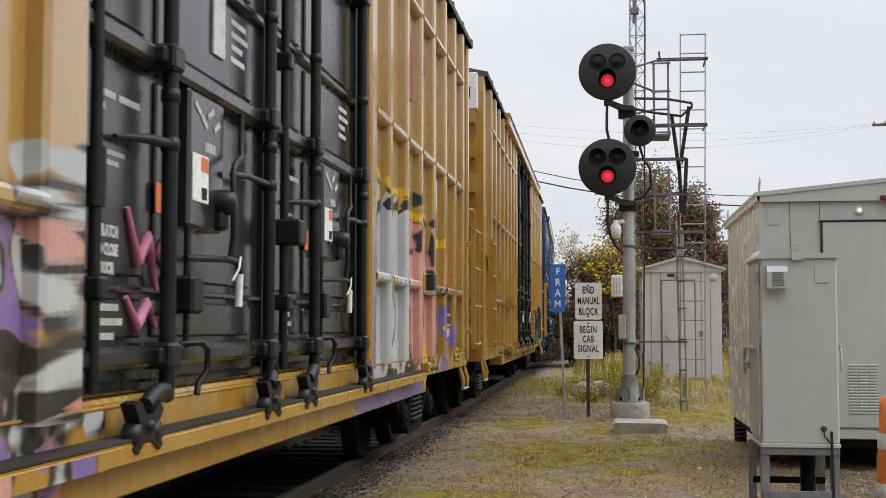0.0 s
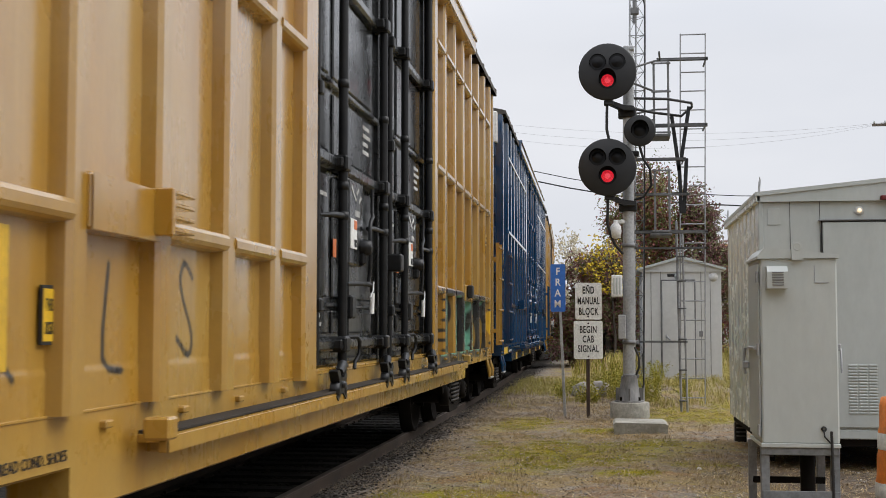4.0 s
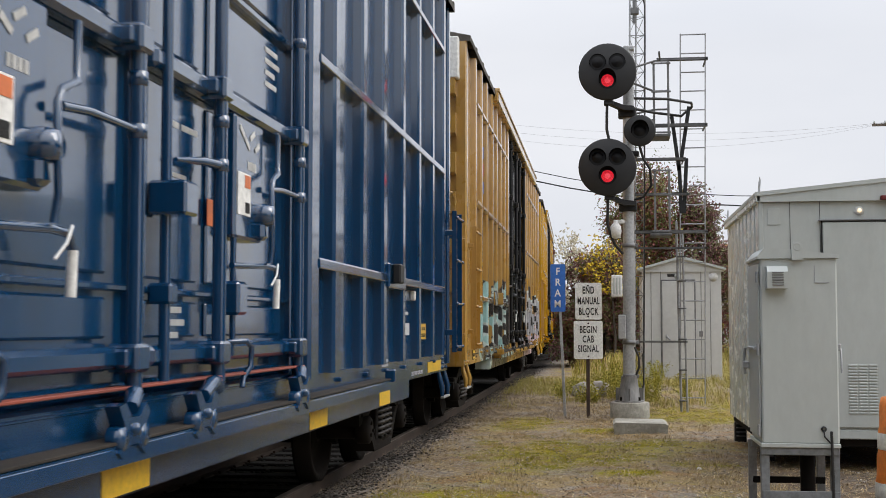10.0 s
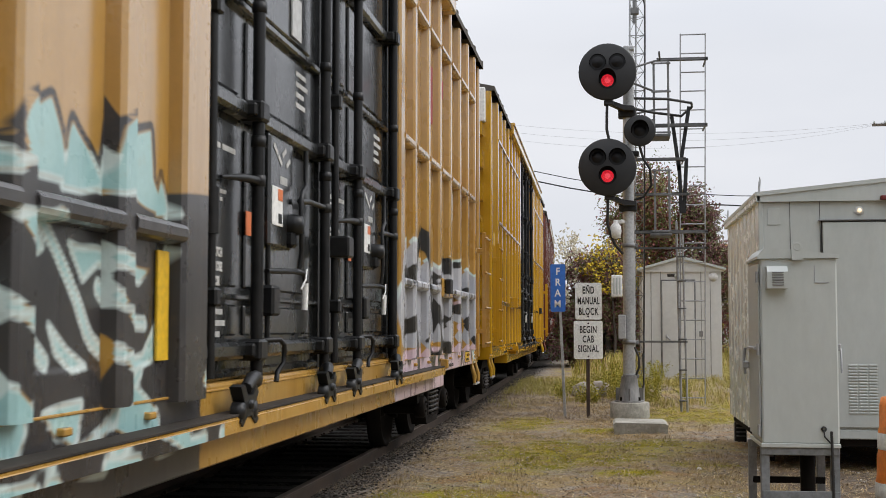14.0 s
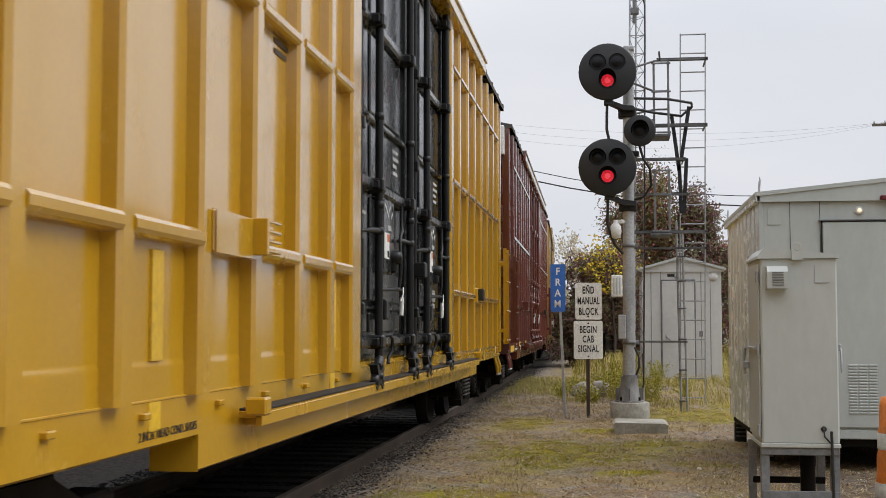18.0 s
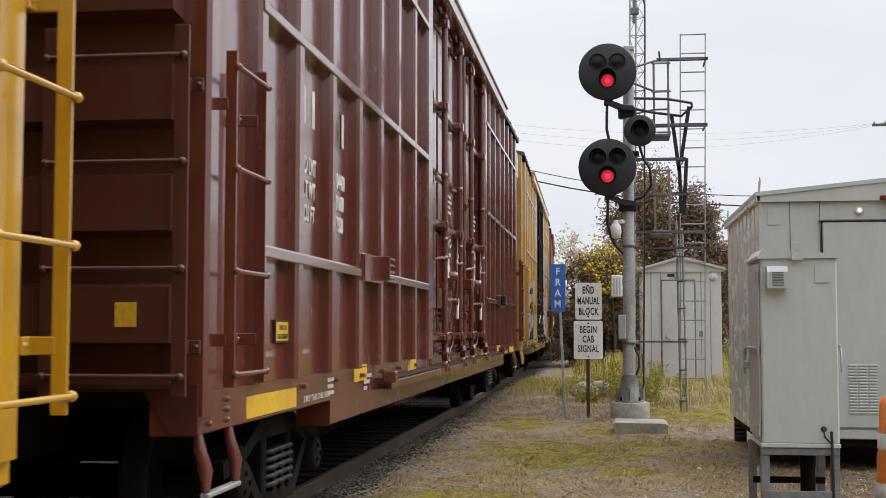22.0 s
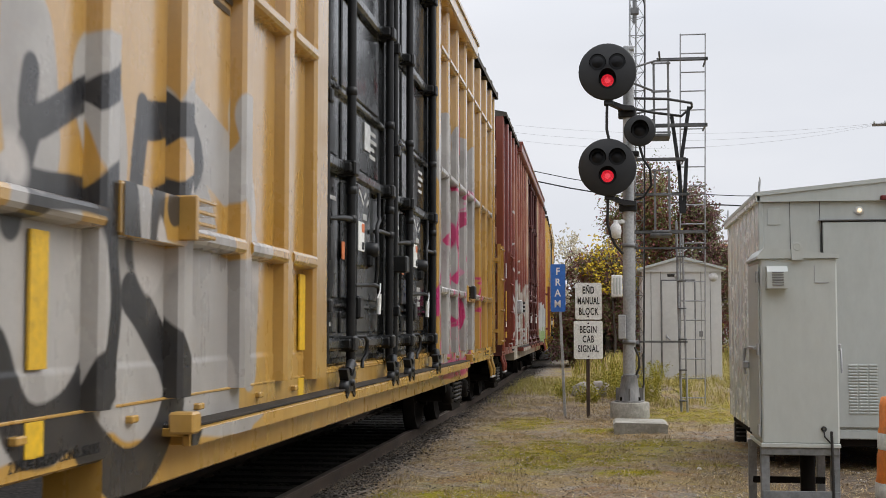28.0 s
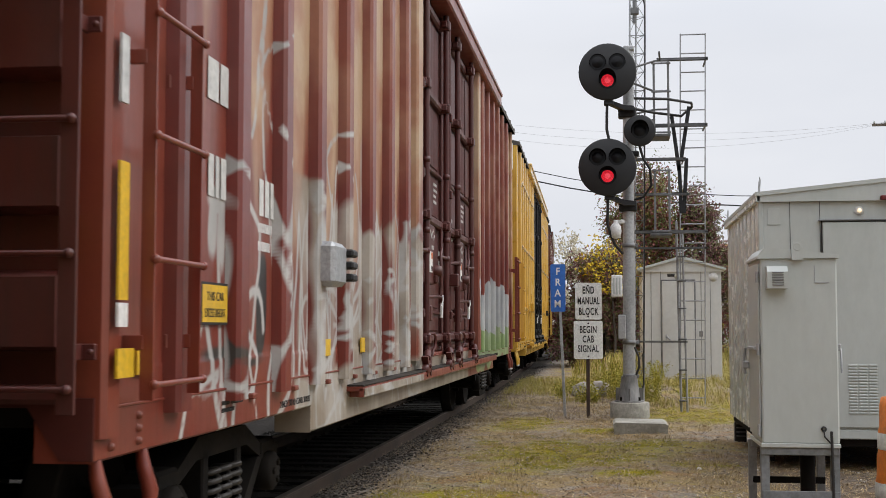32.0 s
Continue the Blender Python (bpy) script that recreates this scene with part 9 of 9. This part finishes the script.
def litter(n, seed):
    """Dead stalks and leaves that lie flat on the verge."""
    r = np.random.RandomState(seed)
    x, y = r.uniform(-2.1, 4.0, n), 7.5 + 17 * r.random_sample(n) ** 1.4
    z = np.array([ground_z(a, b) for a, b in zip(x, y)])
    a, ln, w = r.uniform(0, 6.28, n), r.uniform(0.008, 0.05, n), r.uniform(0.0012, 0.005, n)
    dx, dy, px, py = np.cos(a) * ln, np.sin(a) * ln, -np.sin(a) * w, np.cos(a) * w
    h0, h1 = r.uniform(0.001, 0.006, n), r.uniform(0.002, 0.022, n)
    v = np.stack([np.stack([x - dx - px, y - dy - py, z + h0], 1), np.stack([x - dx + px, y - dy + py, z + h0], 1), np.stack([x + dx + px, y + dy + py, z + h1], 1), np.stack([x + dx - px, y + dy - py, z + h1], 1)], 1)
    me = bpy.data.meshes.new("litter")
    me.from_pydata(v.reshape(-1, 3).tolist(), [], (np.arange(4)[None] + 4 * np.arange(n)[:, None]).tolist())
    me.materials.append(leaf_material("dead_stalks", [(0.0, (0.15, 0.10, 0.055)), (1.0, (0.54, 0.43, 0.25)), (0.4, (0.23, 0.15, 0.07)), (0.75, (0.38, 0.27, 0.13))]))
    tagged(new("dead_litter", me), "dead brown and straw-coloured stalks lying on the verge", "plant litter", kind="stuff")


litter(60000, 6)


def weed(x, y, h, seed):
    r = random.Random(seed)
    ob = thing("weed", pose(x, y, ground_z(x, y)), "leafy yellow-green weed growing on the verge", "weed", "weeds by the mast")
    st = Mesh()
    spots, sizes = [], []
    for i in range(9):
        a, k = r.uniform(0, 6.28), r.uniform(0.05, 0.28)
        top = Vector((math.cos(a) * k, math.sin(a) * k, h * r.uniform(0.6, 1)))
        st.tube([(0.02 * math.cos(a), 0.02 * math.sin(a), -0.02), (top.x * 0.5, top.y * 0.5, top.z * 0.6), tuple(top)], [0.006, 0.004, 0.002], 4)
        for _ in range(46):
            t = r.uniform(0.15, 1)
            spots.append(top * t + Vector((r.gauss(0, 0.05), r.gauss(0, 0.05), r.gauss(0, 0.03))))
            sizes.append(r.uniform(0.012, 0.028))
    part("stem", st, L_WEED, ob)
    part("foliage", leaves(spots, sizes, seed, 1.2), L_WEED, ob)


rng = random.Random(77)
for i in range(26):
    x, y = rng.gauss(0.1, 0.5), rng.uniform(22.5, 26.5)
    weed(x, y, rng.uniform(0.25, 0.6), 200 + i)
for i in range(6):
    weed(rng.uniform(2.4, 3.4), rng.uniform(24, 27.8), rng.uniform(0.2, 0.4), 300 + i)

# ---- distance: house, power line ----
fh = thing("house", pose(0, 0, 0), "distant small house with orange-brown roof", "house")
part("wall", Mesh().box(6.1, 13, 76, 84, -0.3, 4.6, 0.02), M_GREYHUT, fh)
part("roof", Mesh().prism([(75.5, 4.6), (80, 6.6), (84.5, 4.6), (84.5, 4.4), (75.5, 4.4)], 5.9, 13.2, "x"), surface("orange_brown_roof", (0.42, 0.16, 0.06), (0.32, 0.12, 0.05), 0.8), fh, "orange-brown roof")
part("window", Mesh().box(8, 9.2, 75.94, 76.02, 1.6, 2.9, 0.01), M_DARKLENS, fh)


def pole(x, y, h):
    p = thing("utility_pole", pose(x, y, -0.2), "weathered wooden utility pole with a crossarm", "utility pole", "power line")
    part("shaft", Mesh().tube([(0, 0, 0), (0, 0, h + 0.6)], [0.16, 0.1], 10), M_WOOD, p)
    part("crossarm", Mesh().box(-1.3, 1.3, -0.06, 0.06, h, h + 0.12, 0.01), M_WOOD, p)
    for dx in (-1.2, -0.7, 0.7, 1.2):
        part("insulator", Mesh().lathe([(0, 0.15), (0.04, 0.13), (0.05, 0.06), (0.03, 0.0)], 10, pose(dx, 0, h + 0.12)), M_GREYBOX, p)


def cable_z(x, a):
    return a - 0.174 * (x + 0.578) + 0.0104 * (x + 0.578) ** 2 - 0.0 * x


pole(13.45, 60, 10.95)
pole(-16, 60, 13.4)
for a, r0, lab in ((8.256, 0.022, "thin black overhead cable"), (7.79, 0.034, "thick black overhead cable")):
    single("overhead_cable", Mesh().tube([(x, 60, cable_z(x, a)) for x in [-16 + 2 * i for i in range(23)]], r0, 6), M_CABLE, lab, "cable", "power line")
M_WIRE = surface("distant_grey_wire", (0.5, 0.5, 0.52), None, 0.6)
for z0, z1, y in ((13.4, 11.0, 60.0), (13.42, 11.02, 60.04), (13.38, 10.98, 59.96)):
    single("overhead_wire", Mesh().tube([(-16 + 29.4 * k / 16, y, z0 + (z1 - z0) * k / 16 - (7.0 if y == 60.0 else 8.6 if y > 60 else 5.4) * (k / 16) * (1 - k / 16)) for k in range(17)], 0.005, 5), M_WIRE, "thin grey overhead wire", "wire", "power line")

# ---- unseen dark belts, added round the camera to block light and darken reflections ----
def shade_belt(x0, x1, y, h, seed, along=False):
    m = Mesh()
    n = int((x1 - x0) / 0.7)
    cols = []
    for i in range(n + 1):
        x = x0 + (x1 - x0) * i / n
        top = h * (0.8 + 0.35 * noise.noise((x * 0.25, seed, 0)) + 0.15 * noise.noise((x * 1.1, seed, 4)))
        cols.append([(x, y + 1.2 * noise.noise((x * 0.5, k * 0.6, seed)), -0.5 + (top + 0.5) * k / 8) for k in range(9)])
    vs = [(p[1], p[0], p[2]) if along else p for c in cols for p in c]
    m.add(vs, [(i * 9 + k, (i + 1) * 9 + k, (i + 1) * 9 + k + 1, i * 9 + k + 1) for i in range(n) for k in range(8)], True)
    single("backdrop", m, surface("dark_tree_belt", (0.035, 0.035, 0.02), (0.06, 0.045, 0.025), 0.95, 0.0, 0.6, 3, 0.8, 0.3), "dark belt of trees round the crossing", "trees", kind="structure")


# two behind the camera, one beyond the train, one off to the right
shade_belt(-0.2, 34, -20, 11, 3)
shade_belt(-40, -7.0, -22, 11, 5)
shade_belt(-20, 70, -11, 9, 7, True)
shade_belt(4, 58, 22, 8.5, 9, True)


motions()
